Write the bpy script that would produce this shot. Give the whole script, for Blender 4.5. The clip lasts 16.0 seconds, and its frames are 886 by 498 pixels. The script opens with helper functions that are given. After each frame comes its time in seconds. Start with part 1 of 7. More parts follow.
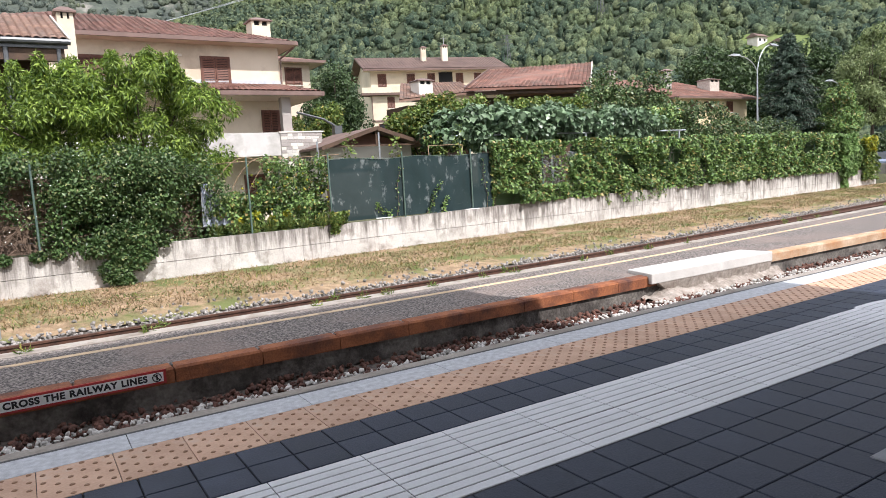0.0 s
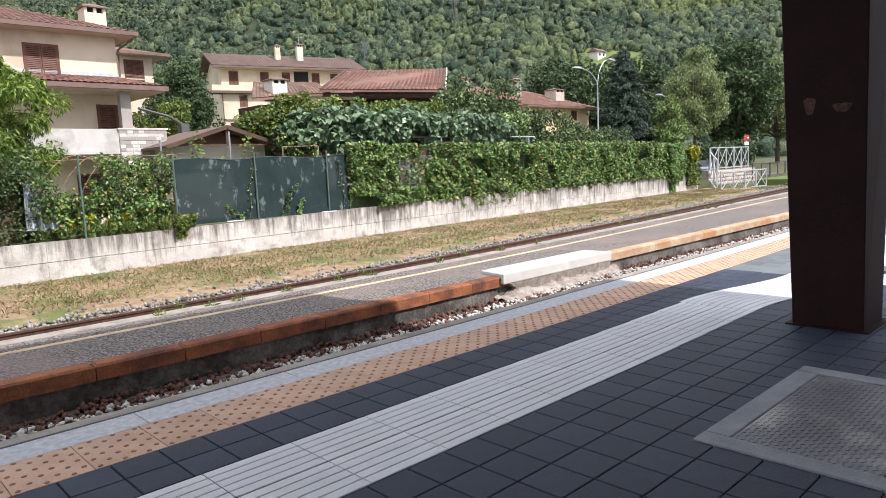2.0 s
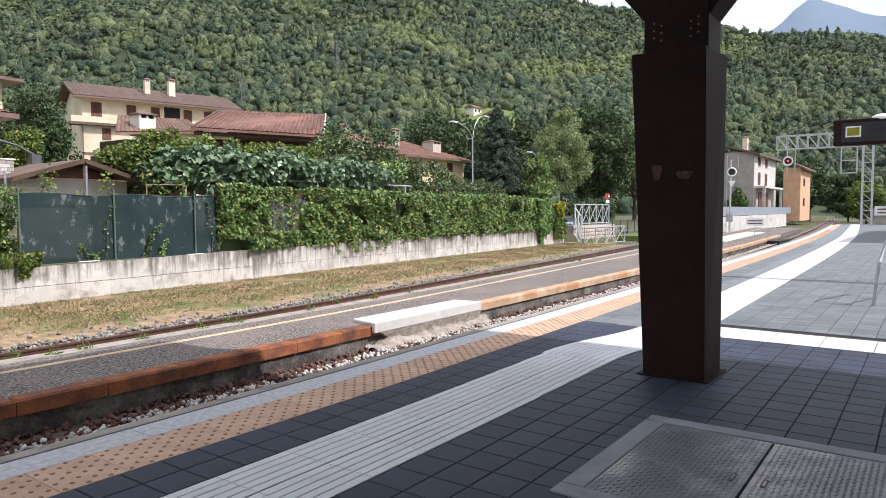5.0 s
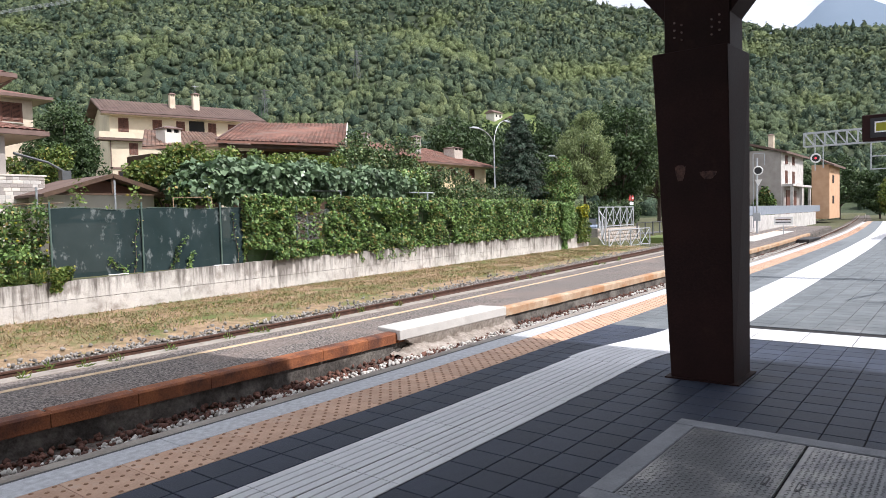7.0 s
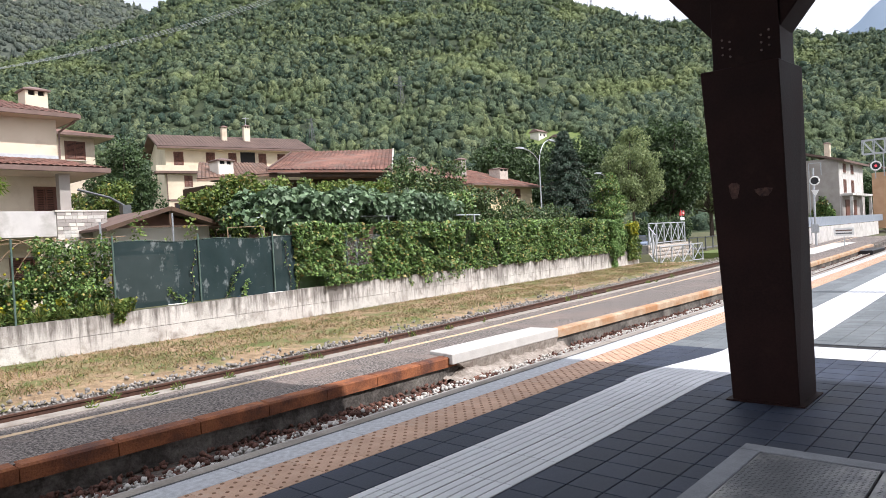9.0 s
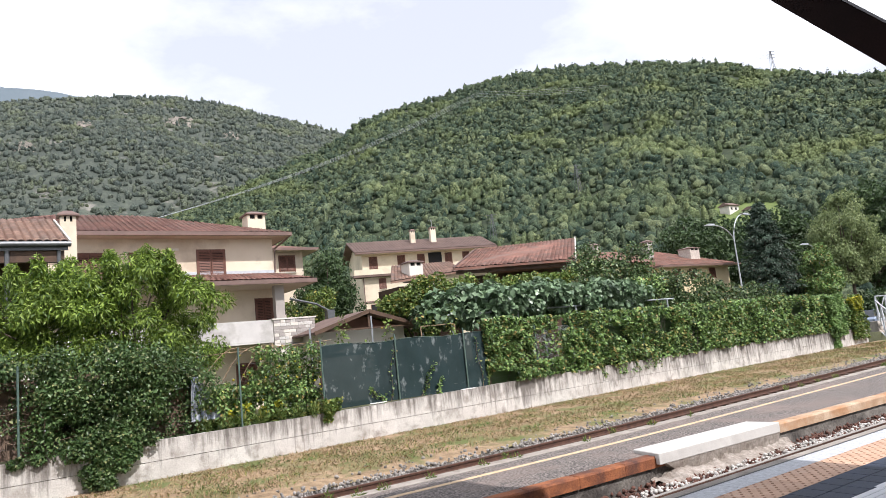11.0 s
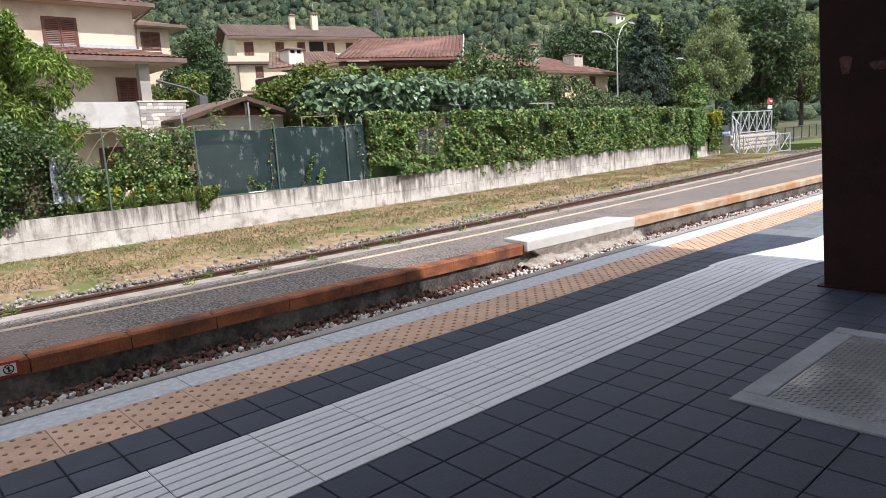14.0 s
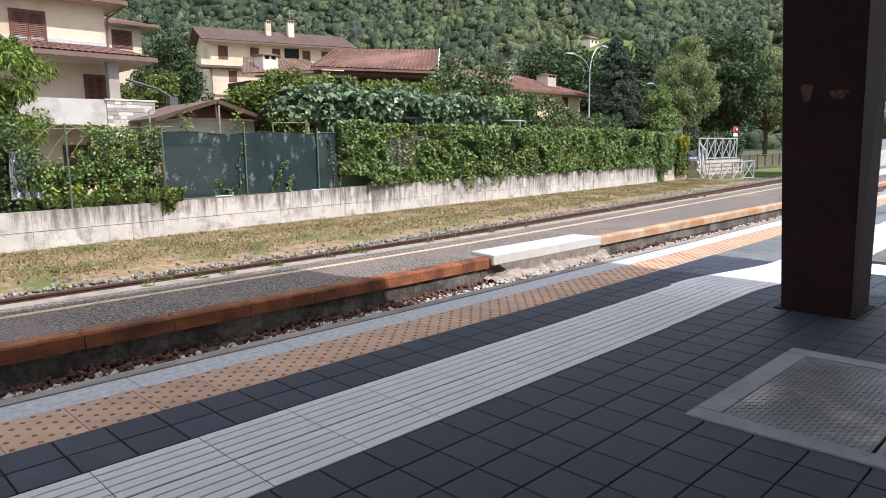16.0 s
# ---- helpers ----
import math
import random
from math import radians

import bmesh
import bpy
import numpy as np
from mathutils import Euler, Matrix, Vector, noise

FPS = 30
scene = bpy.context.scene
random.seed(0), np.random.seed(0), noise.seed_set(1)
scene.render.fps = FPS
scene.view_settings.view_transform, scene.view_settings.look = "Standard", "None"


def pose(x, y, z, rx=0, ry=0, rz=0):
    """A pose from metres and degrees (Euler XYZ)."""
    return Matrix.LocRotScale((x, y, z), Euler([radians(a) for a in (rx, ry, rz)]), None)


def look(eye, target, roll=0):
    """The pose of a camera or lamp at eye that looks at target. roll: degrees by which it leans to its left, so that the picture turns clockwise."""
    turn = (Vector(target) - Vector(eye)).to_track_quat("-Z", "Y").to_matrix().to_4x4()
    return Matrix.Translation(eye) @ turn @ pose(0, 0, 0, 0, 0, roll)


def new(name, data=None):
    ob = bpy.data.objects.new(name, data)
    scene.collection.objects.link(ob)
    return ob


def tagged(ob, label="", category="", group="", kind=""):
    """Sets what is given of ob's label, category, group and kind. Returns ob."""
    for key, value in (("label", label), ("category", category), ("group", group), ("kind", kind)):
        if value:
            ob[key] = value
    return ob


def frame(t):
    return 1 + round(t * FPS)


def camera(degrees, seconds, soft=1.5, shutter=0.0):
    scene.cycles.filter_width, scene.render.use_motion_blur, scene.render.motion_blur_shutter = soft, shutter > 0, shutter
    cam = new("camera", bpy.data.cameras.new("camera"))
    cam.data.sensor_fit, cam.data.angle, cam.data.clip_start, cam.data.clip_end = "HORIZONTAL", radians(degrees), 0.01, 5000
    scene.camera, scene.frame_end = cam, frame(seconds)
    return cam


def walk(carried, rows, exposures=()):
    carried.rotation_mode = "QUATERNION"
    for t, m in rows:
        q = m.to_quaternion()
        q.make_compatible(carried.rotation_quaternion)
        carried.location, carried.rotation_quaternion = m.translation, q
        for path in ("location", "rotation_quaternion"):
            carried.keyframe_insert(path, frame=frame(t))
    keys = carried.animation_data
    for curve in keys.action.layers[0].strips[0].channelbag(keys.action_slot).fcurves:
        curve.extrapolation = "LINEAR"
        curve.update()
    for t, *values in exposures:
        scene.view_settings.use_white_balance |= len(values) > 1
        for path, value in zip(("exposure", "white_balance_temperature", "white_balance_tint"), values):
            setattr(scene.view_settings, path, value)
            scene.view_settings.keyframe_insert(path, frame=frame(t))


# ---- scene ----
cam = camera(66.32, 16.0, soft=0.6)
# seconds, x, y, z, pitch, roll, yaw
ROWS = [
    (0.0, -0.032, -0.007, 1.622, -6.56, 3.30, -32.02),
    (0.5, -0.038, 0.023, 1.613, -6.76, 2.42, -32.45),
    (1.0, -0.005, 0.008, 1.620, -6.94, 2.32, -34.93),
    (1.5, 0.020, -0.020, 1.617, -6.26, 2.67, -39.83),
    (2.0, 0.045, 0.004, 1.616, -6.94, 2.55, -43.87),
    (2.5, 0.047, 0.000, 1.609, -6.89, 2.44, -45.12),
    (3.0, 0.072, -0.041, 1.620, -5.02, 0.33, -48.76),
    (3.5, 0.100, -0.037, 1.639, -4.56, -0.39, -54.15),
    (4.0, 0.101, -0.035, 1.642, -3.71, -0.05, -55.09),
    (6.5, 0.097, -0.023, 1.639, -2.80, 0.90, -52.29),
    (7.0, 0.104, -0.036, 1.640, -2.68, 1.55, -52.22),
    (7.5, 0.090, -0.025, 1.640, -3.28, 1.59, -51.07),
    (8.0, 0.096, -0.035, 1.643, -3.58, 2.09, -50.59),
    (8.5, 0.088, -0.020, 1.663, -3.29, 2.69, -49.75),
    (9.0, 0.044, -0.037, 1.689, -0.72, 3.23, -48.27),
    (9.5, -0.007, -0.025, 1.779, 4.74, 6.37, -40.88),
    (10.0, -0.010, -0.012, 1.784, 7.95, 6.52, -36.17),
    (12.5, -0.038, -0.004, 1.690, 5.76, 5.78, -30.45),
    (13.0, -0.024, 0.031, 1.645, -2.58, 6.78, -34.88),
    (13.5, -0.044, 0.029, 1.614, -8.23, 6.01, -39.45),
    (14.0, -0.057, 0.060, 1.590, -9.42, 3.35, -42.52),
    (14.5, -0.055, 0.059, 1.554, -6.79, 1.14, -43.00),
    (15.0, -0.045, 0.058, 1.548, -6.79, 0.63, -42.98),
    (15.5, -0.034, 0.051, 1.535, -7.71, 0.43, -43.59),
    (16.0, -0.025, 0.051, 1.545, -8.35, 0.83, -44.80),
]
EXPOSURES = [(0.0, 0.26, 6300, 15), (1.5, 0.26, 6300, 15), (2.5, 0.1, 6300, 15), (7.0, 0.05, 6300, 15), (8.5, 0.05, 6300, 15), (9.5, 0.18, 6300, 15), (10.2, 0.12, 6300, 15), (12.5, 0.02, 6300, 15), (13.0, 0.15, 6300, 15), (13.6, 0.10, 6300, 15), (14.5, 0.03, 6300, 15), (16.0, 0.03, 6300, 15)]
walk(cam, [(t, pose(x, y, z, 90 + pitch, roll, yaw)) for t, x, y, z, pitch, roll, yaw in ROWS], EXPOSURES)

# ---------------------------------------------------------------- light
SUN_ELEVATION, SUN_AZIMUTH = 50.0, 170.0  # azimuth counted clockwise from +y
world = bpy.data.worlds.new("sky")
scene.world = world
world.use_nodes = True
wn, wl = world.node_tree.nodes, world.node_tree.links
sky = wn.new("ShaderNodeTexSky")
sky.sky_type, sky.sun_disc = "NISHITA", False
sky.sun_elevation, sky.sun_rotation = radians(SUN_ELEVATION), radians(SUN_AZIMUTH)
sky.air_density, sky.dust_density = 1.0, 1.5
coords = wn.new("ShaderNodeTexCoord")
stretch = wn.new("ShaderNodeMapping")
stretch.inputs["Scale"].default_value = (1.0, 1.0, 2.2)
stretch.inputs["Location"].default_value = (0.35, 0.1, 0.4)
puff = wn.new("ShaderNodeTexNoise")
puff.inputs["Scale"].default_value, puff.inputs["Detail"].default_value = 1.7, 9.0
puff.inputs["Roughness"].default_value = 0.55
cover = wn.new("ShaderNodeMapRange")
cover.inputs["From Min"].default_value, cover.inputs["From Max"].default_value = 0.40, 0.60
cover.inputs["To Min"].default_value, cover.inputs["To Max"].default_value = 0.52, 1.0
blend = wn.new("ShaderNodeMixRGB")
blend.inputs["Color2"].default_value = (13.0, 13.3, 13.8, 1)
wl.new(coords.outputs["Generated"], stretch.inputs["Vector"])
wl.new(stretch.outputs["Vector"], puff.inputs["Vector"])
wl.new(puff.outputs["Fac"], cover.inputs["Value"])
wl.new(cover.outputs["Result"], blend.inputs["Fac"])
wl.new(sky.outputs["Color"], blend.inputs["Color1"])
wl.new(blend.outputs["Color"], wn["Background"].inputs["Color"])
wn["Background"].inputs["Strength"].default_value = 0.108

sun = new("sun", bpy.data.lights.new("sun", "SUN"))
sun.data.energy, sun.data.angle, sun.data.color = 5.0, radians(0.6), (1.0, 0.965, 0.915)
az, el = radians(SUN_AZIMUTH), radians(SUN_ELEVATION)
sun.matrix_world = look((30 * math.sin(az), 30 * math.cos(az), 40), (30 * math.sin(az) - math.sin(az) * math.cos(el), 30 * math.cos(az) - math.cos(az) * math.cos(el), 40 - math.sin(el)))


# ---------------------------------------------------------------- materials
def material(name, dark, light, scale=4.0, rough=0.8, metal=0.0, bump=0.2, grain=60.0, stain=None, stain_scale=0.6,
             stain_at=(0.5, 0.65), streak=(1, 1, 1), vary=0.0, rough_vary=0.1, spec=0.4, span=(0.55, 1.0)):
    """Two colours mixed by noise at two scales, an optional stain colour, and a fine bump."""
    m = bpy.data.materials.new(name)
    m.use_nodes = True
    n, l = m.node_tree.nodes, m.node_tree.links
    b = n["Principled BSDF"]
    b.inputs["Roughness"].default_value, b.inputs["Metallic"].default_value = rough, metal
    b.inputs["Specular IOR Level"].default_value = spec
    tc = n.new("ShaderNodeTexCoord")
    big, small = n.new("ShaderNodeTexNoise"), n.new("ShaderNodeTexNoise")
    for node, s in ((big, scale), (small, grain)):
        node.inputs["Scale"].default_value, node.inputs["Detail"].default_value = s, 6.0
        l.new(tc.outputs["Object"], node.inputs["Vector"])
    both = n.new("ShaderNodeMath")
    both.operation = "ADD"
    half = n.new("ShaderNodeMath")
    half.operation = "MULTIPLY"
    half.inputs[1].default_value = 0.55
    l.new(small.outputs["Fac"], half.inputs[0])
    l.new(big.outputs["Fac"], both.inputs[0])
    l.new(half.outputs[0], both.inputs[1])
    ramp = n.new("ShaderNodeMapRange")
    ramp.inputs["From Min"].default_value, ramp.inputs["From Max"].default_value = span
    l.new(both.outputs[0], ramp.inputs["Value"])
    mix = n.new("ShaderNodeMixRGB")
    mix.inputs["Color1"].default_value, mix.inputs["Color2"].default_value = (*dark, 1), (*light, 1)
    l.new(ramp.outputs["Result"], mix.inputs["Fac"])
    colour = mix.outputs["Color"]
    if stain:
        mp = n.new("ShaderNodeMapping")
        mp.inputs["Scale"].default_value = streak
        l.new(tc.outputs["Object"], mp.inputs["Vector"])
        spot = n.new("ShaderNodeTexNoise")
        spot.inputs["Scale"].default_value, spot.inputs["Detail"].default_value = stain_scale, 7.0
        spot.inputs["Roughness"].default_value = 0.65
        l.new(mp.outputs["Vector"], spot.inputs["Vector"])
        r = n.new("ShaderNodeMapRange")
        r.inputs["From Min"].default_value, r.inputs["From Max"].default_value = stain_at
        l.new(spot.outputs["Fac"], r.inputs["Value"])
        mx = n.new("ShaderNodeMixRGB")
        mx.inputs["Color2"].default_value = (*stain, 1)
        l.new(r.outputs["Result"], mx.inputs["Fac"])
        l.new(colour, mx.inputs["Color1"])
        colour = mx.outputs["Color"]
    if vary:
        geo, info = n.new("ShaderNodeNewGeometry"), n.new("ShaderNodeObjectInfo")
        s = n.new("ShaderNodeMath")
        s.operation = "ADD"
        l.new(geo.outputs["Random Per Island"], s.inputs[0])
        l.new(info.outputs["Random"], s.inputs[1])
        r = n.new("ShaderNodeMapRange")
        r.inputs["From Max"].default_value = 2.0
        r.inputs["To Min"].default_value, r.inputs["To Max"].default_value = 1 - vary, 1 + vary
        l.new(s.outputs[0], r.inputs["Value"])
        hsv = n.new("ShaderNodeHueSaturation")
        l.new(r.outputs["Result"], hsv.inputs["Value"])
        l.new(colour, hsv.inputs["Color"])
        colour = hsv.outputs["Color"]
    l.new(colour, b.inputs["Base Color"])
    rr = n.new("ShaderNodeMapRange")
    rr.inputs["To Min"].default_value, rr.inputs["To Max"].default_value = max(0.02, rough - rough_vary), min(1, rough + rough_vary)
    l.new(big.outputs["Fac"], rr.inputs["Value"])
    l.new(rr.outputs["Result"], b.inputs["Roughness"])
    if bump:
        bp = n.new("ShaderNodeBump")
        bp.inputs["Strength"].default_value, bp.inputs["Distance"].default_value = bump, 0.6 / grain
        l.new(small.outputs["Fac"], bp.inputs["Height"])
        l.new(bp.outputs["Normal"], b.inputs["Normal"])
    return m


def leafy(name, dark, light, back=0.25, warm=None, rough=0.5):
    """Leaves: a colour for each leaf, a gloss, and some light let through."""
    m = bpy.data.materials.new(name)
    m.use_nodes = True
    n, l = m.node_tree.nodes, m.node_tree.links
    b = n["Principled BSDF"]
    b.inputs["Roughness"].default_value = rough
    b.inputs["Specular IOR Level"].default_value = 0.35
    geo = n.new("ShaderNodeNewGeometry")
    ramp = n.new("ShaderNodeValToRGB")
    e = ramp.color_ramp.elements
    e[0].color, e[1].color = (*dark, 1), (*light, 1)
    if warm:
        e[1].position = 0.86
        x = e.new(0.97)
        x.color = (*warm, 1)
    l.new(geo.outputs["Random Per Island"], ramp.inputs["Fac"])
    tc = n.new("ShaderNodeTexCoord")
    big = n.new("ShaderNodeTexNoise")
    big.inputs["Scale"].default_value = 0.9
    l.new(tc.outputs["Object"], big.inputs["Vector"])
    r = n.new("ShaderNodeMapRange")
    r.inputs["From Min"].default_value, r.inputs["From Max"].default_value = 0.3, 0.7
    r.inputs["To Min"].default_value, r.inputs["To Max"].default_value = 0.75, 1.25
    l.new(big.outputs["Fac"], r.inputs["Value"])
    hsv = n.new("ShaderNodeHueSaturation")
    l.new(r.outputs["Result"], hsv.inputs["Value"])
    l.new(ramp.outputs["Color"], hsv.inputs["Color"])
    l.new(hsv.outputs["Color"], b.inputs["Base Color"])
    tr = n.new("ShaderNodeBsdfTranslucent")
    l.new(hsv.outputs["Color"], tr.inputs["Color"])
    ms = n.new("ShaderNodeMixShader")
    ms.inputs["Fac"].default_value = back
    l.new(b.outputs[0], ms.inputs[1])
    l.new(tr.outputs[0], ms.inputs[2])
    l.new(ms.outputs[0], n["Material Output"].inputs["Surface"])
    return m


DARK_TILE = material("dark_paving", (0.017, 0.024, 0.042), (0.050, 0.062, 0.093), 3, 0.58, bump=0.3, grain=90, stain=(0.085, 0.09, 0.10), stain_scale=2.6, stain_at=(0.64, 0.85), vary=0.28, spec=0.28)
# Lit copy of DARK_TILE: sunlit brightness of the open platform held in its colour.
PALE_TILE = material("sunlit_tone_paving", (0.115, 0.132, 0.142), (0.19, 0.21, 0.22), 2, 0.7, bump=0.3, grain=70, stain=(0.22, 0.23, 0.235), stain_scale=1.2, stain_at=(0.58, 0.8), vary=0.25)
JOINT = material("paving_joint", (0.012, 0.012, 0.014), (0.03, 0.03, 0.03), 5, 0.9)
WHITE_TILE = material("white_tactile_tile", (0.60, 0.61, 0.63), (0.74, 0.75, 0.77), 2, 0.6, bump=0.1, stain=(0.45, 0.45, 0.46), stain_scale=3, stain_at=(0.55, 0.8), vary=0.06)
ORANGE_TILE = material("ochre_tactile_tile", (0.47, 0.285, 0.185), (0.64, 0.43, 0.305), 4, 0.65, bump=0.15, stain=(0.50, 0.40, 0.32), stain_scale=2, vary=0.2)
STUD = material("brown_stud", (0.25, 0.13, 0.07), (0.34, 0.19, 0.11), 10, 0.6)
GRANITE = material("grey_granite", (0.36, 0.375, 0.395), (0.60, 0.62, 0.645), 20, 0.6, bump=0.3, grain=160)
FACE_CONCRETE = material("sooty_platform_face", (0.06, 0.052, 0.046), (0.23, 0.21, 0.185), 2.5, 0.95, bump=0.7, grain=20, stain=(0.035, 0.03, 0.027), stain_scale=1.2, stain_at=(0.45, 0.65))
CONCRETE = material("old_concrete", (0.20, 0.18, 0.16), (0.36, 0.34, 0.30), 3, 0.9, bump=0.6, grain=25, stain=(0.09, 0.08, 0.07), stain_scale=1.5, stain_at=(0.48, 0.68))
RUST_PALE = material("pale_rusty_coping", (0.34, 0.21, 0.12), (0.55, 0.42, 0.30), 3, 0.85, bump=0.5, grain=40, stain=(0.40, 0.20, 0.09), stain_scale=1.2, stain_at=(0.48, 0.66))
RUST = material("rusty_coping", (0.15, 0.05, 0.024), (0.34, 0.125, 0.05), 3, 0.85, bump=0.6, grain=40, stain=(0.075, 0.032, 0.024), stain_scale=1.6, stain_at=(0.48, 0.66))
CORTEN = material("dark_weathered_steel", (0.015, 0.0062, 0.0056), (0.028, 0.012, 0.0105), 2, 0.65, metal=0.0, bump=0.15, grain=50, stain=(0.035, 0.017, 0.012), stain_scale=2.2, stain_at=(0.6, 0.75), spec=0.12)
SCUFF = material("worn_rust_patch", (0.025, 0.011, 0.009), (0.11, 0.055, 0.042), 16, 0.8, span=(0.6, 0.95))
ASPHALT = material("worn_asphalt", (0.045, 0.039, 0.036), (0.33, 0.29, 0.26), 26, 0.95, bump=0.8, grain=60, stain=(0.23, 0.18, 0.155), stain_scale=0.6, stain_at=(0.48, 0.75), span=(0.66, 0.98))
ROAD = material("road_asphalt", (0.10, 0.10, 0.105), (0.15, 0.15, 0.155), 2, 0.9, bump=0.3)
YELLOW_LINE = material("worn_yellow_line", (0.48, 0.34, 0.20), (0.68, 0.52, 0.34), 8, 0.8, stain=(0.30, 0.23, 0.18), stain_scale=4, stain_at=(0.54, 0.68))
STEEL = material("rail_steel", (0.27, 0.25, 0.22), (0.46, 0.43, 0.39), 8, 0.45, metal=0.4, bump=0.1)
RAIL_RUST = material("rail_rust", (0.055, 0.03, 0.022), (0.12, 0.06, 0.04), 8, 0.9, bump=0.4)
STONE = material("ballast_stone", (0.15, 0.135, 0.12), (0.40, 0.375, 0.345), 6, 0.9, vary=0.6, bump=0.3)
PALE_STONE = material("pale_ballast_stone", (0.36, 0.34, 0.31), (0.66, 0.64, 0.60), 6, 0.9, vary=0.4, bump=0.3)
STONE_RUSTY = material("brown_ballast_stone", (0.048, 0.023, 0.018), (0.16, 0.078, 0.056), 6, 0.9, vary=0.55, bump=0.3)
BED = material("track_bed", (0.06, 0.05, 0.042), (0.17, 0.145, 0.125), 9, 0.95, bump=0.8, grain=25)


def streaked_wall():
    """Pale concrete with dark wet streaks that run down from the top edge and thin out."""
    m = material("streaked_wall_concrete", (0.43, 0.405, 0.37), (0.62, 0.59, 0.545), 1.3, 0.9, bump=0.5, grain=26, stain=(0.27, 0.24, 0.21), stain_scale=2.2, stain_at=(0.50, 0.70))
    n, l = m.node_tree.nodes, m.node_tree.links
    b = n["Principled BSDF"]
    before = b.inputs["Base Color"].links[0].from_socket
    tc, mp = n.new("ShaderNodeTexCoord"), n.new("ShaderNodeMapping")
    mp.inputs["Scale"].default_value = (3.4, 0.6, 0.35)
    drip, broad = n.new("ShaderNodeTexNoise"), n.new("ShaderNodeTexNoise")
    drip.inputs["Scale"].default_value, drip.inputs["Detail"].default_value, drip.inputs["Roughness"].default_value = 1.6, 6.0, 0.7
    broad.inputs["Scale"].default_value, broad.inputs["Detail"].default_value = 0.35, 3.0
    l.new(tc.outputs["Object"], mp.inputs["Vector"])
    l.new(mp.outputs["Vector"], drip.inputs["Vector"])
    l.new(tc.outputs["Object"], broad.inputs["Vector"])
    xyz, high = n.new("ShaderNodeSeparateXYZ"), n.new("ShaderNodeMapRange")
    l.new(tc.outputs["Object"], xyz.inputs[0])
    high.inputs["From Min"].default_value, high.inputs["From Max"].default_value = -0.75, 0.35
    high.inputs["To Min"].default_value, high.inputs["To Max"].default_value = -0.16, 0.13
    l.new(xyz.outputs["Z"], high.inputs["Value"])
    s1, s2 = n.new("ShaderNodeMath"), n.new("ShaderNodeMath")
    s1.operation, s2.operation = "ADD", "MULTIPLY_ADD"
    l.new(drip.outputs["Fac"], s1.inputs[0])
    l.new(high.outputs["Result"], s1.inputs[1])
    l.new(broad.outputs["Fac"], s2.inputs[0])
    s2.inputs[1].default_value = 0.5
    l.new(s1.outputs[0], s2.inputs[2])
    r = n.new("ShaderNodeMapRange")
    r.inputs["From Min"].default_value, r.inputs["From Max"].default_value = 0.68, 0.90
    r.inputs["To Max"].default_value = 0.9
    l.new(s2.outputs[0], r.inputs["Value"])
    mx = n.new("ShaderNodeMixRGB")
    mx.inputs["Color2"].default_value = (0.115, 0.10, 0.088, 1)
    l.new(r.outputs["Result"], mx.inputs["Fac"])
    l.new(before, mx.inputs["Color1"])
    l.new(mx.outputs["Color"], b.inputs["Base Color"])
    return m


STREAKED_WALL = streaked_wall()
DRY_GRASS = material("mown_dry_grass", (0.19, 0.13, 0.075), (0.40, 0.285, 0.175), 5, 0.95, bump=0.8, grain=40, stain=(0.125, 0.145, 0.045), stain_scale=0.8, stain_at=(0.46, 0.60))
EARTH = material("garden_earth", (0.05, 0.055, 0.025), (0.11, 0.11, 0.05), 0.3, 0.95, bump=0.4, grain=8)
MEADOW = material("meadow", (0.09, 0.13, 0.03), (0.14, 0.18, 0.06), 0.5, 0.95, bump=0.4, grain=10)
STUCCO = material("cream_stucco", (0.65, 0.56, 0.43), (0.73, 0.64, 0.51), 1.2, 0.9, bump=0.15, grain=50, stain=(0.53, 0.44, 0.33), stain_scale=0.5)
STUCCO_CREAM = material("pale_cream_render", (0.58, 0.50, 0.37), (0.68, 0.60, 0.46), 1, 0.9, bump=0.1, stain=(0.52, 0.45, 0.34), stain_scale=0.4)
STUCCO_YELLOW = material("yellow_stucco", (0.58, 0.47, 0.28), (0.66, 0.55, 0.36), 0.8, 0.9, bump=0.1)
STUCCO_WHITE = material("white_plaster", (0.58, 0.54, 0.48), (0.68, 0.64, 0.575), 1, 0.9, bump=0.1)
PARAPET = material("grey_white_parapet", (0.46, 0.44, 0.42), (0.60, 0.58, 0.55), 1.2, 0.9, bump=0.15, grain=50, stain=(0.38, 0.36, 0.33), stain_scale=0.9)
STUCCO_GREY = material("grey_render", (0.30, 0.27, 0.25), (0.40, 0.37, 0.34), 1, 0.9)
STUCCO_ORANGE = material("apricot_render", (0.55, 0.33, 0.20), (0.65, 0.42, 0.27), 1, 0.9)
ROOF_TILE = material("brown_red_roof_tile", (0.12, 0.055, 0.043), (0.235, 0.12, 0.092), 1.5, 0.85, bump=0.3, stain=(0.15, 0.10, 0.08), stain_scale=1.1, vary=0.2)
ROOF_RED = material("red_roof_tile", (0.12, 0.055, 0.040), (0.25, 0.125, 0.092), 1.2, 0.85, bump=0.3, stain=(0.15, 0.10, 0.08), stain_scale=1.1, stain_at=(0.45, 0.65), vary=0.45)
ROOF_OLD = material("weathered_roof_tile", (0.15, 0.085, 0.062), (0.30, 0.19, 0.14), 2.0, 0.85, bump=0.3, stain=(0.16, 0.12, 0.10), stain_scale=1.3, vary=0.3)
ROOF_BROWN = material("brown_roof", (0.105, 0.070, 0.058), (0.175, 0.12, 0.10), 0.8, 0.85, vary=0.15)
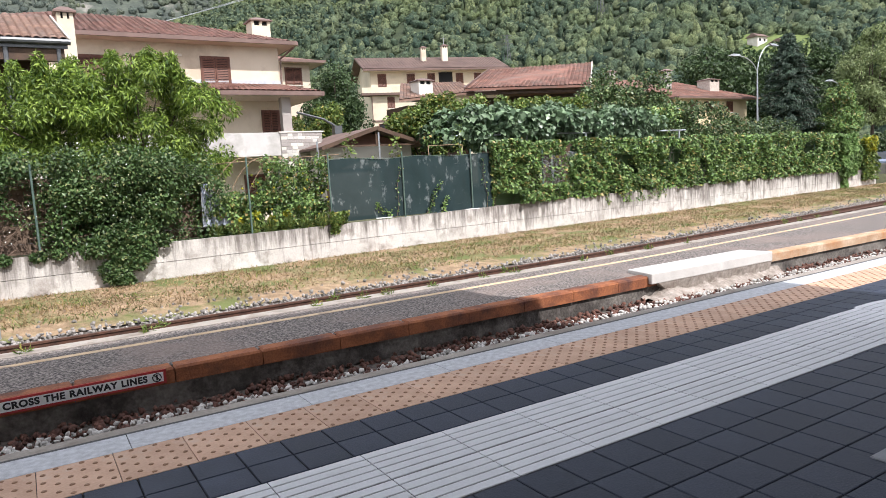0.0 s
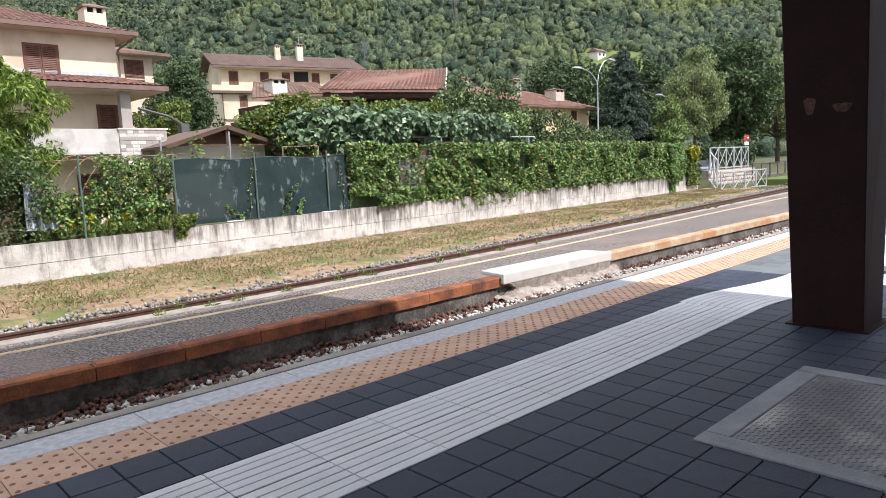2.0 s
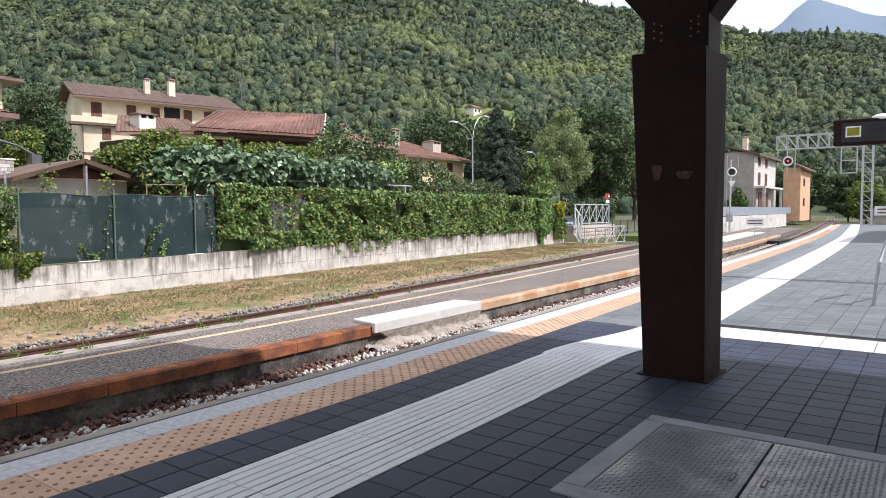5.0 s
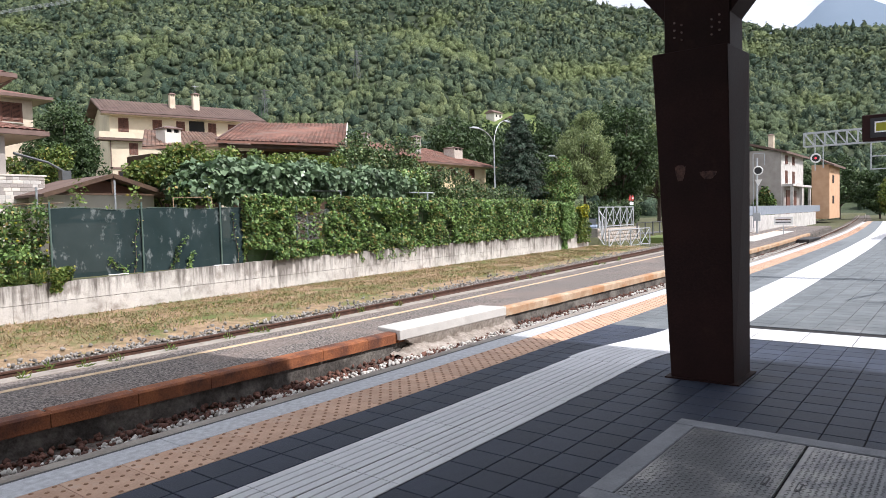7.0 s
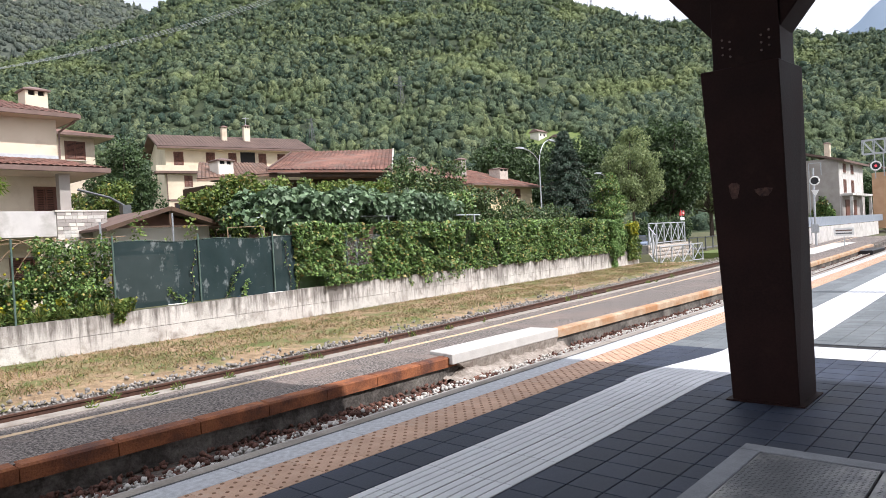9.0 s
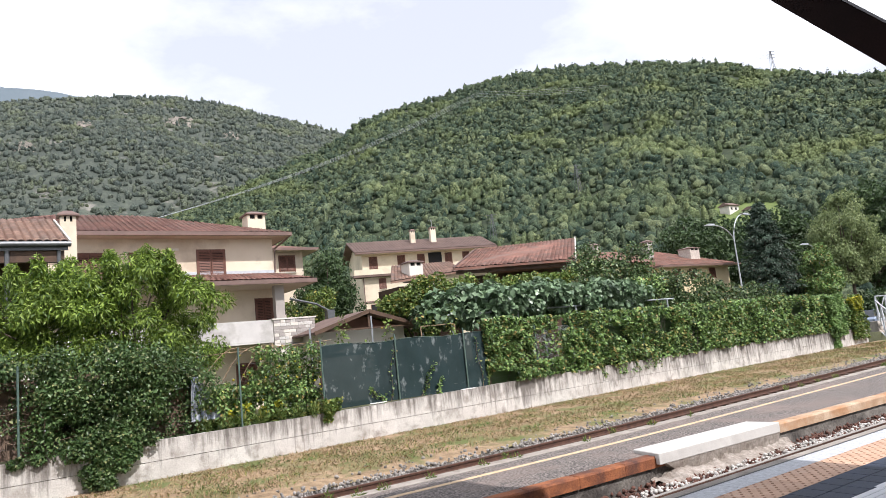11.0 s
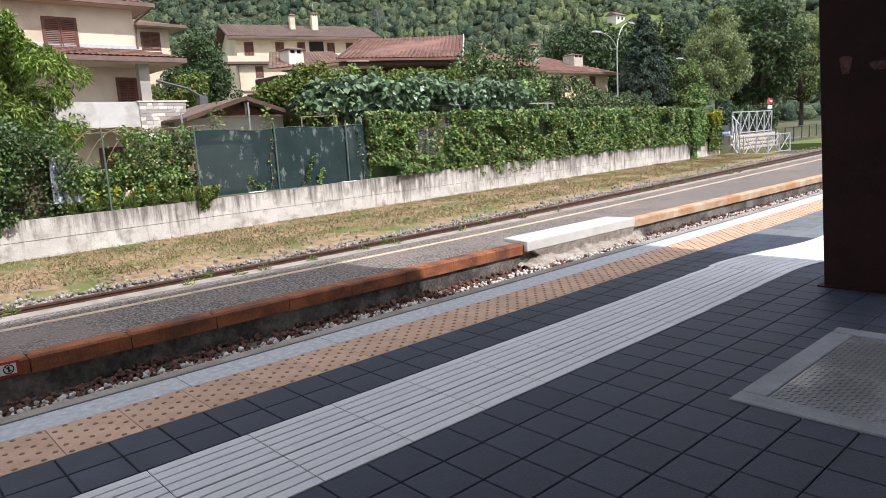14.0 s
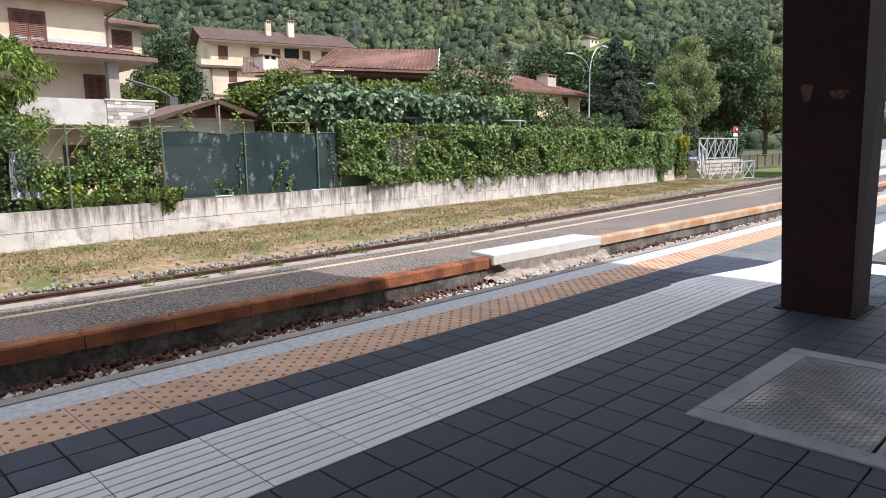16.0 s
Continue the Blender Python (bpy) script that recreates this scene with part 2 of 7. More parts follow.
FASCIA = material("brown_gutter", (0.13, 0.085, 0.07), (0.20, 0.13, 0.11), 2, 0.5)
GUTTER_GREY = material("grey_gutter", (0.10, 0.105, 0.11), (0.16, 0.165, 0.17), 2, 0.45, metal=0.4)
FRAME_STONE = material("pale_brick", (0.40, 0.34, 0.29), (0.58, 0.52, 0.46), 6, 0.9)
SOFFIT = material("painted_soffit", (0.50, 0.42, 0.33), (0.58, 0.49, 0.39), 1, 0.85)
SHUTTER = material("brown_shutter", (0.11, 0.045, 0.03), (0.17, 0.075, 0.05), 3, 0.6)
TIMBER = material("dark_timber", (0.05, 0.03, 0.02), (0.11, 0.065, 0.04), 3, 0.7)
TIMBER_LIGHT = material("weathered_timber", (0.20, 0.13, 0.08), (0.34, 0.24, 0.15), 3, 0.8)
SLAB_WHITE = material("pale_concrete_slab", (0.46, 0.44, 0.41), (0.62, 0.60, 0.56), 3, 0.9, bump=0.3, stain=(0.45, 0.43, 0.40), stain_scale=1.5)
LEDGE = material("worn_ledge_concrete", (0.24, 0.21, 0.18), (0.38, 0.345, 0.30), 2.5, 0.85, bump=0.3, grain=40, stain=(0.20, 0.165, 0.135), stain_scale=2.2, stain_at=(0.5, 0.68))
RUBBLE = material("crumbled_concrete", (0.20, 0.17, 0.14), (0.42, 0.375, 0.33), 6, 0.95, bump=0.8, grain=18, stain=(0.22, 0.18, 0.15), stain_scale=2.5, stain_at=(0.5, 0.65))
GALV_PALE = material("pale_galvanised_steel", (0.40, 0.42, 0.45), (0.54, 0.56, 0.58), 6, 0.5, metal=0.3)
GALV = material("galvanised_steel", (0.36, 0.38, 0.40), (0.50, 0.52, 0.54), 6, 0.45, metal=0.7)
POST_GREEN = material("green_fence_post", (0.055, 0.095, 0.08), (0.10, 0.15, 0.125), 6, 0.6)
WHITE_PAINT = material("white_paint", (0.72, 0.72, 0.70), (0.80, 0.80, 0.78), 4, 0.5)
RED_PAINT = material("red_paint", (0.36, 0.03, 0.03), (0.48, 0.05, 0.045), 4, 0.5)
BLACK_PAINT = material("black_paint", (0.012, 0.012, 0.014), (0.025, 0.025, 0.027), 4, 0.5)
BLUE_PLASTIC = material("blue_plastic", (0.02, 0.09, 0.22), (0.035, 0.13, 0.30), 4, 0.5)
BARRIER = material("grey_blue_panel", (0.19, 0.22, 0.26), (0.27, 0.30, 0.34), 2, 0.7)
# Near-black: the shade inside windows, flues and a recess, put into colour.
SHADE_INSIDE = material("shade_interior", (0.010, 0.010, 0.011), (0.02, 0.02, 0.02), 2, 0.9)
BARK = material("bark", (0.06, 0.045, 0.035), (0.13, 0.10, 0.08), 6, 0.95, bump=0.7, grain=25)
FOREST_FLOOR = material("forest_floor", (0.014, 0.024, 0.012), (0.050, 0.068, 0.030), 0.12, 0.95, bump=0.5, grain=0.9)
# Grey-green base includes distance haze; the pale stain is bare rock.
SCRUB_FLOOR = material("hazy_rocky_scrub_slope", (0.040, 0.052, 0.044), (0.092, 0.106, 0.082), 0.06, 0.95, bump=0.6, grain=0.35, stain=(0.27, 0.25, 0.22), stain_scale=0.02, stain_at=(0.58, 0.72))
ROCK = material("pale_rock", (0.11, 0.105, 0.09), (0.30, 0.265, 0.225), 0.09, 0.95, bump=0.6, grain=0.4)
CHEQUER = material("chequer_plate", (0.14, 0.145, 0.155), (0.24, 0.245, 0.255), 4, 0.45, metal=0.5, bump=0.1, stain=(0.38, 0.37, 0.36), stain_scale=2)
FRAME_CONCRETE = material("manhole_surround", (0.20, 0.212, 0.232), (0.30, 0.315, 0.34), 5, 0.85, bump=0.5, grain=70)
PEACH_LEAF = leafy("peach_leaf", (0.040, 0.088, 0.014), (0.29, 0.40, 0.07), 0.3, None, 0.42)
IVY_LEAF = leafy("ivy_leaf", (0.035, 0.075, 0.024), (0.11, 0.18, 0.06), 0.2, (0.24, 0.26, 0.11), 0.4)
HEDGE_LEAF = leafy("climber_leaf", (0.020, 0.055, 0.014), (0.25, 0.385, 0.12), 0.2, (0.36, 0.27, 0.10), 0.4)
FIG_LEAF = leafy("fig_leaf", (0.055, 0.10, 0.05), (0.21, 0.30, 0.17), 0.12, None, 0.34)
MID_LEAF = leafy("mid_green_leaf", (0.018, 0.042, 0.014), (0.135, 0.205, 0.075), 0.15, (0.20, 0.17, 0.07), 0.4)
LIGHT_LEAF = leafy("light_leaf", (0.045, 0.085, 0.018), (0.19, 0.26, 0.06), 0.25, (0.33, 0.27, 0.07))
YELLOW_LEAF = leafy("yellowing_leaf", (0.14, 0.18, 0.02), (0.42, 0.38, 0.03), 0.3)
PALE_LEAF = leafy("pale_broad_leaf", (0.10, 0.19, 0.055), (0.28, 0.41, 0.15), 0.3)
CONIFER_LEAF = leafy("conifer_needle", (0.018, 0.038, 0.024), (0.055, 0.092, 0.058), 0.1)
BIRCH_LEAF = leafy("birch_leaf", (0.11, 0.155, 0.06), (0.30, 0.36, 0.16), 0.3)
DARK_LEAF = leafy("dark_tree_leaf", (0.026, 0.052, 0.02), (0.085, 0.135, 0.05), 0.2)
GRASS_BLADE = leafy("grass_blade", (0.17, 0.12, 0.06), (0.46, 0.335, 0.19), 0.2)
DEAD_TWIG = material("dead_twig", (0.10, 0.07, 0.05), (0.20, 0.14, 0.10), 8, 0.95)


# ---------------------------------------------------------------- building blocks
class Shape:
    """Faces gathered for one mesh."""

    def __init__(self):
        self.v, self.f, self.m = [], [], []

    def add(self, verts, faces, slot=0):
        k = len(self.v)
        self.v += [tuple(p) for p in verts]
        self.f += [tuple(i + k for i in f) for f in faces]
        self.m += [slot] * len(faces)
        return self

    def box(self, x0, y0, z0, x1, y1, z1, slot=0):
        return self.hexa([(x0, y0, z0), (x1, y0, z0), (x1, y1, z0), (x0, y1, z0)], [(x0, y0, z1), (x1, y0, z1), (x1, y1, z1), (x0, y1, z1)], slot)

    def hexa(self, low, high, slot=0):
        n = len(low)
        faces = [tuple(range(n))[::-1], tuple(range(n, 2 * n))]
        faces += [(i, (i + 1) % n, n + (i + 1) % n, n + i) for i in range(n)]
        return self.add(list(low) + list(high), faces, slot)

    def chamfer(self, x0, y0, z0, x1, y1, z1, c=0.004, slot=0):
        """A box with its top edges chamfered."""
        a = [(x0, y0), (x1, y0), (x1, y1), (x0, y1)]
        b = [(x0 + c, y0 + c), (x1 - c, y0 + c), (x1 - c, y1 - c), (x0 + c, y1 - c)]
        v = [(x, y, z0) for x, y in a] + [(x, y, z1 - c) for x, y in a] + [(x, y, z1) for x, y in b]
        f = [(8, 9, 10, 11)] + [(r + i, r + (i + 1) % 4, r + 4 + (i + 1) % 4, r + 4 + i) for r in (0, 4) for i in range(4)]
        return self.add(v, f, slot)

    def tube(self, points, r, sides=8, slot=0, r1=None):
        pts = [Vector(p) for p in points]
        r1 = r if r1 is None else r1
        rings = []
        for i, p in enumerate(pts):
            d = (pts[min(i + 1, len(pts) - 1)] - pts[max(i - 1, 0)]).normalized()
            a = d.cross(Vector((0, 0, 1)) if abs(d.z) < 0.9 else Vector((1, 0, 0))).normalized()
            b = d.cross(a)
            q = r + (r1 - r) * i / max(1, len(pts) - 1)
            rings.append([p + (a * math.cos(2 * math.pi * k / sides) + b * math.sin(2 * math.pi * k / sides)) * q for k in range(sides)])
        v = [p for ring in rings for p in ring]
        f = [(i * sides + k, i * sides + (k + 1) % sides, (i + 1) * sides + (k + 1) % sides, (i + 1) * sides + k) for i in range(len(pts) - 1) for k in range(sides)]
        f += [tuple(range(sides))[::-1], tuple(range((len(pts) - 1) * sides, len(pts) * sides))]
        return self.add(v, f, slot)

    def beam(self, p, q, w, h, slot=0):
        """A bar of rectangular section from p to q."""
        p, q = Vector(p), Vector(q)
        d = (q - p).normalized()
        a = d.cross(Vector((0, 0, 1)) if abs(d.z) < 0.98 else Vector((1, 0, 0))).normalized()
        b = a.cross(d)
        c = [a * sx * w / 2 + b * sz * h / 2 for sx, sz in ((-1, -1), (1, -1), (1, 1), (-1, 1))]
        return self.hexa([p + k for k in c], [q + k for k in c], slot)

    def sweep(self, xs, section, slot=0, closed=True):
        """Carries a section, a list of (y(x), z) makers, along x."""
        n = len(section)
        v = [(x, s(x)[0], s(x)[1]) for x in xs for s in section]
        m = n if closed else n - 1
        f = [(i * n + k, i * n + (k + 1) % n, (i + 1) * n + (k + 1) % n, (i + 1) * n + k) for i in range(len(xs) - 1) for k in range(m)]
        if closed:
            f += [tuple(range(n))[::-1], tuple(range((len(xs) - 1) * n, len(xs) * n))]
        return self.add(v, f, slot)


def part(name, shape, mats, parent=None, label="", smooth=False, kind="", bevel=0.0):
    """Links a shape as one mesh object, under a thing or alone."""
    me = bpy.data.meshes.new(name)
    me.from_pydata(shape.v, [], shape.f)
    mats = mats if isinstance(mats, (list, tuple)) else [mats]
    for m in mats:
        me.materials.append(m)
    if len(mats) > 1:
        me.polygons.foreach_set("material_index", shape.m)
    bm = bmesh.new()
    bm.from_mesh(me)
    bmesh.ops.recalc_face_normals(bm, faces=bm.faces[:])
    if bevel:
        bmesh.ops.bevel(bm, geom=bm.edges[:], offset=bevel, segments=1, affect="EDGES")
    bm.to_mesh(me)
    bm.free()
    if smooth:
        me.shade_smooth()
    me.update()
    ob = new(name, me)
    if parent:
        ob.parent = parent
    if label or kind:
        tagged(ob, label, kind=kind)
    return ob


def thing(name, label, category, at=(0, 0, 0), group="", kind=""):
    """An Empty at a thing's base; its parts are built in world places."""
    ob = new(name)
    ob.empty_display_size = 0.2
    tagged(ob, label, category, group, kind)
    return ob


def soup(name, verts, faces, mat, parent=None, label="", kind="stuff", smooth=False):
    """A mesh from arrays, for leaves, stones and blades."""
    me = bpy.data.meshes.new(name)
    faces = np.asarray(faces, dtype=np.int32)
    verts = np.asarray(verts, dtype=np.float32)
    k = faces.shape[1]
    me.vertices.add(len(verts))
    me.vertices.foreach_set("co", verts.ravel())
    me.loops.add(faces.size)
    me.loops.foreach_set("vertex_index", faces.ravel())
    me.polygons.add(len(faces))
    me.polygons.foreach_set("loop_start", np.arange(0, faces.size, k, dtype=np.int32))
    me.update(calc_edges=True)
    me.materials.append(mat)
    if smooth:
        me.shade_smooth()
    ob = new(name, me)
    if parent:
        ob.parent = parent
    if label or kind:
        tagged(ob, label, kind=kind)
    return ob


def leaves(rng, centres, outward, length, width, droop=0.3, spread=0.9):
    """Folded leaves of four points at the given places, turned about their outward way."""
    n = len(centres)
    d = outward + rng.normal(0, spread, (n, 3))
    d[:, 2] -= droop
    d /= np.linalg.norm(d, axis=1)[:, None] + 1e-9
    up = rng.normal(0, 0.5, (n, 3)) + outward * 0.8 + np.array([0, 0, 0.6])
    side = np.cross(d, up)
    side /= np.linalg.norm(side, axis=1)[:, None] + 1e-9
    nrm = np.cross(side, d)
    s = rng.uniform(0.65, 1.25, (n, 1))
    a = centres - d * length * 0.5 * s
    b = centres + d * length * 0.5 * s - nrm * length * 0.12 * s
    l = centres + side * width * 0.5 * s + nrm * width * 0.12
    r = centres - side * width * 0.5 * s + nrm * width * 0.12
    v = np.stack([a, l, b, r], 1).reshape(-1, 3)
    i = np.arange(n)[:, None] * 4
    f = np.concatenate([i + np.array([[0, 1, 2]]), i + np.array([[0, 2, 3]])], 0)
    order = np.argsort(np.concatenate([np.arange(n), np.arange(n)]), kind="stable")
    return v, f[order]


def icosphere(level):
    bm = bmesh.new()
    bmesh.ops.create_icosphere(bm, subdivisions=level, radius=1.0)
    v = np.array([p.co[:] for p in bm.verts])
    f = np.array([[q.index for q in p.verts] for p in bm.faces])
    bm.free()
    return v, f


def blobs(rng, places, sizes, level=1, rough=0.25, flat=1.0):
    """Uneven lumps, one at each place: stones or far crowns."""
    v, f = icosphere(level)
    n, k = len(places), len(v)
    j = 1 + rng.normal(0, rough, (n, k, 1))
    pts = v[None] * j
    ang = rng.uniform(0, 2 * np.pi, n)
    c, s = np.cos(ang), np.sin(ang)
    x = pts[:, :, 0] * c[:, None] - pts[:, :, 1] * s[:, None]
    y = pts[:, :, 0] * s[:, None] + pts[:, :, 1] * c[:, None]
    pts = np.stack([x, y, pts[:, :, 2] * flat], 2)
    sizes = np.asarray(sizes).reshape(n, 1, -1)
    pts = pts * sizes + np.asarray(places)[:, None, :]
    return pts.reshape(-1, 3), (f[None] + (np.arange(n) * k)[:, None, None]).reshape(-1, 3)


# ---------------------------------------------------------------- the lie of the line
EDGE, RIM, STRIP, BAND_FAR, BAND_NEAR = 4.85, 4.56, 4.06, 3.53, 2.72   # platform edge, tactile strips
TRACK = 5.05                                                             # line from which the near track is set out
FAR_FRONT, FAR_BACK, FAR_TOP = 8.12, 10.45, -0.43                        # low platform between the tracks
RAIL_TOP, BED_TOP = -0.73, -0.93
GRASS = -0.78


BEND_X = [0, 5, 10, 15, 20, 25, 31, 37, 43, 50, 60, 72, 84, 100, 150, 240]
BEND_Y = [0, 0.01, 0.09, 0.20, 0.31, 0.43, 0.60, 0.83, 1.08, 1.47, 2.15, 3.0, 3.9, 5.1, 9.6, 19.0]


def soft(x, x0, slope, w=4.0):
    return slope * (math.sqrt((x - x0) ** 2 + w * w) + (x - x0)) / 2


def bend(x):        # near track and platform edge
    return float(np.interp(x, BEND_X, BEND_Y))


def bend_far(x):    # second track
    return soft(x, 10, 0.10) - soft(0, 10, 0.10)


def bend_band(x):   # white guiding band
    u = max(0.0, min(1.0, (x - 7.2) / 2.2))
    return bend(x) - 0.35 * u * u * (3 - 2 * u)


def bend_front(x):
    return 0.35 * bend(x) if x < 26 else 0.35 * bend(26) + bend(x) - bend(26)


def wall_y(x):
    return 18.3 + 0.075 * x


def wall_top(x):
    return float(np.interp(x, [-22, 8, 14, 24, 33, 42, 45], [0.20, 0.20, 0.28, 0.34, 0.35, 0.25, 0.18]))


XS = [-40, -30, -22, -16, -12, -8, -5, -2, 0, 2, 4, 6, 8, 10, 12, 14, 16, 18, 20, 23, 26, 30, 35, 40, 46, 52, 60, 68, 76, 84]
XS_LONG = XS + [100, 120, 150, 190, 240]

# ---------------------------------------------------------------- ground and platforms
def build_ground():
    ys = [-3000, -600, -120, -60, -30, -12, 8.0, 18.6, 19.0, 30, 60, 120, 300, 900, 3500]
    zs = [-1, -1, -1, -1, -1, -1, -1.02, -1.02, -0.15, -0.1, 0, 0, 0, 0, 0]
    xs = [-3000, -900, -300, -100, -40, -10, 10, 30, 46, 52, 70, 110, 200, 500, 1200, 3500]
    s = Shape()
    for x in xs:
        for y, z in zip(ys, zs):
            s.v.append((x, y + (0.075 * max(-40, min(x, 52)) if 18 < y < 20 else 0), min(z, -0.35) if x > 50 and z > -1 and y < 30 else z))
    n = len(ys)
    s.f = [(i * n + k, (i + 1) * n + k, (i + 1) * n + k + 1, i * n + k + 1) for i in range(len(xs) - 1) for k in range(n - 1)]
    s.m = [0] * len(s.f)
    tagged(part("ground", s, EARTH, kind="structure"), "dark green and earthy open ground of the valley", "ground")


build_ground()


def y_at(base, curve=bend):
    return lambda x: base + curve(x)


def ribbon(name, xs, y0, y1, z0, z1, mat, label, category="", kind="structure", parent=None):
    s = Shape().sweep(xs, [lambda x: (y0(x), z0), lambda x: (y1(x), z0), lambda x: (y1(x), z1), lambda x: (y0(x), z1)])
    ob = part(name, s, mat, parent, kind=kind if not parent else "")
    if not parent:
        tagged(ob, label, category or name)
    return ob


platform = ribbon("platform", XS, lambda x: -12.0, y_at(EDGE - 0.02), -1.0, -0.012, JOINT, "dark paved station platform with tactile strips", "platform")
far_platform = ribbon("far_platform", XS, y_at(FAR_FRONT + 0.12, bend_front), lambda x: FAR_BACK + 0.85 * bend_far(x), -1.0, FAR_TOP, ASPHALT, "low worn asphalt platform between the two tracks", "platform")
ribbon("track_bed_near", XS_LONG, y_at(EDGE - 0.05), y_at(FAR_FRONT + 0.2, bend_front), -1.01, BED_TOP - 0.02, BED, "brown stony bed of the near track", "track bed")
ribbon("ballast_shoulder", XS_LONG, y_at(TRACK + 2.22), y_at(FAR_FRONT + 0.05, bend_front), -1.0, BED_TOP + 0.06, BED, "brown stony shoulder under the low platform", "track bed")
ribbon("track_bed_far", XS_LONG, lambda x: FAR_BACK + 0.85 * bend_far(x) - 0.1, lambda x: 14.3 + bend_far(x), -1.01, BED_TOP - 0.02, BED, "grey stony bed of the second track", "track bed")


def grass_strip():
    s = Shape()
    rng = np.random.default_rng(3)
    n = 14
    xs = np.linspace(-40, 47, 88)
    for x in xs:
        a, b = 13.95 + bend_far(x), wall_y(x) + 0.1
        b = max(b, a + 0.6)
        for k in range(n):
            t = k / (n - 1)
            h = GRASS - 0.14 + 0.14 * min(1, t * 4) + 0.05 * t + 0.03 * noise.noise((x * 0.5, k * 0.7, 3))
            s.v.append((x, a + (b - a) * t, h))
    s.f = [(i * n + k, (i + 1) * n + k, (i + 1) * n + k + 1, i * n + k + 1) for i in range(len(xs) - 1) for k in range(n - 1)]
    s.m = [0] * len(s.f)
    tagged(part("grass_strip", s, DRY_GRASS, kind="structure", smooth=True), "strip of mown dry grass below the garden wall", "grass")


grass_strip()


# ---------------------------------------------------------------- hills
def ridge(angle, knots):
    a = [k[0] for k in knots]
    return float(np.interp(angle, a, [k[1] for k in knots]))


def hill_height(px, py):
    """Height of the wooded hills over the valley, from the foot to the crest."""
    r, a = math.hypot(px, py), math.degrees(math.atan2(px, py))
    crest = ridge(a, [(-60, 9), (-10, 9.0), (8, 10.6), (14, 12.6), (19, 14.9), (25.8, 17.6), (26.9, 18.6), (29.4, 19.4), (33, 20.0), (37, 20.7), (40, 21.2), (43.4, 21.2), (46.2, 21.1), (49, 20.7), (52.4, 20.2), (57.7, 18.9), (60.3, 17.8), (63.2, 16.7), (66, 15.7), (70, 14.9), (76, 13.4), (79, 12.4), (84.5, 11.9), (88, 10.9), (120, 9)])
    foot = ridge(a, [(-60, 260), (20, 240), (50, 190), (70, 200), (90, 240), (120, 300)])
    top = foot + ridge(a, [(-60, 500), (20, 520), (45, 560), (70, 460), (90, 420), (120, 500)])
    t = (r - foot) / (top - foot)
    if t <= 0:
        return -2.0
    height = math.tan(radians(crest + 0.45)) * top
    wave = 0.05 * height * noise.noise((px * 0.009, py * 0.009, 1.7)) * min(1, t * 3) * max(0.0, 1 - t ** 3)
    if t < 1:
        return height * (t ** 1.12) + wave
    return height * (1 - 0.25 * (t - 1)) + wave


def left_hill_height(px, py):
    r, a = math.hypot(px, py), math.degrees(math.atan2(px, py))
    crest = ridge(a, [(-60, 16), (-2, 19.4), (1.8, 20.2), (4.9, 20.6), (7.7, 20.85), (12, 21.0), (15.6, 20.6), (19.7, 19.6), (23.4, 18.7), (25.8, 17.9), (40, 13), (60, 8)])
    t = (r - 600) / 700
    if t <= 0:
        return -2.0
    height = math.tan(radians(crest + 0.5)) * 1300
    return height * (min(t, 1) ** 0.9) * (1 - 0.2 * max(0, t - 1)) + 0.06 * height * noise.noise((px * 0.004, py * 0.004, 8)) * min(1, t * 3) * max(0.0, 1 - t ** 4)


def terrain(name, fun, a0, a1, r0, r1, na, nr, label, mat):
    s = Shape()
    for i in range(na):
        a = radians(a0 + (a1 - a0) * i / (na - 1))
        for k in range(nr):
            r = r0 + (r1 - r0) * k / (nr - 1)
            x, y = r * math.sin(a), r * math.cos(a)
            s.v.append((x, y, fun(x, y)))
    s.f = [(i * nr + k, i * nr + k + 1, (i + 1) * nr + k + 1, (i + 1) * nr + k) for i in range(na - 1) for k in range(nr - 1)]
    s.m = [0] * len(s.f)
    return tagged(part(name, s, mat, smooth=True, kind="structure"), label, "hill")


terrain("hillside", hill_height, -50, 110, 170, 950, 120, 40, "steep green wooded hillside behind the village", FOREST_FLOOR)
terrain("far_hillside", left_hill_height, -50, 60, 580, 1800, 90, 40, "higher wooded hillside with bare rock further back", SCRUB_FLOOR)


# ---------------------------------------------------------------- rails
def rail(name, line, x0, x1, label, head=None, half=0.036):
    xs = [x for x in XS_LONG if x0 <= x <= x1]
    t = thing(name, label, "rail", kind="structure")
    z = RAIL_TOP
    prof = [(-0.065, z - 0.15), (0.065, z - 0.15), (0.065, z - 0.135), (0.012, z - 0.115), (0.012, z - 0.045), (0.034, z - 0.035), (0.034, z - 0.012), (-0.034, z - 0.012), (-0.034, z - 0.035), (-0.012, z - 0.045), (-0.012, z - 0.115), (-0.065, z - 0.135)]
    part("rail_web", Shape().sweep(xs, [lambda x, p=p: (line(x) + p[0], p[1]) for p in prof]), RAIL_RUST, t)
    cap = [(-half, z - 0.011), (half, z - 0.011), (half, z - 0.004), (half - 0.008, z), (0.008 - half, z), (-half, z - 0.004)]
    part("rail_head", Shape().sweep(xs, [lambda x, p=p: (line(x) + p[0], p[1]) for p in cap]), head or STEEL, t, "worn rail head")
    return t


rail("rail_1", y_at(TRACK + 0.695), -40, 240, "rusty steel rail of the near track")
rail("rail_2", y_at(TRACK + 2.13), -40, 240, "rusty steel rail of the near track")
rail("rail_3", lambda x: 11.165 + bend_far(x), -40, 240, "rusty steel rail of the second track", RAIL_RUST)
rail("rail_4", lambda x: 12.6 + bend_far(x), -40, 240, "rusty steel rail of the second track beside the grass", RAIL_RUST)


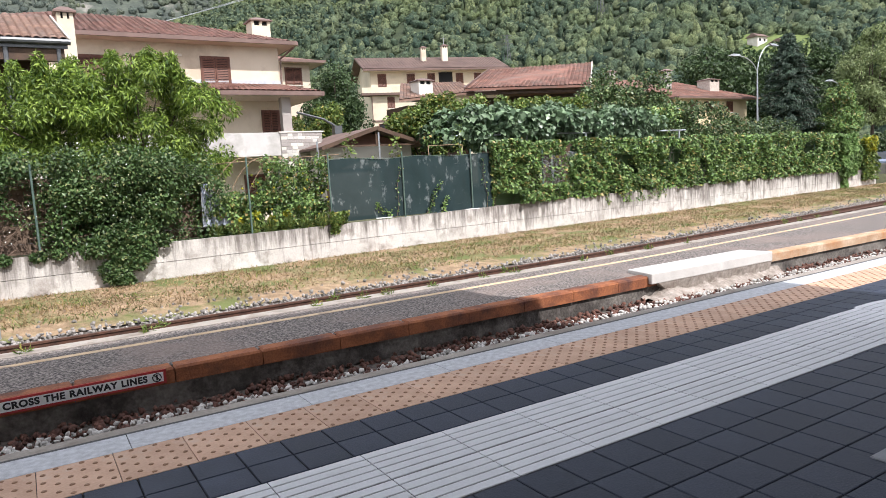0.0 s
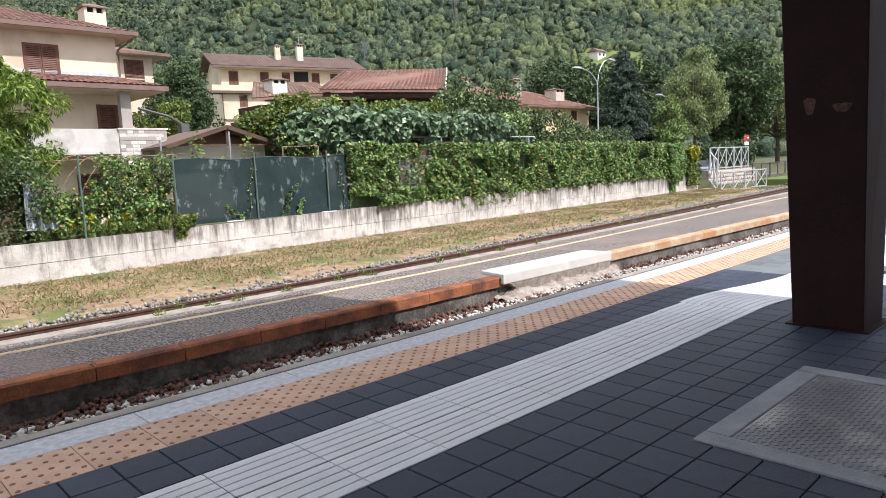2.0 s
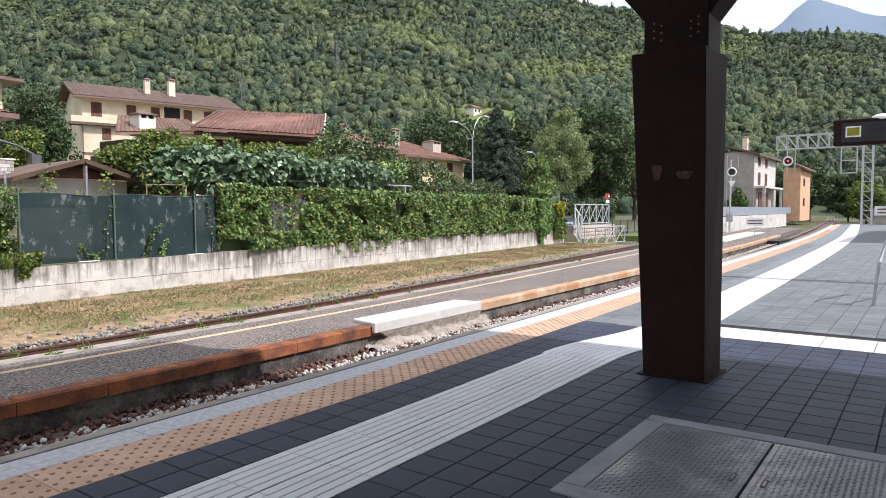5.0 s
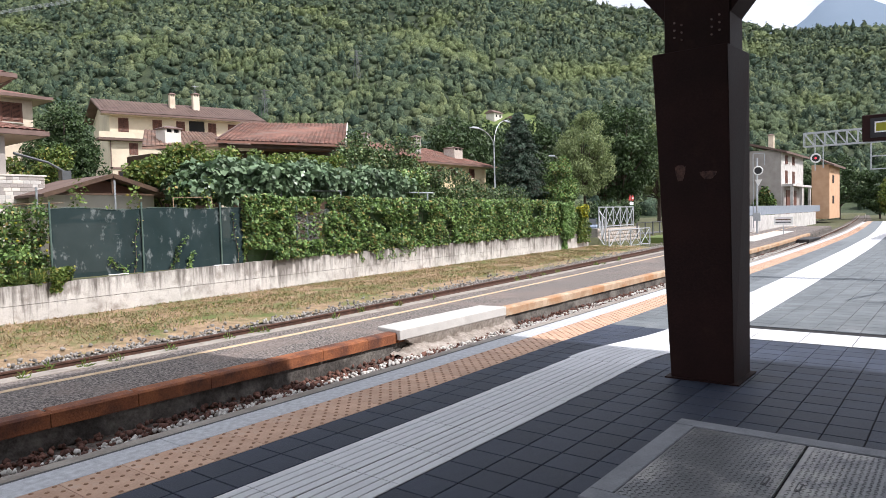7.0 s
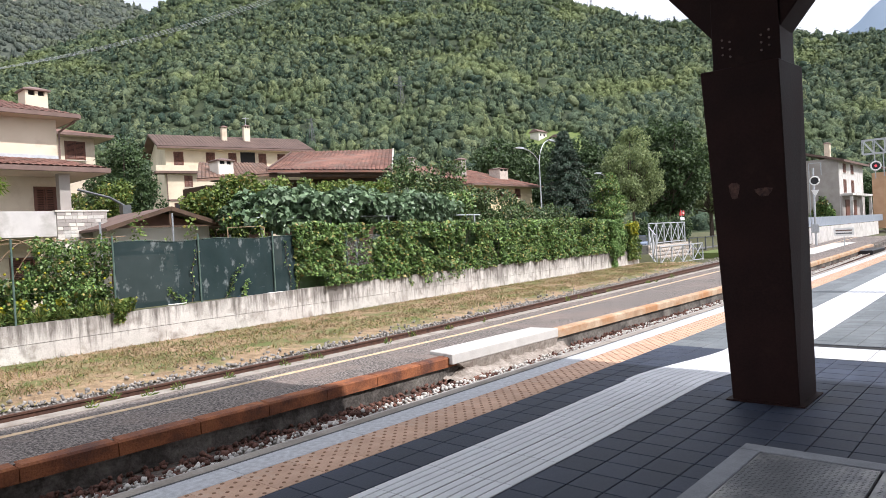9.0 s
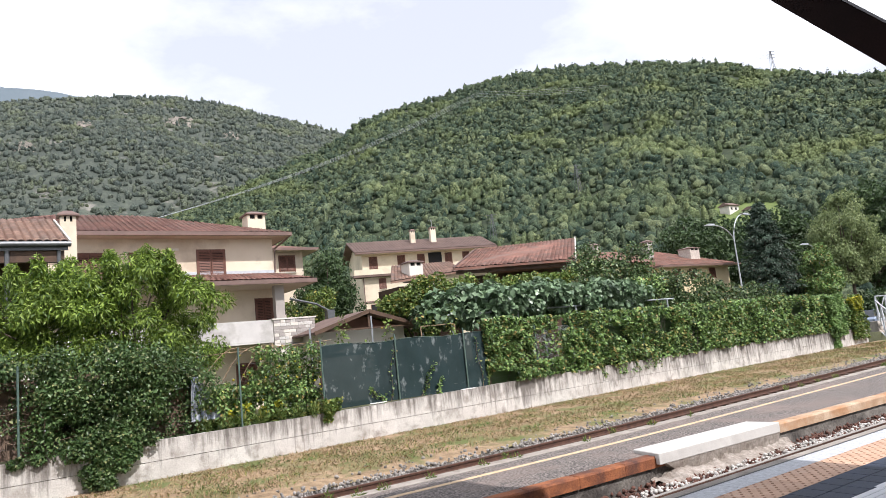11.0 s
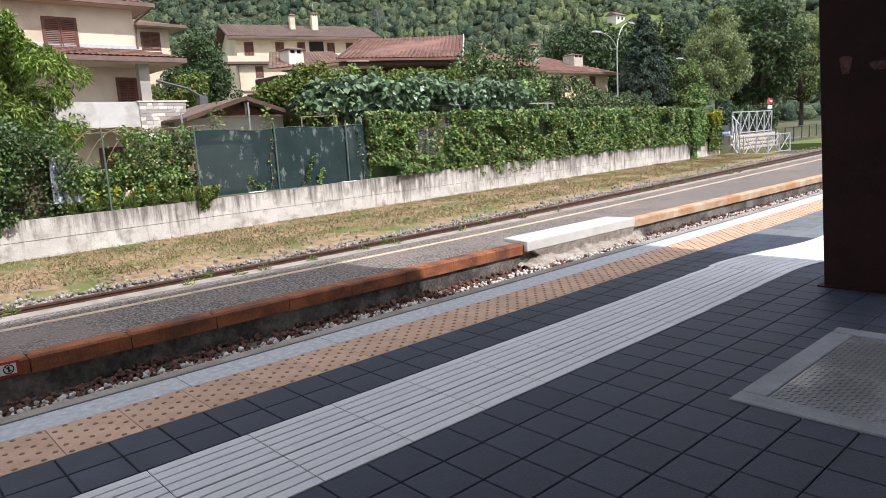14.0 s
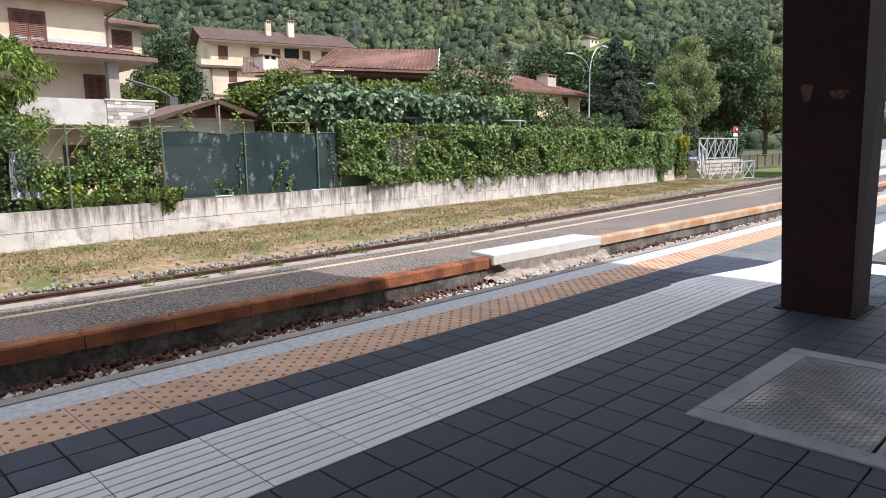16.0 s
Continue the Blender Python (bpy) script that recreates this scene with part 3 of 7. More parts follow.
def sleepers(name, mid, half, label):
    t = thing(name, label, "sleepers", kind="structure")
    me = None
    for i in range(80):
        x = -6 + 0.62 * i
        if me is None:
            ob = part("sleeper", Shape().chamfer(-0.12, -half, -0.2, 0.12, half, 0.0, 0.02), TIMBER, t)
            me = ob.data
        else:
            ob = new("sleeper", me)
            ob.parent = t
        ob.location = (x, mid(x), RAIL_TOP - 0.155)
    return t


sleepers("sleepers_near", lambda x: TRACK + 1.412 + bend(x), 1.2, "dark timber sleepers under the near track")
sleepers("sleepers_far", lambda x: 11.88 + bend_far(x), 1.2, "dark timber sleepers under the second track")


def rough_stones(name, x0, x1, y0, y1, curve, count, size, z, mat, seed, label):
    """Angular stones of 20 faces."""
    rng = np.random.default_rng(seed)
    xs = x0 + (x1 - x0) * rng.uniform(0, 1, count) ** 1.3
    ys = rng.uniform(0, 1, count)
    ys = y0 + (y1 - y0) * ys + np.array([curve(x) for x in xs])
    zs = z + rng.uniform(-0.03, 0.04, count)
    v0 = np.array([[0, 0, 1], [0.95, 0, 0.2], [0.25, 0.9, 0.3], [-0.8, 0.55, 0.1], [-0.7, -0.6, 0.25], [0.35, -0.9, 0.1], [0.5, 0.5, -0.7], [-0.6, 0, -0.8], [0.3, -0.6, -0.75]])
    f0 = np.array([[0, 1, 2], [0, 2, 3], [0, 3, 4], [0, 4, 5], [0, 5, 1], [1, 6, 2], [2, 6, 3], [6, 7, 3], [3, 7, 4], [4, 7, 8], [4, 8, 5], [5, 8, 1], [1, 8, 6], [6, 8, 7]])
    n, k = count, len(v0)
    pts = v0[None] + rng.normal(0, 0.18, (n, k, 3))
    a, b = rng.uniform(0, 6.28, n), rng.uniform(-0.9, 0.9, n)
    ca, sa, cb, sb = np.cos(a)[:, None], np.sin(a)[:, None], np.cos(b)[:, None], np.sin(b)[:, None]
    y1_, z1_ = pts[:, :, 1] * cb - pts[:, :, 2] * sb, pts[:, :, 1] * sb + pts[:, :, 2] * cb
    x2_, y2_ = pts[:, :, 0] * ca - y1_ * sa, pts[:, :, 0] * sa + y1_ * ca
    pts = np.stack([x2_, y2_, z1_], 2) * (size * rng.uniform(0.55, 1.35, (n, 1, 1))) + np.stack([xs, ys, zs], 1)[:, None, :]
    return tagged(soup(name, pts.reshape(-1, 3), (f0[None] + (np.arange(n) * k)[:, None, None]).reshape(-1, 3), mat), label, "ballast", kind="stuff")


rough_stones("ballast", -4, 60, TRACK + 2.24, FAR_FRONT - 0.02, bend, 8000, 0.036, BED_TOP + 0.075, STONE_RUSTY, 11, "rust-brown track ballast against the low platform")
rough_stones("ballast", -4, 60, TRACK + 2.24, FAR_FRONT - 0.45, bend, 3600, 0.031, BED_TOP + 0.105, PALE_STONE, 12, "pale loose ballast stones beside the rail")
rough_stones("ballast", 9, 75, TRACK + 1.0, FAR_FRONT - 0.02, bend, 4500, 0.045, BED_TOP, STONE, 13, "grey track ballast between the rails")
rough_stones("ballast", -6, 75, 12.68, 13.95, bend_far, 7600, 0.034, BED_TOP + 0.06, STONE, 14, "grey ballast along the second track")
rough_stones("ballast", -6, 75, 13.9, 15.0, bend_far, 500, 0.04, GRASS - 0.06, STONE, 15, "stray ballast stones in the grass")


# ---------------------------------------------------------------- low platform edge
coping = thing("platform_coping", "rusty orange-brown edge stones of the low platform", "coping", kind="structure")
x = -12.0
k = 0
while x < 60:
    w = 1.02
    if not 9.0 < x + w / 2 < 12.7:
        y = FAR_FRONT + bend_front(x + w / 2)
        part("coping_stone", Shape().chamfer(x + 0.006, y - 0.05, FAR_TOP - 0.17, x + w - 0.006, y + 0.22, FAR_TOP + 0.012, 0.025), RUST if x < 9 else RUST_PALE, coping)
    x += w
ribbon("low_platform_face", XS, y_at(FAR_FRONT + 0.0, bend_front), y_at(FAR_FRONT + 0.13, bend_front), -1.0, FAR_TOP - 0.17, FACE_CONCRETE, "dark stained concrete face of the low platform", "wall")
ribbon("yellow_line", XS, lambda x: 9.60 + 0.75 * bend_far(x), lambda x: 9.73 + 0.75 * bend_far(x), FAR_TOP - 0.01, FAR_TOP + 0.004, YELLOW_LINE, "worn yellow safety line on asphalt", "line")
ribbon("far_coping", XS, lambda x: FAR_BACK - 0.28 + 0.85 * bend_far(x), lambda x: FAR_BACK + 0.03 + 0.85 * bend_far(x), FAR_TOP - 0.2, FAR_TOP + 0.008, LEDGE, "worn concrete back edge of the low platform", "coping")
slab = thing("crossing_slab", "raised pale concrete slab on the low platform", "slab")
part("top_slab", Shape().hexa([(9.12, FAR_FRONT - 0.12, FAR_TOP - 0.12), (12.66, FAR_FRONT - 0.12, FAR_TOP - 0.12), (12.66, FAR_FRONT + 0.6, FAR_TOP - 0.12), (9.3, FAR_FRONT + 0.6, FAR_TOP - 0.12)],
                              [(9.12, FAR_FRONT - 0.12, FAR_TOP + 0.07), (12.66, FAR_FRONT - 0.12, FAR_TOP + 0.07), (12.66, FAR_FRONT + 0.6, FAR_TOP + 0.06), (9.3, FAR_FRONT + 0.6, FAR_TOP + 0.06)]), SLAB_WHITE, slab, bevel=0.012)
part("slab_face", Shape().hexa([(9.7, FAR_FRONT - 0.06, FAR_TOP - 0.36), (12.6, FAR_FRONT - 0.06, FAR_TOP - 0.36), (12.6, FAR_FRONT + 0.2, FAR_TOP - 0.36), (9.7, FAR_FRONT + 0.2, FAR_TOP - 0.36)], [(9.3, FAR_FRONT - 0.115, FAR_TOP - 0.121), (12.64, FAR_FRONT - 0.115, FAR_TOP - 0.121), (12.64, FAR_FRONT + 0.2, FAR_TOP - 0.121), (9.3, FAR_FRONT + 0.2, FAR_TOP - 0.121)]), RUBBLE, slab)
rng = np.random.default_rng(5)
s = Shape()
nx, ny = 44, 10
for i in range(nx):
    for k in range(ny):
        px, py = 9.0 + 3.8 * i / (nx - 1), FAR_FRONT + 0.02 - 0.75 * k / (ny - 1)
        z = BED_TOP + 0.02 + 0.40 * max(0, 1 - k / 7) ** 1.3 * (0.6 + 0.5 * noise.noise((px * 1.6, py * 3, 4))) + 0.05 * noise.noise((px * 7, py * 7, 1)) + 0.02 * rng.normal()
        s.v.append((px, py, z))
s.f = [(i * ny + k, (i + 1) * ny + k, (i + 1) * ny + k + 1, i * ny + k + 1) for i in range(nx - 1) for k in range(ny - 1)]
s.m = [0] * len(s.f)
part("rubble", s, RUBBLE, slab, "crumbled pale concrete below the slab")

# ---------------------------------------------------------------- garden wall
garden_wall = thing("garden_wall", "stained pale concrete garden wall with a horizontal joint", "wall", kind="structure")
x = -22.0
k = 0
while x < 44.5:
    w = 2.4
    a, b = x + 0.003, x + w - 0.003
    top_a, top_b = wall_top(a), wall_top(b)
    for z0, za, zb in ((-1.0, -0.30, -0.30), (-0.286, top_a, top_b)):
        lo = [(a, wall_y(a), z0), (b, wall_y(b), z0), (b, wall_y(b) + 0.22, z0), (a, wall_y(a) + 0.22, z0)]
        part("wall_panel", Shape().hexa(lo, [(p[0], p[1], q) for p, q in zip(lo, (za, zb, zb, za))]), STREAKED_WALL, garden_wall)
    x += w
part("wall_core", Shape().sweep([-22, 8, 24, 42, 44.8], [lambda x: (wall_y(x) + 0.02, -1.0), lambda x: (wall_y(x) + 0.2, -1.0), lambda x: (wall_y(x) + 0.2, wall_top(x) - 0.04), lambda x: (wall_y(x) + 0.02, wall_top(x) - 0.04)]), CONCRETE, garden_wall)

# ---------------------------------------------------------------- station canopy and its post
canopy = thing("station_canopy", "dark steel platform canopy roof overhead, unseen", "canopy", kind="structure")
# Deck stays out of view; its outline is cut to shape the platform shadow.
outline = [(-16, -11), (8.85, -11), (8.85, 0.0), (6.9, 3.9), (6.9, 4.3), (-16, 4.3)]
part("roof_deck", Shape().hexa([(x, y, 6.3) for x, y in outline], [(x, y, 6.45) for x, y in outline]), CORTEN, canopy)
# Unseen wall, added behind the platform; it holds back light under the canopy.
part("back_wall", Shape().box(-16, -11.2, 0.0, 8, -11.002, 6.298), STUCCO, canopy, "unseen cream wall added behind the platform")


def station_post(cx, cy):
    t = thing("canopy_post", "dark weathered steel canopy post, tapering to its foot", "post")
    h = 3.16
    lo = [(6.70, 1.69, 0.0), (7.29, 1.69, 0.0), (7.29, 2.28, 0.0), (6.70, 2.28, 0.0)]
    hi = [(6.66, 1.715, h), (7.26, 1.67, h), (7.26, 2.42, h), (6.66, 2.42, h)]
    shaft = part("shaft", Shape().hexa(lo, hi), CORTEN, t, bevel=0.008)
    part("base_plate", Shape().box(6.66, 1.64, 0.001, 7.33, 2.33, 0.014), CORTEN, shaft)
    for y, z, w, h2 in ((2.16, 2.0, 0.045, 0.10), (1.9, 1.97, 0.07, 0.05)):
        ring = [(6.672, y + w * math.cos(a) * (1 + 0.3 * math.sin(3 * a)), z + h2 * math.sin(a) * (1 + 0.25 * math.cos(2 * a))) for a in np.linspace(0, 2 * math.pi, 13)[:-1]]
        part("scuff", Shape().hexa(ring, [(p[0] + 0.01, p[1], p[2]) for p in ring]), SCUFF, shaft, "worn pinkish rust patch")
    part("neck", Shape().box(6.76, 1.72, h + 0.002, 7.2, 2.33, 6.29), CORTEN, t, bevel=0.006)
    for sgn in (1, -1):
        part("arm", Shape().beam((cx, cy + sgn * 0.13, 3.5), (cx, cy + sgn * 2.4, 6.25), 0.4, 0.30), CORTEN, t, bevel=0.006)
        for i in range(3):
            for j in range(2):
                y, z = cy + sgn * (0.14 + 0.07 * j), h + 0.12 + 0.07 * i + 0.03 * j
                part("bolt", Shape().tube([(6.76, y, z), (6.746, y, z)], 0.010, 6), FASCIA, t)
    return t


station_post(6.98, 2.02)


# ---------------------------------------------------------------- houses
def pitched_tiles(s, eave_a, eave_b, top_a, top_b, column=0.24, course=0.36, slot=0, lift=0.055):
    """Curved roof tiles laid in columns from the eave line to the top line."""
    ea, eb, ta, tb = [Vector(p) for p in (eave_a, eave_b, top_a, top_b)]
    n = max(2, round((eb - ea).length / column))
    m = max(1, round((ta - ea).length / course))
    up = (eb - ea).cross(ta - ea).normalized()
    if up.z < 0:
        up = -up
    prof = [(0.0, 0.0), (0.18, 0.75), (0.5, 1.0), (0.82, 0.75), (1.0, 0.0)]
    for i in range(n):
        for j in range(m):
            v = []
            for q, raise_ in ((j / m, 0.016), (min(1.0, (j + 1.06) / m), 0.0)):
                for c, h in prof:
                    u = (i + c) / n
                    low, high = ea.lerp(eb, u), ta.lerp(tb, u)
                    v.append(low.lerp(high, q) + up * (lift * h + raise_))
            s.add(v, [(0, 1, 6, 5), (1, 2, 7, 6), (2, 3, 8, 7), (3, 4, 9, 8)], slot)
    return s


def slab_between(s, a, b, c, d, thick, slot=0):
    """A sloping board under four top corners."""
    lo = [(p[0], p[1], p[2] - thick) for p in (a, b, c, d)]
    return s.hexa(lo, [a, b, c, d], slot)


def window(parent, x0, x1, z0, z1, y, shutters=True, mat=SHUTTER, name="window"):
    """A window in a wall that faces the line (towards -y); a near-black box paints its inner shade."""
    w = part(name, Shape().box(x0, y - 0.012, z0, x1, y + 0.05, z1), SHADE_INSIDE, parent)
    f = Shape()
    for a, b, c, d in ((x0 - 0.06, z0 - 0.05, x0, z1 + 0.05), (x1, z0 - 0.05, x1 + 0.06, z1 + 0.05), (x0, z1, x1, z1 + 0.05)):
        f.box(a, y - 0.05, b, c, y + 0.02, d)
    part("window_frame", f, mat, w)
    part("window_sill", Shape().box(x0 - 0.1, y - 0.1, z0 - 0.09, x1 + 0.1, y + 0.02, z0 - 0.05), STUCCO_WHITE, w)
    if shutters:
        mid = (x0 + x1) / 2
        for a, b in ((x0 + 0.004, mid - 0.01), (mid + 0.01, x1 - 0.004)):
            f = Shape().box(a, y - 0.045, z0, a + 0.05, y - 0.014, z1).box(b - 0.05, y - 0.045, z0, b, y - 0.014, z1)
            f.box(a + 0.05, y - 0.045, z0, b - 0.05, y - 0.014, z0 + 0.06).box(a + 0.05, y - 0.045, z1 - 0.06, b - 0.05, y - 0.014, z1)
            z = z0 + 0.09
            while z < z1 - 0.08:
                f.add([(a + 0.05, y - 0.042, z), (b - 0.05, y - 0.042, z), (b - 0.05, y - 0.018, z + 0.055), (a + 0.05, y - 0.018, z + 0.055)], [(0, 1, 2, 3)])
                z += 0.07
            part("shutter", f, mat, w)
    return w


def chimney(parent, cx, cy, z0, z1, w=0.75, mat=STUCCO, cap=FASCIA, d=None):
    d = d or w
    c = part("chimney", Shape().box(cx - w / 2, cy - d / 2, z0, cx + w / 2, cy + d / 2, z1 - 0.28), mat, parent)
    s = Shape()
    s.box(cx - w / 2, cy - d / 2, z1 - 0.278, cx - w / 2 + 0.12, cy + d / 2, z1 - 0.08).box(cx + w / 2 - 0.12, cy - d / 2, z1 - 0.278, cx + w / 2, cy + d / 2, z1 - 0.08).box(cx - 0.06, cy - d / 2, z1 - 0.278, cx + 0.06, cy + d / 2, z1 - 0.08)
    part("flue_opening", s, mat, c)
    # Near-black block stands in for the shade inside the flue.
    s = Shape().box(cx - w / 2 + 0.13, cy - d / 2 + 0.1, z1 - 0.276, cx + w / 2 - 0.13, cy + d / 2 - 0.1, z1 - 0.085)
    part("flue", s, SHADE_INSIDE, c)
    e = 0.1
    part("chimney_cap", Shape().box(cx - w / 2 - e, cy - d / 2 - e, z1 - 0.078, cx + w / 2 + e, cy + d / 2 + e, z1 - 0.02).hexa([(cx - w / 2 - e, cy - d / 2 - e, z1 - 0.02), (cx + w / 2 + e, cy - d / 2 - e, z1 - 0.02), (cx + w / 2 + e, cy + d / 2 + e, z1 - 0.02), (cx - w / 2 - e, cy + d / 2 + e, z1 - 0.02)], [(cx - 0.12, cy - 0.12, z1 + 0.14), (cx + 0.12, cy - 0.12, z1 + 0.14), (cx + 0.12, cy + 0.12, z1 + 0.14), (cx - 0.12, cy + 0.12, z1 + 0.14)]), cap, c)
    return c


def hip_roof(parent, x0, x1, y0, y1, z, pitch, mat, column=0.24, over=0.0, thick=0.14, tiles=True, board=FASCIA, under=SOFFIT, hip=1.0):
    """A hipped roof over a rectangle at the eaves, with tiles on the sides that can be seen."""
    w, d = x1 - x0, y1 - y0
    run = d / 2
    h = run * pitch
    a, b, c, e = (x0, y0, z), (x1, y0, z), (x1, y1, z), (x0, y1, z)
    p, q = (x0 + run * hip, y0 + run, z + h), (x1 - run * hip, y0 + run, z + h)
    r = Shape()
    r.add([a, b, c, e, p, q], [(0, 1, 5, 4), (1, 2, 5), (2, 3, 4, 5), (3, 0, 4), (3, 2, 1, 0)])
    roof = part("roof", r, mat, parent)
    if tiles:
        t = Shape()
        pitched_tiles_hip(t, a, b, p, q, column)
        pitched_tiles_hip(t, b, c, q, q, column)
        pitched_tiles_hip(t, e, a, p, p, column)
        part("roof_tiles", t, mat, roof, kind="stuff")
    g = Shape()
    g.box(x0 - 0.02, y0 - 0.10, z - thick, x1 + 0.02, y0 + 0.0, z + 0.02).box(x1, y0 + 0.001, z - thick, x1 + 0.1, y1, z + 0.02).box(x0 - 0.1, y0 + 0.001, z - thick, x0, y1, z + 0.02)
    part("gutter", g, board, roof)
    part("soffit", Shape().box(x0, y0 + 0.001, z - thick, x1, y1, z - thick + 0.03), under, roof)
    return roof


def pitched_tiles_hip(s, a, b, p, q, column, course=0.38, lift=0.05):
    """Columns of curved tiles from the eave a-b up to the hips or ridge p-q."""
    a, b, p, q = Vector(a), Vector(b), Vector(p), Vector(q)
    along = (b - a).normalized()
    n = max(1, round((b - a).length / column))
    length = (b - a).length
    la, lb = (p - a).dot(along), (q - a).dot(along)
    slope_vec = (p - a) - along * la
    full = slope_vec.length
    up = along.cross(slope_vec).normalized()
    if up.z < 0:
        up = -up
    for i in range(n):
        u0 = (i + 0.5) / n * length
        reach = 1.0
        if u0 < la:
            reach = u0 / la
        elif u0 > lb:
            reach = (length - u0) / max(1e-6, length - lb)
        m = max(1, round(reach * full / course))
        w = length / n
        for j in range(m):
            v = []
            for t, raise_ in ((j / m, 0.018), (min(1, (j + 1.08) / m), 0.0)):
                for c, hgt in ((-0.5, 0.0), (-0.26, 0.8), (0.0, 1.0), (0.26, 0.8), (0.5, 0.0)):
                    v.append(a + along * (u0 + c * w) + slope_vec * (t * reach) + up * (lift * hgt + raise_ + 0.004))
            s.add(v, [(0, 1, 6, 5), (1, 2, 7, 6), (2, 3, 8, 7), (3, 4, 9, 8)])


def front_house():
    """Two-storey cream house with a tiled lean-to roof over its balcony."""
    t = thing("house", "cream two-storey house with brown shutters and tiled hip roof", "house", group="village houses")
    y = 30.0
    part("wall", Shape().box(-2.0, y, -0.2, 10.42, y + 10, 7.5), STUCCO, t)
    hip_roof(t, -3.2, 11.02, y - 0.75, y + 11.2, 7.62, 0.33, ROOF_TILE, hip=0.9)
    part("wall_lamp", Shape().box(6.0, y - 0.08, 6.95, 6.3, y - 0.002, 7.05), STUCCO_WHITE, t)
    for x0, x1, z0, z1 in ((7.08, 8.2, 5.75, 6.95), (2.4, 3.4, 5.75, 6.85), (4.4, 5.2, 5.75, 6.85)):
        window(t, x0, x1, z0, z1, y)
    # lean-to roof over the balcony
    r = Shape()
    a, b, c, e = (-1.0, y - 1.9, 5.35), (11.55, y - 1.9, 5.35), (10.42, y - 0.002, 5.85), (-1.0, y - 0.002, 5.85)
    slab_between(r, a, b, c, e, 0.1)
    f = (11.55, y + 8, 5.35)
    g = (10.44, y + 8, 5.85)
    slab_between(r, b, f, g, (10.44, y, 5.85), 0.1)
    lean = part("porch_roof", r, ROOF_TILE, t)
    tl = Shape()
    pitched_tiles(tl, a, b, e, c, 0.24, 0.36)
    pitched_tiles(tl, b, f, (10.44, y, 5.85), g, 0.24, 0.36)
    part("roof_tiles", tl, ROOF_TILE, lean, kind="stuff")
    part("gutter", Shape().box(-1.0, y - 2.02, 5.16, 11.66, y - 1.9, 5.34).box(11.55, y - 1.9, 5.16, 11.68, y + 8, 5.34), FASCIA, lean)
    part("soffit", Shape().box(-1.0, y - 1.9, 5.14, 11.55, y - 0.002, 5.2).box(10.422, y, 5.14, 11.55, y + 8, 5.2), SOFFIT, lean)
    # balcony, ground floor and pillars
    # The parapet's grey, beside the cream wall, has its shade mixed in.
    part("balcony", Shape().box(-1.0, y - 1.7, 2.68, 9.63, y - 0.002, 2.75).box(-1.0, y - 1.7, 2.752, 9.63, y - 1.55, 3.65), PARAPET, t, "pale balcony parapet in a shade-grey tone")
    part("stone_parapet", Shape().box(9.64, y - 1.75, 2.45, 11.5, y - 1.5, 3.62), STUCCO_WHITE, t)
    rng = np.random.default_rng(8)
    panel = t.children[-1]
    for row in range(8):
        xx = 9.64
        while xx < 11.45:
            w = rng.uniform(0.18, 0.42)
            part("stone", Shape().chamfer(0, 0, 0, min(w, 11.5 - xx) - 0.012, 0.13, 0.02, 0.006), (STUCCO_WHITE, SLAB_WHITE, STUCCO_GREY, STUCCO_GREY)[int(rng.integers(0, 4))], panel).matrix_basis = Matrix.Translation((xx, y - 1.75, 2.47 + row * 0.144)) @ Matrix.Rotation(radians(90), 4, "X")
            xx += w
    part("parapet_coping", Shape().box(9.58, y - 1.8, 3.622, 11.56, y - 1.45, 3.68), STUCCO_WHITE, panel)
    part("pillar", Shape().box(9.9, y - 1.45, 3.652, 10.3, y - 1.1, 5.14), STUCCO_GREY, t)
    window(t, 9.5, 10.2, 2.9, 4.7, y)
    part("pillar", Shape().box(9.9, y - 1.7, -0.2, 10.5, y - 1.2, 2.548), STUCCO_WHITE, t)
    window(t, 8.5, 9.3, 0.9, 1.9, y)
    part("downpipe", Shape().tube([(10.95, y - 0.6, 7.4), (10.5, y - 0.05, 7.0), (10.47, y - 0.05, 5.9)], 0.045, 6), FASCIA, t)
    chimney(t, 10.15, y + 1.6, 7.5, 8.95, 0.85)
    part("roof_edge_flashing", Shape().box(2.0, y - 0.03, 5.86, 10.44, y - 0.004, 6.02), GALV_PALE, t, "pale metal flashing above the lower roof")
    return t


front_house()


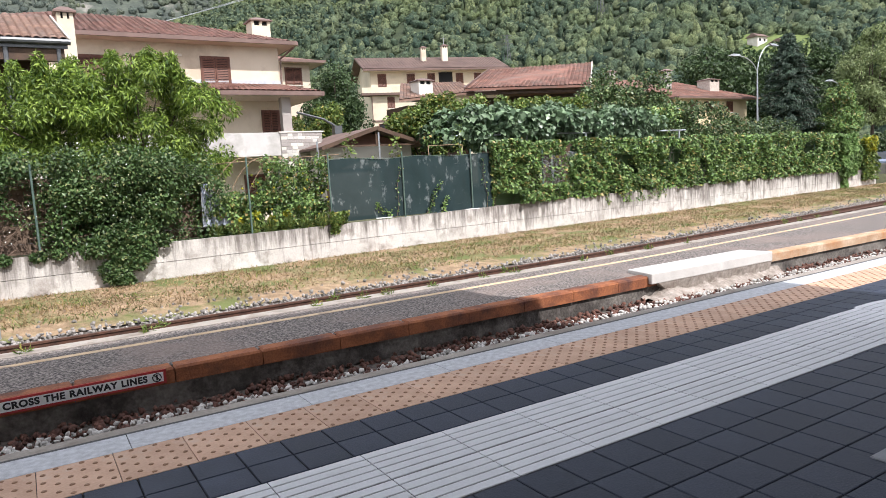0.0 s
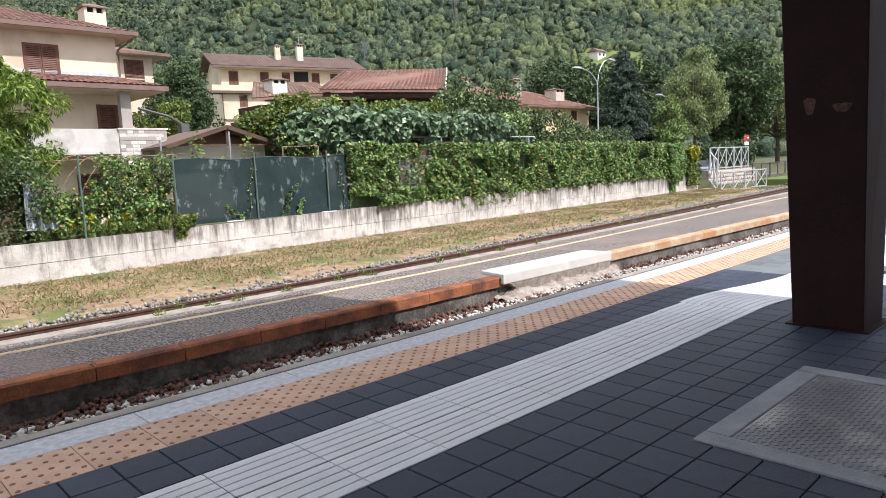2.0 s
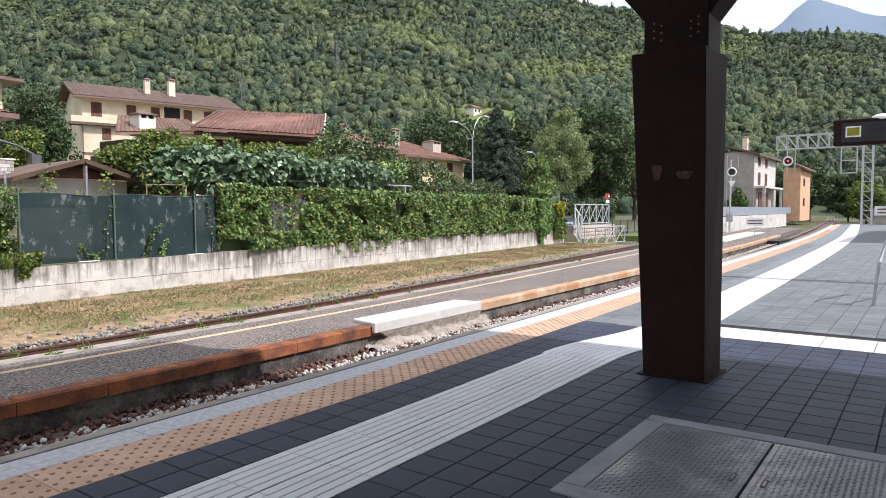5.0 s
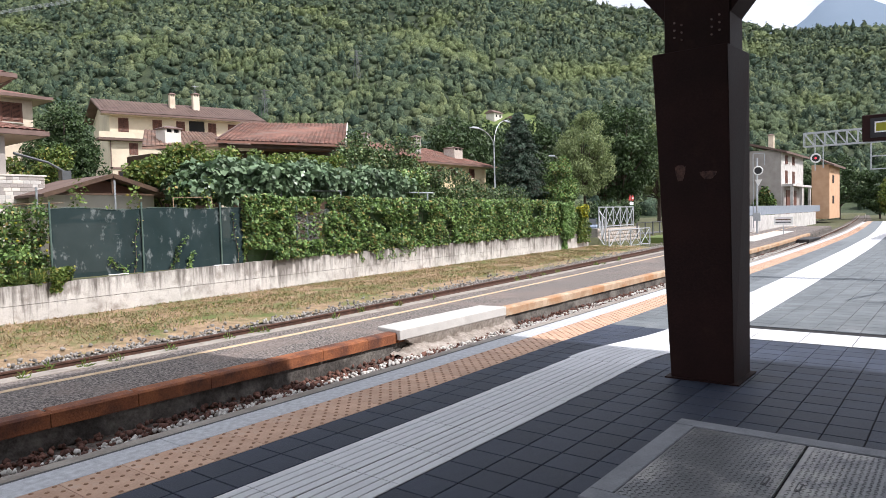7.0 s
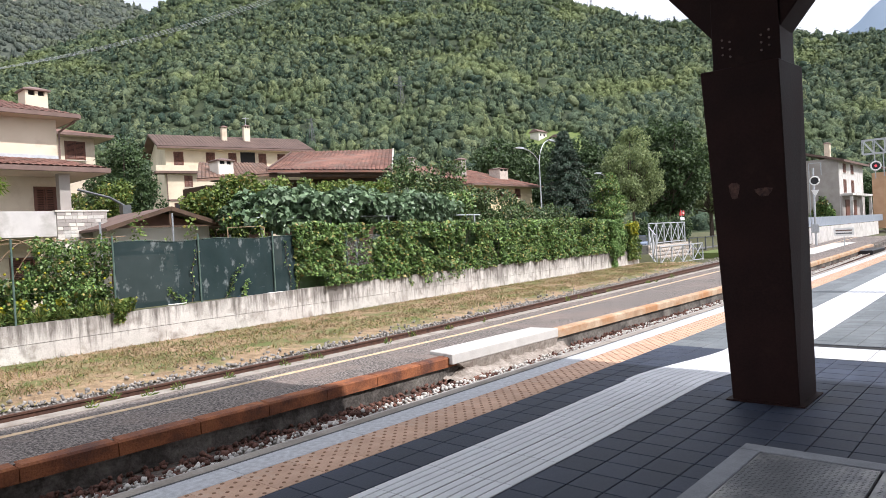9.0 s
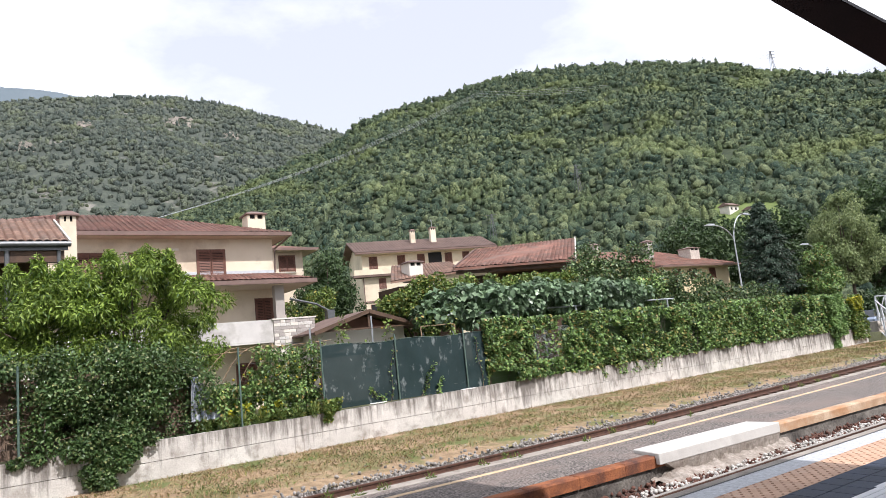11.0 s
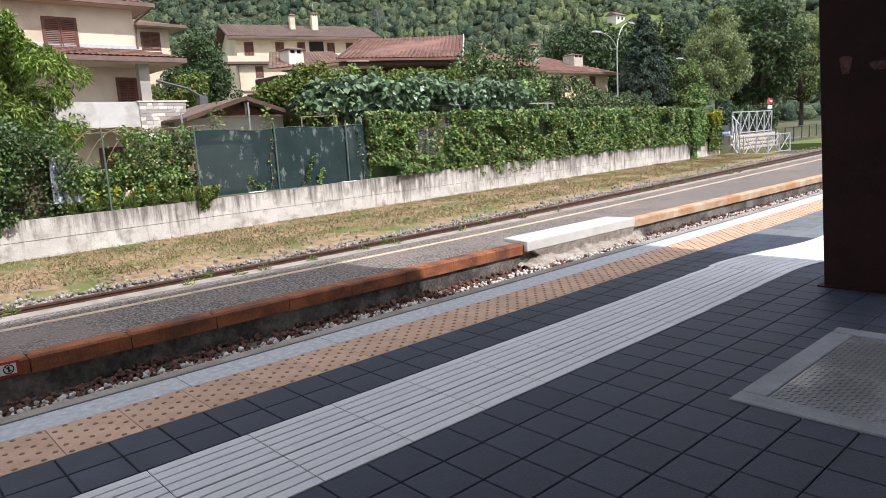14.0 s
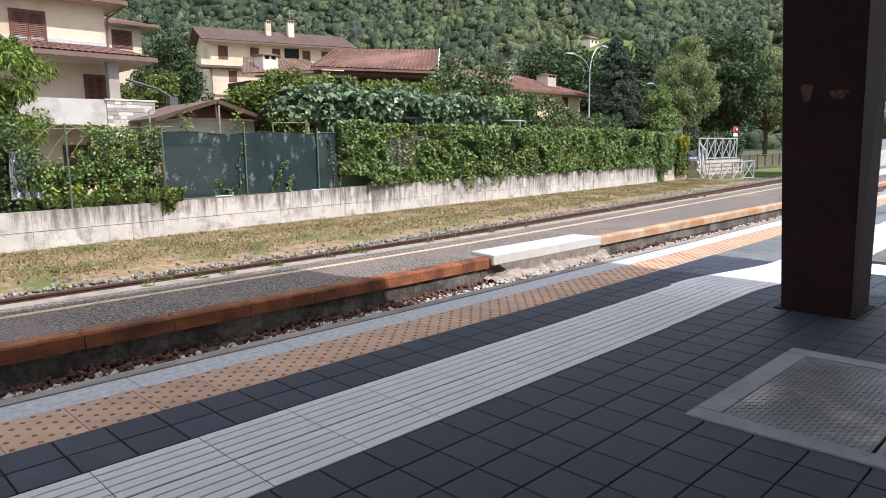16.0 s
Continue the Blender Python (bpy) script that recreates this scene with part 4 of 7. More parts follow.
def porch_house():
    """The corner of a house with an open tiled porch on steel posts."""
    t = thing("house", "house corner with an open porch and weathered tile roof", "house", group="village houses")
    y = 23.5
    part("wall", Shape().box(-9, y + 2.2, -0.2, 1.2, y + 8, 5.9), STUCCO_WHITE, t)
    a, b, c, e = (-9, y, 6.15), (1.72, y, 6.15), (1.45, y + 3.0, 7.45), (-9, y + 3.0, 7.45)
    r = Shape()
    slab_between(r, a, b, c, e, 0.12)
    roof = part("roof", r, ROOF_OLD, t)
    tl = Shape()
    pitched_tiles(tl, a, b, e, c, 0.23, 0.34, lift=0.07)
    part("roof_tiles", tl, ROOF_OLD, roof, kind="stuff")
    part("gutter", Shape().tube([(-9, y - 0.08, 6.08), (1.78, y - 0.08, 6.08)], 0.08, 8), GUTTER_GREY, roof)
    part("fascia", Shape().box(-9, y + 0.02, 5.9, 1.7, y + 0.08, 6.05), GUTTER_GREY, roof)
    part("gable_board", Shape().beam((1.76, y, 6.1), (1.5, y + 3.0, 7.4), 0.05, 0.22), STUCCO_WHITE, roof)
    part("post", Shape().tube([(0.1, y + 0.1, 0), (0.1, y + 0.1, 6.0)], 0.07, 8), GUTTER_GREY, t)
    part("post", Shape().tube([(1.45, y + 0.1, 0), (1.45, y + 0.1, 6.0)], 0.06, 8), GUTTER_GREY, t)
    part("porch_beam", Shape().box(-9, y + 0.1, 5.55, 1.6, y + 0.3, 5.9), TIMBER, t)
    part("porch_ceiling", Shape().box(-9, y + 0.3, 5.85, 1.5, y + 2.2, 5.95), TIMBER, t)
    part("porch_back", Shape().box(-9, y + 2.1, 3.2, 1.25, y + 2.2, 5.84), TIMBER, t)
    chimney(t, 1.95, y + 3.4, 6.0, 7.75, 0.5)
    return t


porch_house()


def row_house(name, label, x0, y, x1, depth, z_eave, pitch, mat_wall, mat_roof, windows, turn=0.0, over=0.8, tiles=False, floors=(), column=0.4):
    """A house block with a hip roof, windows facing the line."""
    t = thing(name, label, "house", group="village houses")
    part("wall", Shape().box(x0, y, -0.3, x1, y + depth, z_eave), mat_wall, t)
    hip_roof(t, x0 - over, x1 + over, y - over, y + depth + over, z_eave + 0.1, pitch, mat_roof, column=column, tiles=tiles, hip=0.8)
    for w in windows:
        window(t, *w, y)
    return t


def long_house():
    """Three-storey house with a gable roof, built at the origin and turned to its place."""
    t = thing("house", "long three-storey cream house with brown roof and wide balcony", "house", group="village houses")
    z, d = 12.84, 9.6
    part("wall", Shape().box(0.9, 0.9, -0.3, 15.9, d - 0.6, z - 0.05), STUCCO_CREAM, t)
    part("gable", Shape().hexa([(0.9, 0.9, z - 0.048), (0.9, d - 0.6, z - 0.048), (0.9, d / 2, z + 1.62)], [(1.1, 0.9, z - 0.048), (1.1, d - 0.6, z - 0.048), (1.1, d / 2, z + 1.62)]), STUCCO_CREAM, t)
    r = Shape()
    slab_between(r, (0, 0, z), (16.8, 0, z), (16.8, d / 2, z + 1.9), (0, d / 2, z + 1.9), 0.16)
    slab_between(r, (0, d / 2, z + 1.9), (16.8, d / 2, z + 1.9), (16.8, d, z), (0, d, z), 0.16)
    roof = part("roof", r, ROOF_BROWN, t)
    tl = Shape()
    pitched_tiles(tl, (0, 0, z), (16.8, 0, z), (0, d / 2, z + 1.9), (16.8, d / 2, z + 1.9), 0.34, 0.42, lift=0.06)
    part("roof_tiles", tl, ROOF_BROWN, roof, kind="stuff")
    part("gutter", Shape().box(-0.02, -0.12, z - 0.2, 16.82, -0.002, z - 0.04), FASCIA, roof)
    part("soffit", Shape().box(0.05, 0.05, z - 0.24, 16.75, 0.89, z - 0.18), SOFFIT, roof)
    for x, w in ((1.75, 0.85), (5.0, 0.8), (7.35, 0.75), (10.65, 0.75), (12.8, 0.75), (15.2, 0.6)):
        window(t, x, x + w, 11.0, 12.35, 0.9)
    # Flat near-black panel in place of a shaded recess.
    part("balcony_recess", Shape().box(8.6, 0.87, 10.9, 10.2, 1.0, 12.5), SHADE_INSIDE, t)
    part("balcony", Shape().box(-0.3, -0.35, 10.28, 16.4, -0.2, 10.85).box(-0.3, -0.199, 10.28, 16.4, 0.898, 10.36), STUCCO_CREAM, t, "pale balcony parapet")
    part("ledge_roof", Shape().box(-0.4, -0.5, 10.02, 16.5, 0.898, 10.26), ROOF_BROWN, t)
    part("lower_wall", Shape().box(0.7, 0.1, -0.3, 6.2, 0.895, 10.018), STUCCO_CREAM, t)
    part("string_course", Shape().box(0.6, 0.0, 7.25, 6.3, 0.098, 7.42), FASCIA, t)
    window(t, 2.5, 3.2, 8.7, 9.8, 0.1)
    window(t, 1.4, 4.2, 5.8, 7.0, 0.1, False)
    part("downpipe", Shape().tube([(0.75, 0.02, 10.0), (0.75, 0.02, 3.0)], 0.05, 6), FASCIA, t)
    chimney(t, 7.6, 3.2, z + 1.0, z + 2.75, 0.55)
    chimney(t, 10.1, 3.2, z + 1.0, z + 2.95, 0.65)
    part("aerial", Shape().tube([(10.1, 3.2, z + 3.0), (10.1, 3.2, z + 4.0)], 0.03, 5).tube([(9.7, 3.2, z + 3.8), (10.5, 3.2, z + 3.8)], 0.02, 5), GALV, t)
    t.matrix_basis = pose(32.3, 66.5, 0, 0, 0, -15.2)


long_house()

# neighbour behind the front house
t = row_house("house", "cream house behind with brown eaves", 9.0, 42.0, 16.6, 9, 8.9, 0.25, STUCCO, ROOF_TILE, [(15.0, 16.0, 7.6, 8.6)])

# house with the red hip roof
t = row_house("house", "yellow house with red hip roof and two chimneys", 50.0, 40.5, 60.0, 10, 6.75, 0.36, STUCCO_YELLOW, ROOF_RED,
              [(51.8, 52.7, 5.6, 6.5), (54.0, 54.9, 5.6, 6.5), (57.0, 57.8, 5.6, 6.5)], tiles=True, column=0.3)
chimney(t, 51.6, 43.0, 7.5, 9.6, 0.7, STUCCO_GREY)
chimney(t, 57.0, 42.5, 7.2, 8.8, 1.4, FRAME_STONE)
chimney(t, 45.0, 43.5, 7.0, 9.4, 0.6, STUCCO_GREY)
part("side_roof", Shape().hexa([(44.0, 41, 7.4), (50.2, 41, 7.4), (50.2, 49, 7.4), (44.0, 49, 7.4)], [(44.5, 44.5, 8.9), (50.5, 44.5, 8.9), (50.5, 45.5, 8.9), (44.5, 45.5, 8.9)]), ROOF_RED, t)
part("side_wall", Shape().box(44.6, 42, -0.2, 49.9, 48, 7.39), STUCCO_YELLOW, t)


def barn():
    t = thing("barn", "open-sided barn with weathered red tile roof", "barn")
    el, er, rl, rr = (22.9, 33.7, 6.35), (29.05, 29.7, 6.15), (28.4, 38.7, 8.35), (33.65, 34.2, 8.28)
    r = Shape()
    slab_between(r, el, er, rr, rl, 0.12)
    far = [(rl[0] + 4.5, rl[1] + 4.6, 6.4), (rr[0] + 4.5, rr[1] + 4.6, 6.2)]
    slab_between(r, rl, rr, far[1], far[0], 0.12)
    roof = part("roof", r, ROOF_RED, t)
    tl = Shape()
    pitched_tiles(tl, el, er, rl, rr, 0.26, 0.36, lift=0.06)
    part("roof_tiles", tl, ROOF_RED, roof, kind="stuff")
    part("barge_board", Shape().beam((er[0] + 0.05, er[1], er[2]), (rr[0] + 0.05, rr[1], rr[2]), 0.06, 0.26), STUCCO_WHITE, roof)
    part("barge_board", Shape().beam((el[0] - 0.05, el[1], el[2]), (rl[0] - 0.05, rl[1], rl[2]), 0.06, 0.2), FASCIA, roof)
    part("rafter", Shape().beam((el[0] + 0.3, el[1] + 0.3, 6.1), (er[0] + 0.2, er[1] + 0.3, 5.9), 0.15, 0.2), TIMBER, roof)
    # Solid dark block stands for the shaded void under the roof.
    part("wall", Shape().hexa([(24.8, 35.5, -0.2), (30.2, 32.2, -0.2), (35.0, 38, -0.2), (29.5, 41, -0.2)], [(24.8, 35.5, 6.0), (30.2, 32.2, 6.0), (35.0, 38, 6.0), (29.5, 41, 6.0)]), TIMBER, t, "dark timber block in place of the shaded open side")
    part("post", Shape().box(29.1, 30.5, -0.2, 29.5, 30.9, 6.1), STUCCO_WHITE, t)
    # lower wing
    w = Shape()
    a, b, c, e = (19.7, 36.0, 5.95), (25.2, 36.0, 6.5), (26.5, 39.5, 7.6), (21.8, 39.5, 7.4)
    slab_between(w, a, b, c, e, 0.12)
    wing = part("wing_roof", w, ROOF_OLD, t)
    tl = Shape()
    pitched_tiles(tl, a, b, e, c, 0.26, 0.36, lift=0.06)
    part("roof_tiles", tl, ROOF_OLD, wing, kind="stuff")
    part("wing_wall", Shape().box(20.6, 36.6, -0.2, 25.0, 39.4, 5.7), TIMBER, t)
    chimney(t, 21.9, 37.0, 6.0, 7.25, 1.0, STUCCO_WHITE)
    return t


barn()


# ---------------------------------------------------------------- garden fence, screen and hedge
fence = thing("garden_fence", "green steel wire garden fence standing on the wall", "fence")
for px in (0.25, 5.35, 7.82, 10.42, 13.2, 16.6, 19.8, 23.0, 26.4, 30.0, 33.6, 37.4, 41.2):
    y = wall_y(px) + 0.045
    part("post", Shape().tube([(px, y, 0.2), (px, y, 2.32 if px < 15 else 2.2)], 0.026, 8), POST_GREEN, fence)
wires = Shape()
for z in (0.5, 0.95, 1.4, 1.85, 2.15):
    wires.tube([(-3, wall_y(-3) + 0.12, z), (44.8, wall_y(44.8) + 0.12, z)], 0.0016, 4)
part("line_wire", wires, GUTTER_GREY, fence)
mesh = Shape()
for i in range(64):
    x0 = 15.9 + i * 0.06
    if x0 < 18.6:
        mesh.tube([(x0, wall_y(x0) + 0.1, 0.4), (x0 + 0.9, wall_y(x0 + 0.9) + 0.1, 2.1)], 0.003, 3)
        mesh.tube([(x0 + 0.9, wall_y(x0 + 0.9) + 0.102, 0.4), (x0, wall_y(x0) + 0.102, 2.1)], 0.003, 3)
part("wire_mesh", mesh, GALV, fence)

NET = material("green_shade_net", (0.016, 0.030, 0.031), (0.028, 0.045, 0.047), 1.5, 0.85, spec=0.08, bump=0.3, grain=120, stain=(0.19, 0.215, 0.215), stain_scale=2.6, stain_at=(0.57, 0.72), streak=(1.4, 1, 0.8))
net = Shape()
nx, nz = 90, 16
for i in range(nx + 1):
    for k in range(nz + 1):
        x = 7.82 + (14.15 - 7.82) * i / nx
        z = 0.27 + (2.13 + 0.03 * math.sin(x * 2.4) - 0.27) * k / nz
        net.v.append((x, wall_y(x) + 0.11 + 0.022 * noise.noise((x * 1.3, z * 0.8, 2)) + 0.012 * noise.noise((x * 5, z * 2, 5)), z))
net.f = [(i * (nz + 1) + k, (i + 1) * (nz + 1) + k, (i + 1) * (nz + 1) + k + 1, i * (nz + 1) + k + 1) for i in range(nx) for k in range(nz)]
net.m = [0] * len(net.f)
nn, nl = NET.node_tree.nodes, NET.node_tree.links
see, mixed = nn.new("ShaderNodeBsdfTransparent"), nn.new("ShaderNodeMixShader")
mixed.inputs["Fac"].default_value = 0.03
nl.new(nn["Principled BSDF"].outputs[0], mixed.inputs[1])
nl.new(see.outputs[0], mixed.inputs[2])
nl.new(mixed.outputs[0], nn["Material Output"].inputs["Surface"])
screen = thing("shade_net", "dark green woven shade net tied to the garden fence", "net")
part("net_cloth", net, NET, screen, smooth=True)
part("top_cord", Shape().tube([(7.82 + 6.33 * i / 40, wall_y(7.82 + 6.33 * i / 40) + 0.10, 2.14 + 0.03 * math.sin((7.82 + 6.33 * i / 40) * 2.4)) for i in range(41)], 0.008, 5), POST_GREEN, screen)
for hx in (9.35, 12.9):
    part("bottom_strip", Shape().box(hx, wall_y(hx) + 0.02, 0.262, hx + 0.55, wall_y(hx) + 0.1, 0.285), WHITE_PAINT, screen, "pale batten at the foot of the net")
creeper = thing("net_creeper", "thin green creepers climbing the shade net", "plants")
rng = np.random.default_rng(77)
pts, out = [], []
for x0, h, lean in ((9.9, 0.45, -0.5), (11.25, 0.95, 0.6), (11.9, 0.45, 0.2), (13.85, 1.7, -0.1), (10.1, 1.5, 0.2)):
    line = [Vector((x0 + lean * u + 0.05 * math.sin(7 * u), wall_y(x0) + 0.05, 0.27 + h * u)) for u in np.linspace(0, 1, 9)]
    stem = Shape().tube(line, 0.008, 4, r1=0.004)
    part("stem", stem, DEAD_TWIG, creeper)
    for q in line[1:]:
        for k in range(int(9 if h < 1.4 else 3)):
            pts.append((q.x + rng.normal(0, 0.05), q.y - 0.02 + rng.normal(0, 0.01), q.z + rng.normal(0, 0.05)))
            out.append((0, -0.8, 0.3))
v, f = leaves(rng, np.array(pts), np.array(out), 0.09, 0.075, 0.3, 0.5)
soup("leaf", v, f, HEDGE_LEAF, creeper)
tub = thing("water_barrel", "blue plastic barrel behind the shade net", "barrel")
part("drum", Shape().tube([(12.45, wall_y(12) + 0.7, -0.1), (12.45, wall_y(12) + 0.7, 1.15)], 0.33, 16), BLUE_PLASTIC, tub)


def cluster(rng, n, centre, radii, inner=0.55):
    """Points in the outer part of an ellipsoid and their outward ways."""
    d = rng.normal(0, 1, (n, 3))
    d /= np.linalg.norm(d, axis=1)[:, None]
    r = (rng.uniform(inner ** 3, 1, n) ** (1 / 3))[:, None]
    return np.array(centre) + d * r * np.array(radii), d


def crown(rng, clumps, per, length, width, droop, spread=0.8, inner=0.5):
    """Leaves for many clumps, each (centre, radii)."""
    vs, fs, k = [], [], 0
    for c, r in clumps:
        p, d = cluster(rng, per, c, r, inner)
        v, f = leaves(rng, p, d, length, width, droop, spread)
        vs.append(v)
        fs.append(f + k)
        k += len(v)
    return np.concatenate(vs), np.concatenate(fs)


def limbs(rng, base, tips, r):
    s = Shape()
    for tip in tips:
        b, t = Vector(base), Vector(tip)
        mid = b.lerp(t, 0.5) + Vector((rng.normal(0, 0.15), rng.normal(0, 0.15), rng.normal(0, 0.1)))
        s.tube([b, mid, t], r, 6, r1=r * 0.25)
    return s


def peach_tree():
    t = thing("peach_tree", "broad peach tree with long drooping light green leaves", "tree")
    rng = np.random.default_rng(21)
    part("trunk", Shape().tube([(2.9, 21.8, -0.15), (2.85, 21.7, 0.8), (2.9, 21.6, 1.5)], 0.14, 8, r1=0.10), BARK, t)
    clumps = []
    for i in range(190):
        a, u = rng.uniform(0, 6.28), rng.uniform() ** 0.5
        x, y = 2.45 + 3.3 * u * math.cos(a), 21.3 + 1.5 * u * math.sin(a)
        top = 5.0 - 0.95 * (abs(x - 2.3) / 3.3) ** 2.2 + 0.35 * noise.noise((x * 1.1, y, 4))
        z = rng.uniform(2.0, top)
        clumps.append(((x, y, z), (0.42, 0.42, 0.36)))
    part("limb", limbs(rng, (2.9, 21.6, 1.3), [c[0] for c in clumps[::5]], 0.06), BARK, t)
    for i in range(26):
        x = 2.3 + rng.uniform(-2.9, 2.9)
        clumps.append(((x, 21.2 + rng.uniform(-0.9, 0.9), 5.05 - 0.9 * (abs(x - 2.3) / 3.0) ** 2.2 + rng.uniform(-0.2, 0.3)), (0.2, 0.2, 0.34)))
    v, f = crown(rng, clumps, 200, 0.18, 0.05, 0.75, 0.6, 0.3)
    soup("crown", v, f, PEACH_LEAF, t)


peach_tree()


def ivy_bank():
    t = thing("climbing_shrub", "dense dark evergreen climber spilling over the wall", "shrub")
    rng = np.random.default_rng(22)
    clumps = []
    for i in range(300):
        x = rng.uniform(-3.0, 4.6)
        z = rng.uniform(0.3, 2.55 - 0.25 * abs(x - 1.5) / 3)
        if x < 0.7 and z < 1.6 and rng.uniform() < 0.8:
            continue
        if x > 3.4 and z < 1.0 and rng.uniform() < 0.6:
            continue
        clumps.append(((x, wall_y(x) + 0.25 + rng.uniform(-0.25, 0.9) - 0.15 * (0.8 < x < 3.2), z), (0.36, 0.34, 0.34)))
    for i in range(46):
        x = 1.95 + rng.normal(0, 0.42)
        z = rng.uniform(-0.72 + 0.9 * min(1, abs(x - 1.95)) ** 1.3, 0.5)
        clumps.append(((x, wall_y(x) - 0.12 - rng.uniform(0, 0.18), z), (0.22, 0.16, 0.2)))
    for x in (-0.5, 0.2, 0.6, -1.2):
        clumps.append(((x, wall_y(x) - 0.05, 0.18), (0.2, 0.12, 0.14)))
    v, f = crown(rng, clumps, 190, 0.095, 0.06, 0.25, 0.9, 0.35)
    soup("foliage", v, f, IVY_LEAF, t)
    p, d = cluster(rng, 260, (0.8, wall_y(1) + 0.1, 1.6), (3.6, 0.45, 1.2), 0.6)
    v, f = leaves(rng, p, d, 0.04, 0.036, 0, 1.0)
    soup("blossom", v, f, WHITE_PAINT, t, "small white flowers")
    s = Shape()
    for i in range(150):
        x, z = rng.uniform(-2.8, 1.3), rng.uniform(0.3, 1.9)
        p = Vector((x, wall_y(x) + 0.2 + rng.uniform(-0.1, 0.5), z))
        q = p + Vector((rng.normal(0, 0.45), rng.normal(0, 0.12), rng.normal(0, 0.4)))
        s.tube([p, p.lerp(q, 0.5) + Vector((rng.normal(0, 0.08), 0, rng.normal(0, 0.1))), q], 0.011, 4, r1=0.005)
    part("bare_twig", s, DEAD_TWIG, t, "tangle of bare brown twigs")
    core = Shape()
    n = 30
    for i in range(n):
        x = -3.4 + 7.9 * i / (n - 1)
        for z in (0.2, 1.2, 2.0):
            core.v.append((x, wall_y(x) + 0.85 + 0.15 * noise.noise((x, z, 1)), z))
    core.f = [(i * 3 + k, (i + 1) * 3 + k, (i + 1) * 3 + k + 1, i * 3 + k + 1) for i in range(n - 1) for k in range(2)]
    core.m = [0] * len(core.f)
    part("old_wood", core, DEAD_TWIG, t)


ivy_bank()


def hedge():
    t = thing("climber_hedge", "long leafy climber hedge covering the garden fence", "hedge")
    rng = np.random.default_rng(23)

    def face(n, x0, x1, length, width, mat, name, z_lo=0.28, depth=0.35, gap=True, top=None, label="", proud=0.0):
        u = rng.uniform(0, 1, n) ** 1.25
        x = x0 + (x1 - x0) * u
        tp = np.array([(top or (lambda q: 2.55 + 0.16 * noise.noise((q * 0.7, 3, 1)) + 0.12 * noise.noise((q * 2.3, 3, 1)) - 0.35 * max(0, (q - 38) / 8)))(q) for q in x])
        z = z_lo + (tp - z_lo) * rng.uniform(0, 1, n) ** 0.9
        bump = np.array([0.24 * noise.noise((a * 0.9, b * 1.2, 6)) + 0.17 * noise.noise((a * 2.6, b * 2.8, 9)) for a, b in zip(x, z)])
        y = np.array([wall_y(a) for a in x]) + 0.02 - bump + depth * rng.uniform(0, 1, n) ** 2 - 0.1 - proud
        keep = np.ones(n, bool)
        if gap:
            hole = np.array([noise.noise((a * 0.8, b * 0.9, 12)) for a, b in zip(x, z)])
            keep = (hole < 0.34) & ~((np.abs(x - 17.2) < 0.75) & (z > 0.9) & (z < 2.0) & (rng.uniform(0, 1, n) < 0.85))
        p = np.stack([x, y, z], 1)[keep]
        out = np.tile(np.array([[0.1, -0.9, 0.3]]), (len(p), 1))
        v, f = leaves(rng, p, out, length, width, 0.5, 0.55)
        soup(name, v, f, mat, t, label)

    face(30000, 14.1, 44.9, 0.15, 0.125, HEDGE_LEAF, "foliage")
    face(7000, 14.3, 44.9, 0.11, 0.09, IVY_LEAF, "foliage")
    face(2300, 40.2, 42.0, 0.2, 0.17, PALE_LEAF, "broad_leaf", z_lo=0.0, proud=0.2, top=lambda q: 2.35, gap=False, label="big grey-green leaves")
    face(1500, 43.1, 45.0, 0.17, 0.14, LIGHT_LEAF, "broad_leaf", z_lo=-0.4, proud=0.2, top=lambda q: 2.2 - 0.3 * abs(q - 44.0), gap=False)
    face(650, 43.2, 44.8, 0.16, 0.13, YELLOW_LEAF, "yellow_leaf", z_lo=1.3, proud=0.22, top=lambda q: 2.3 - 0.3 * abs(q - 44.0), gap=False, label="yellowing leaves")
    face(900, 40.4, 41.3, 0.14, 0.12, PALE_LEAF, "hanging_leaf", z_lo=-0.7, depth=0.1, top=lambda q: 0.5, gap=False)
    face(500, 7.7, 8.3, 0.12, 0.1, LIGHT_LEAF, "hanging_leaf", z_lo=-0.05, depth=0.1, top=lambda q: 0.6, gap=False)
    # dry tendrils over the wall's edge
    face(500, 20.0, 24.0, 0.09, 0.06, HEDGE_LEAF, "trailing_leaf", z_lo=-0.1, depth=0.05, top=lambda q: 0.35, gap=True)
    for i in range(120):
        x = rng.uniform(14.3, 44.5)
        p = Vector((x, wall_y(x) + 0.2, 0.25))
        q = Vector((x + rng.normal(0, 0.4), wall_y(x) + 0.15, rng.uniform(1.3, 2.4)))
        part("stem", Shape().tube([p, p.lerp(q, 0.5) + Vector((rng.normal(0, 0.2), 0, 0)), q], 0.014, 4, r1=0.006), BARK, t)
    # Dark sheet behind the leaves, standing for the shade inside the hedge.
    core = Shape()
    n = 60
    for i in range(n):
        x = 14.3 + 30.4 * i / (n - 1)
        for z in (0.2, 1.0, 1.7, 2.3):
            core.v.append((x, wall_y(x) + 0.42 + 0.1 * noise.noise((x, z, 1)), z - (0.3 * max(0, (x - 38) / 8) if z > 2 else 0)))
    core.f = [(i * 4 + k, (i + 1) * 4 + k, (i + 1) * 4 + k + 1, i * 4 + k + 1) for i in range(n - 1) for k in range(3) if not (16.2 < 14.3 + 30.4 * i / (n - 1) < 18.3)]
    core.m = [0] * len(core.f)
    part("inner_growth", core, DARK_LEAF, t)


hedge()


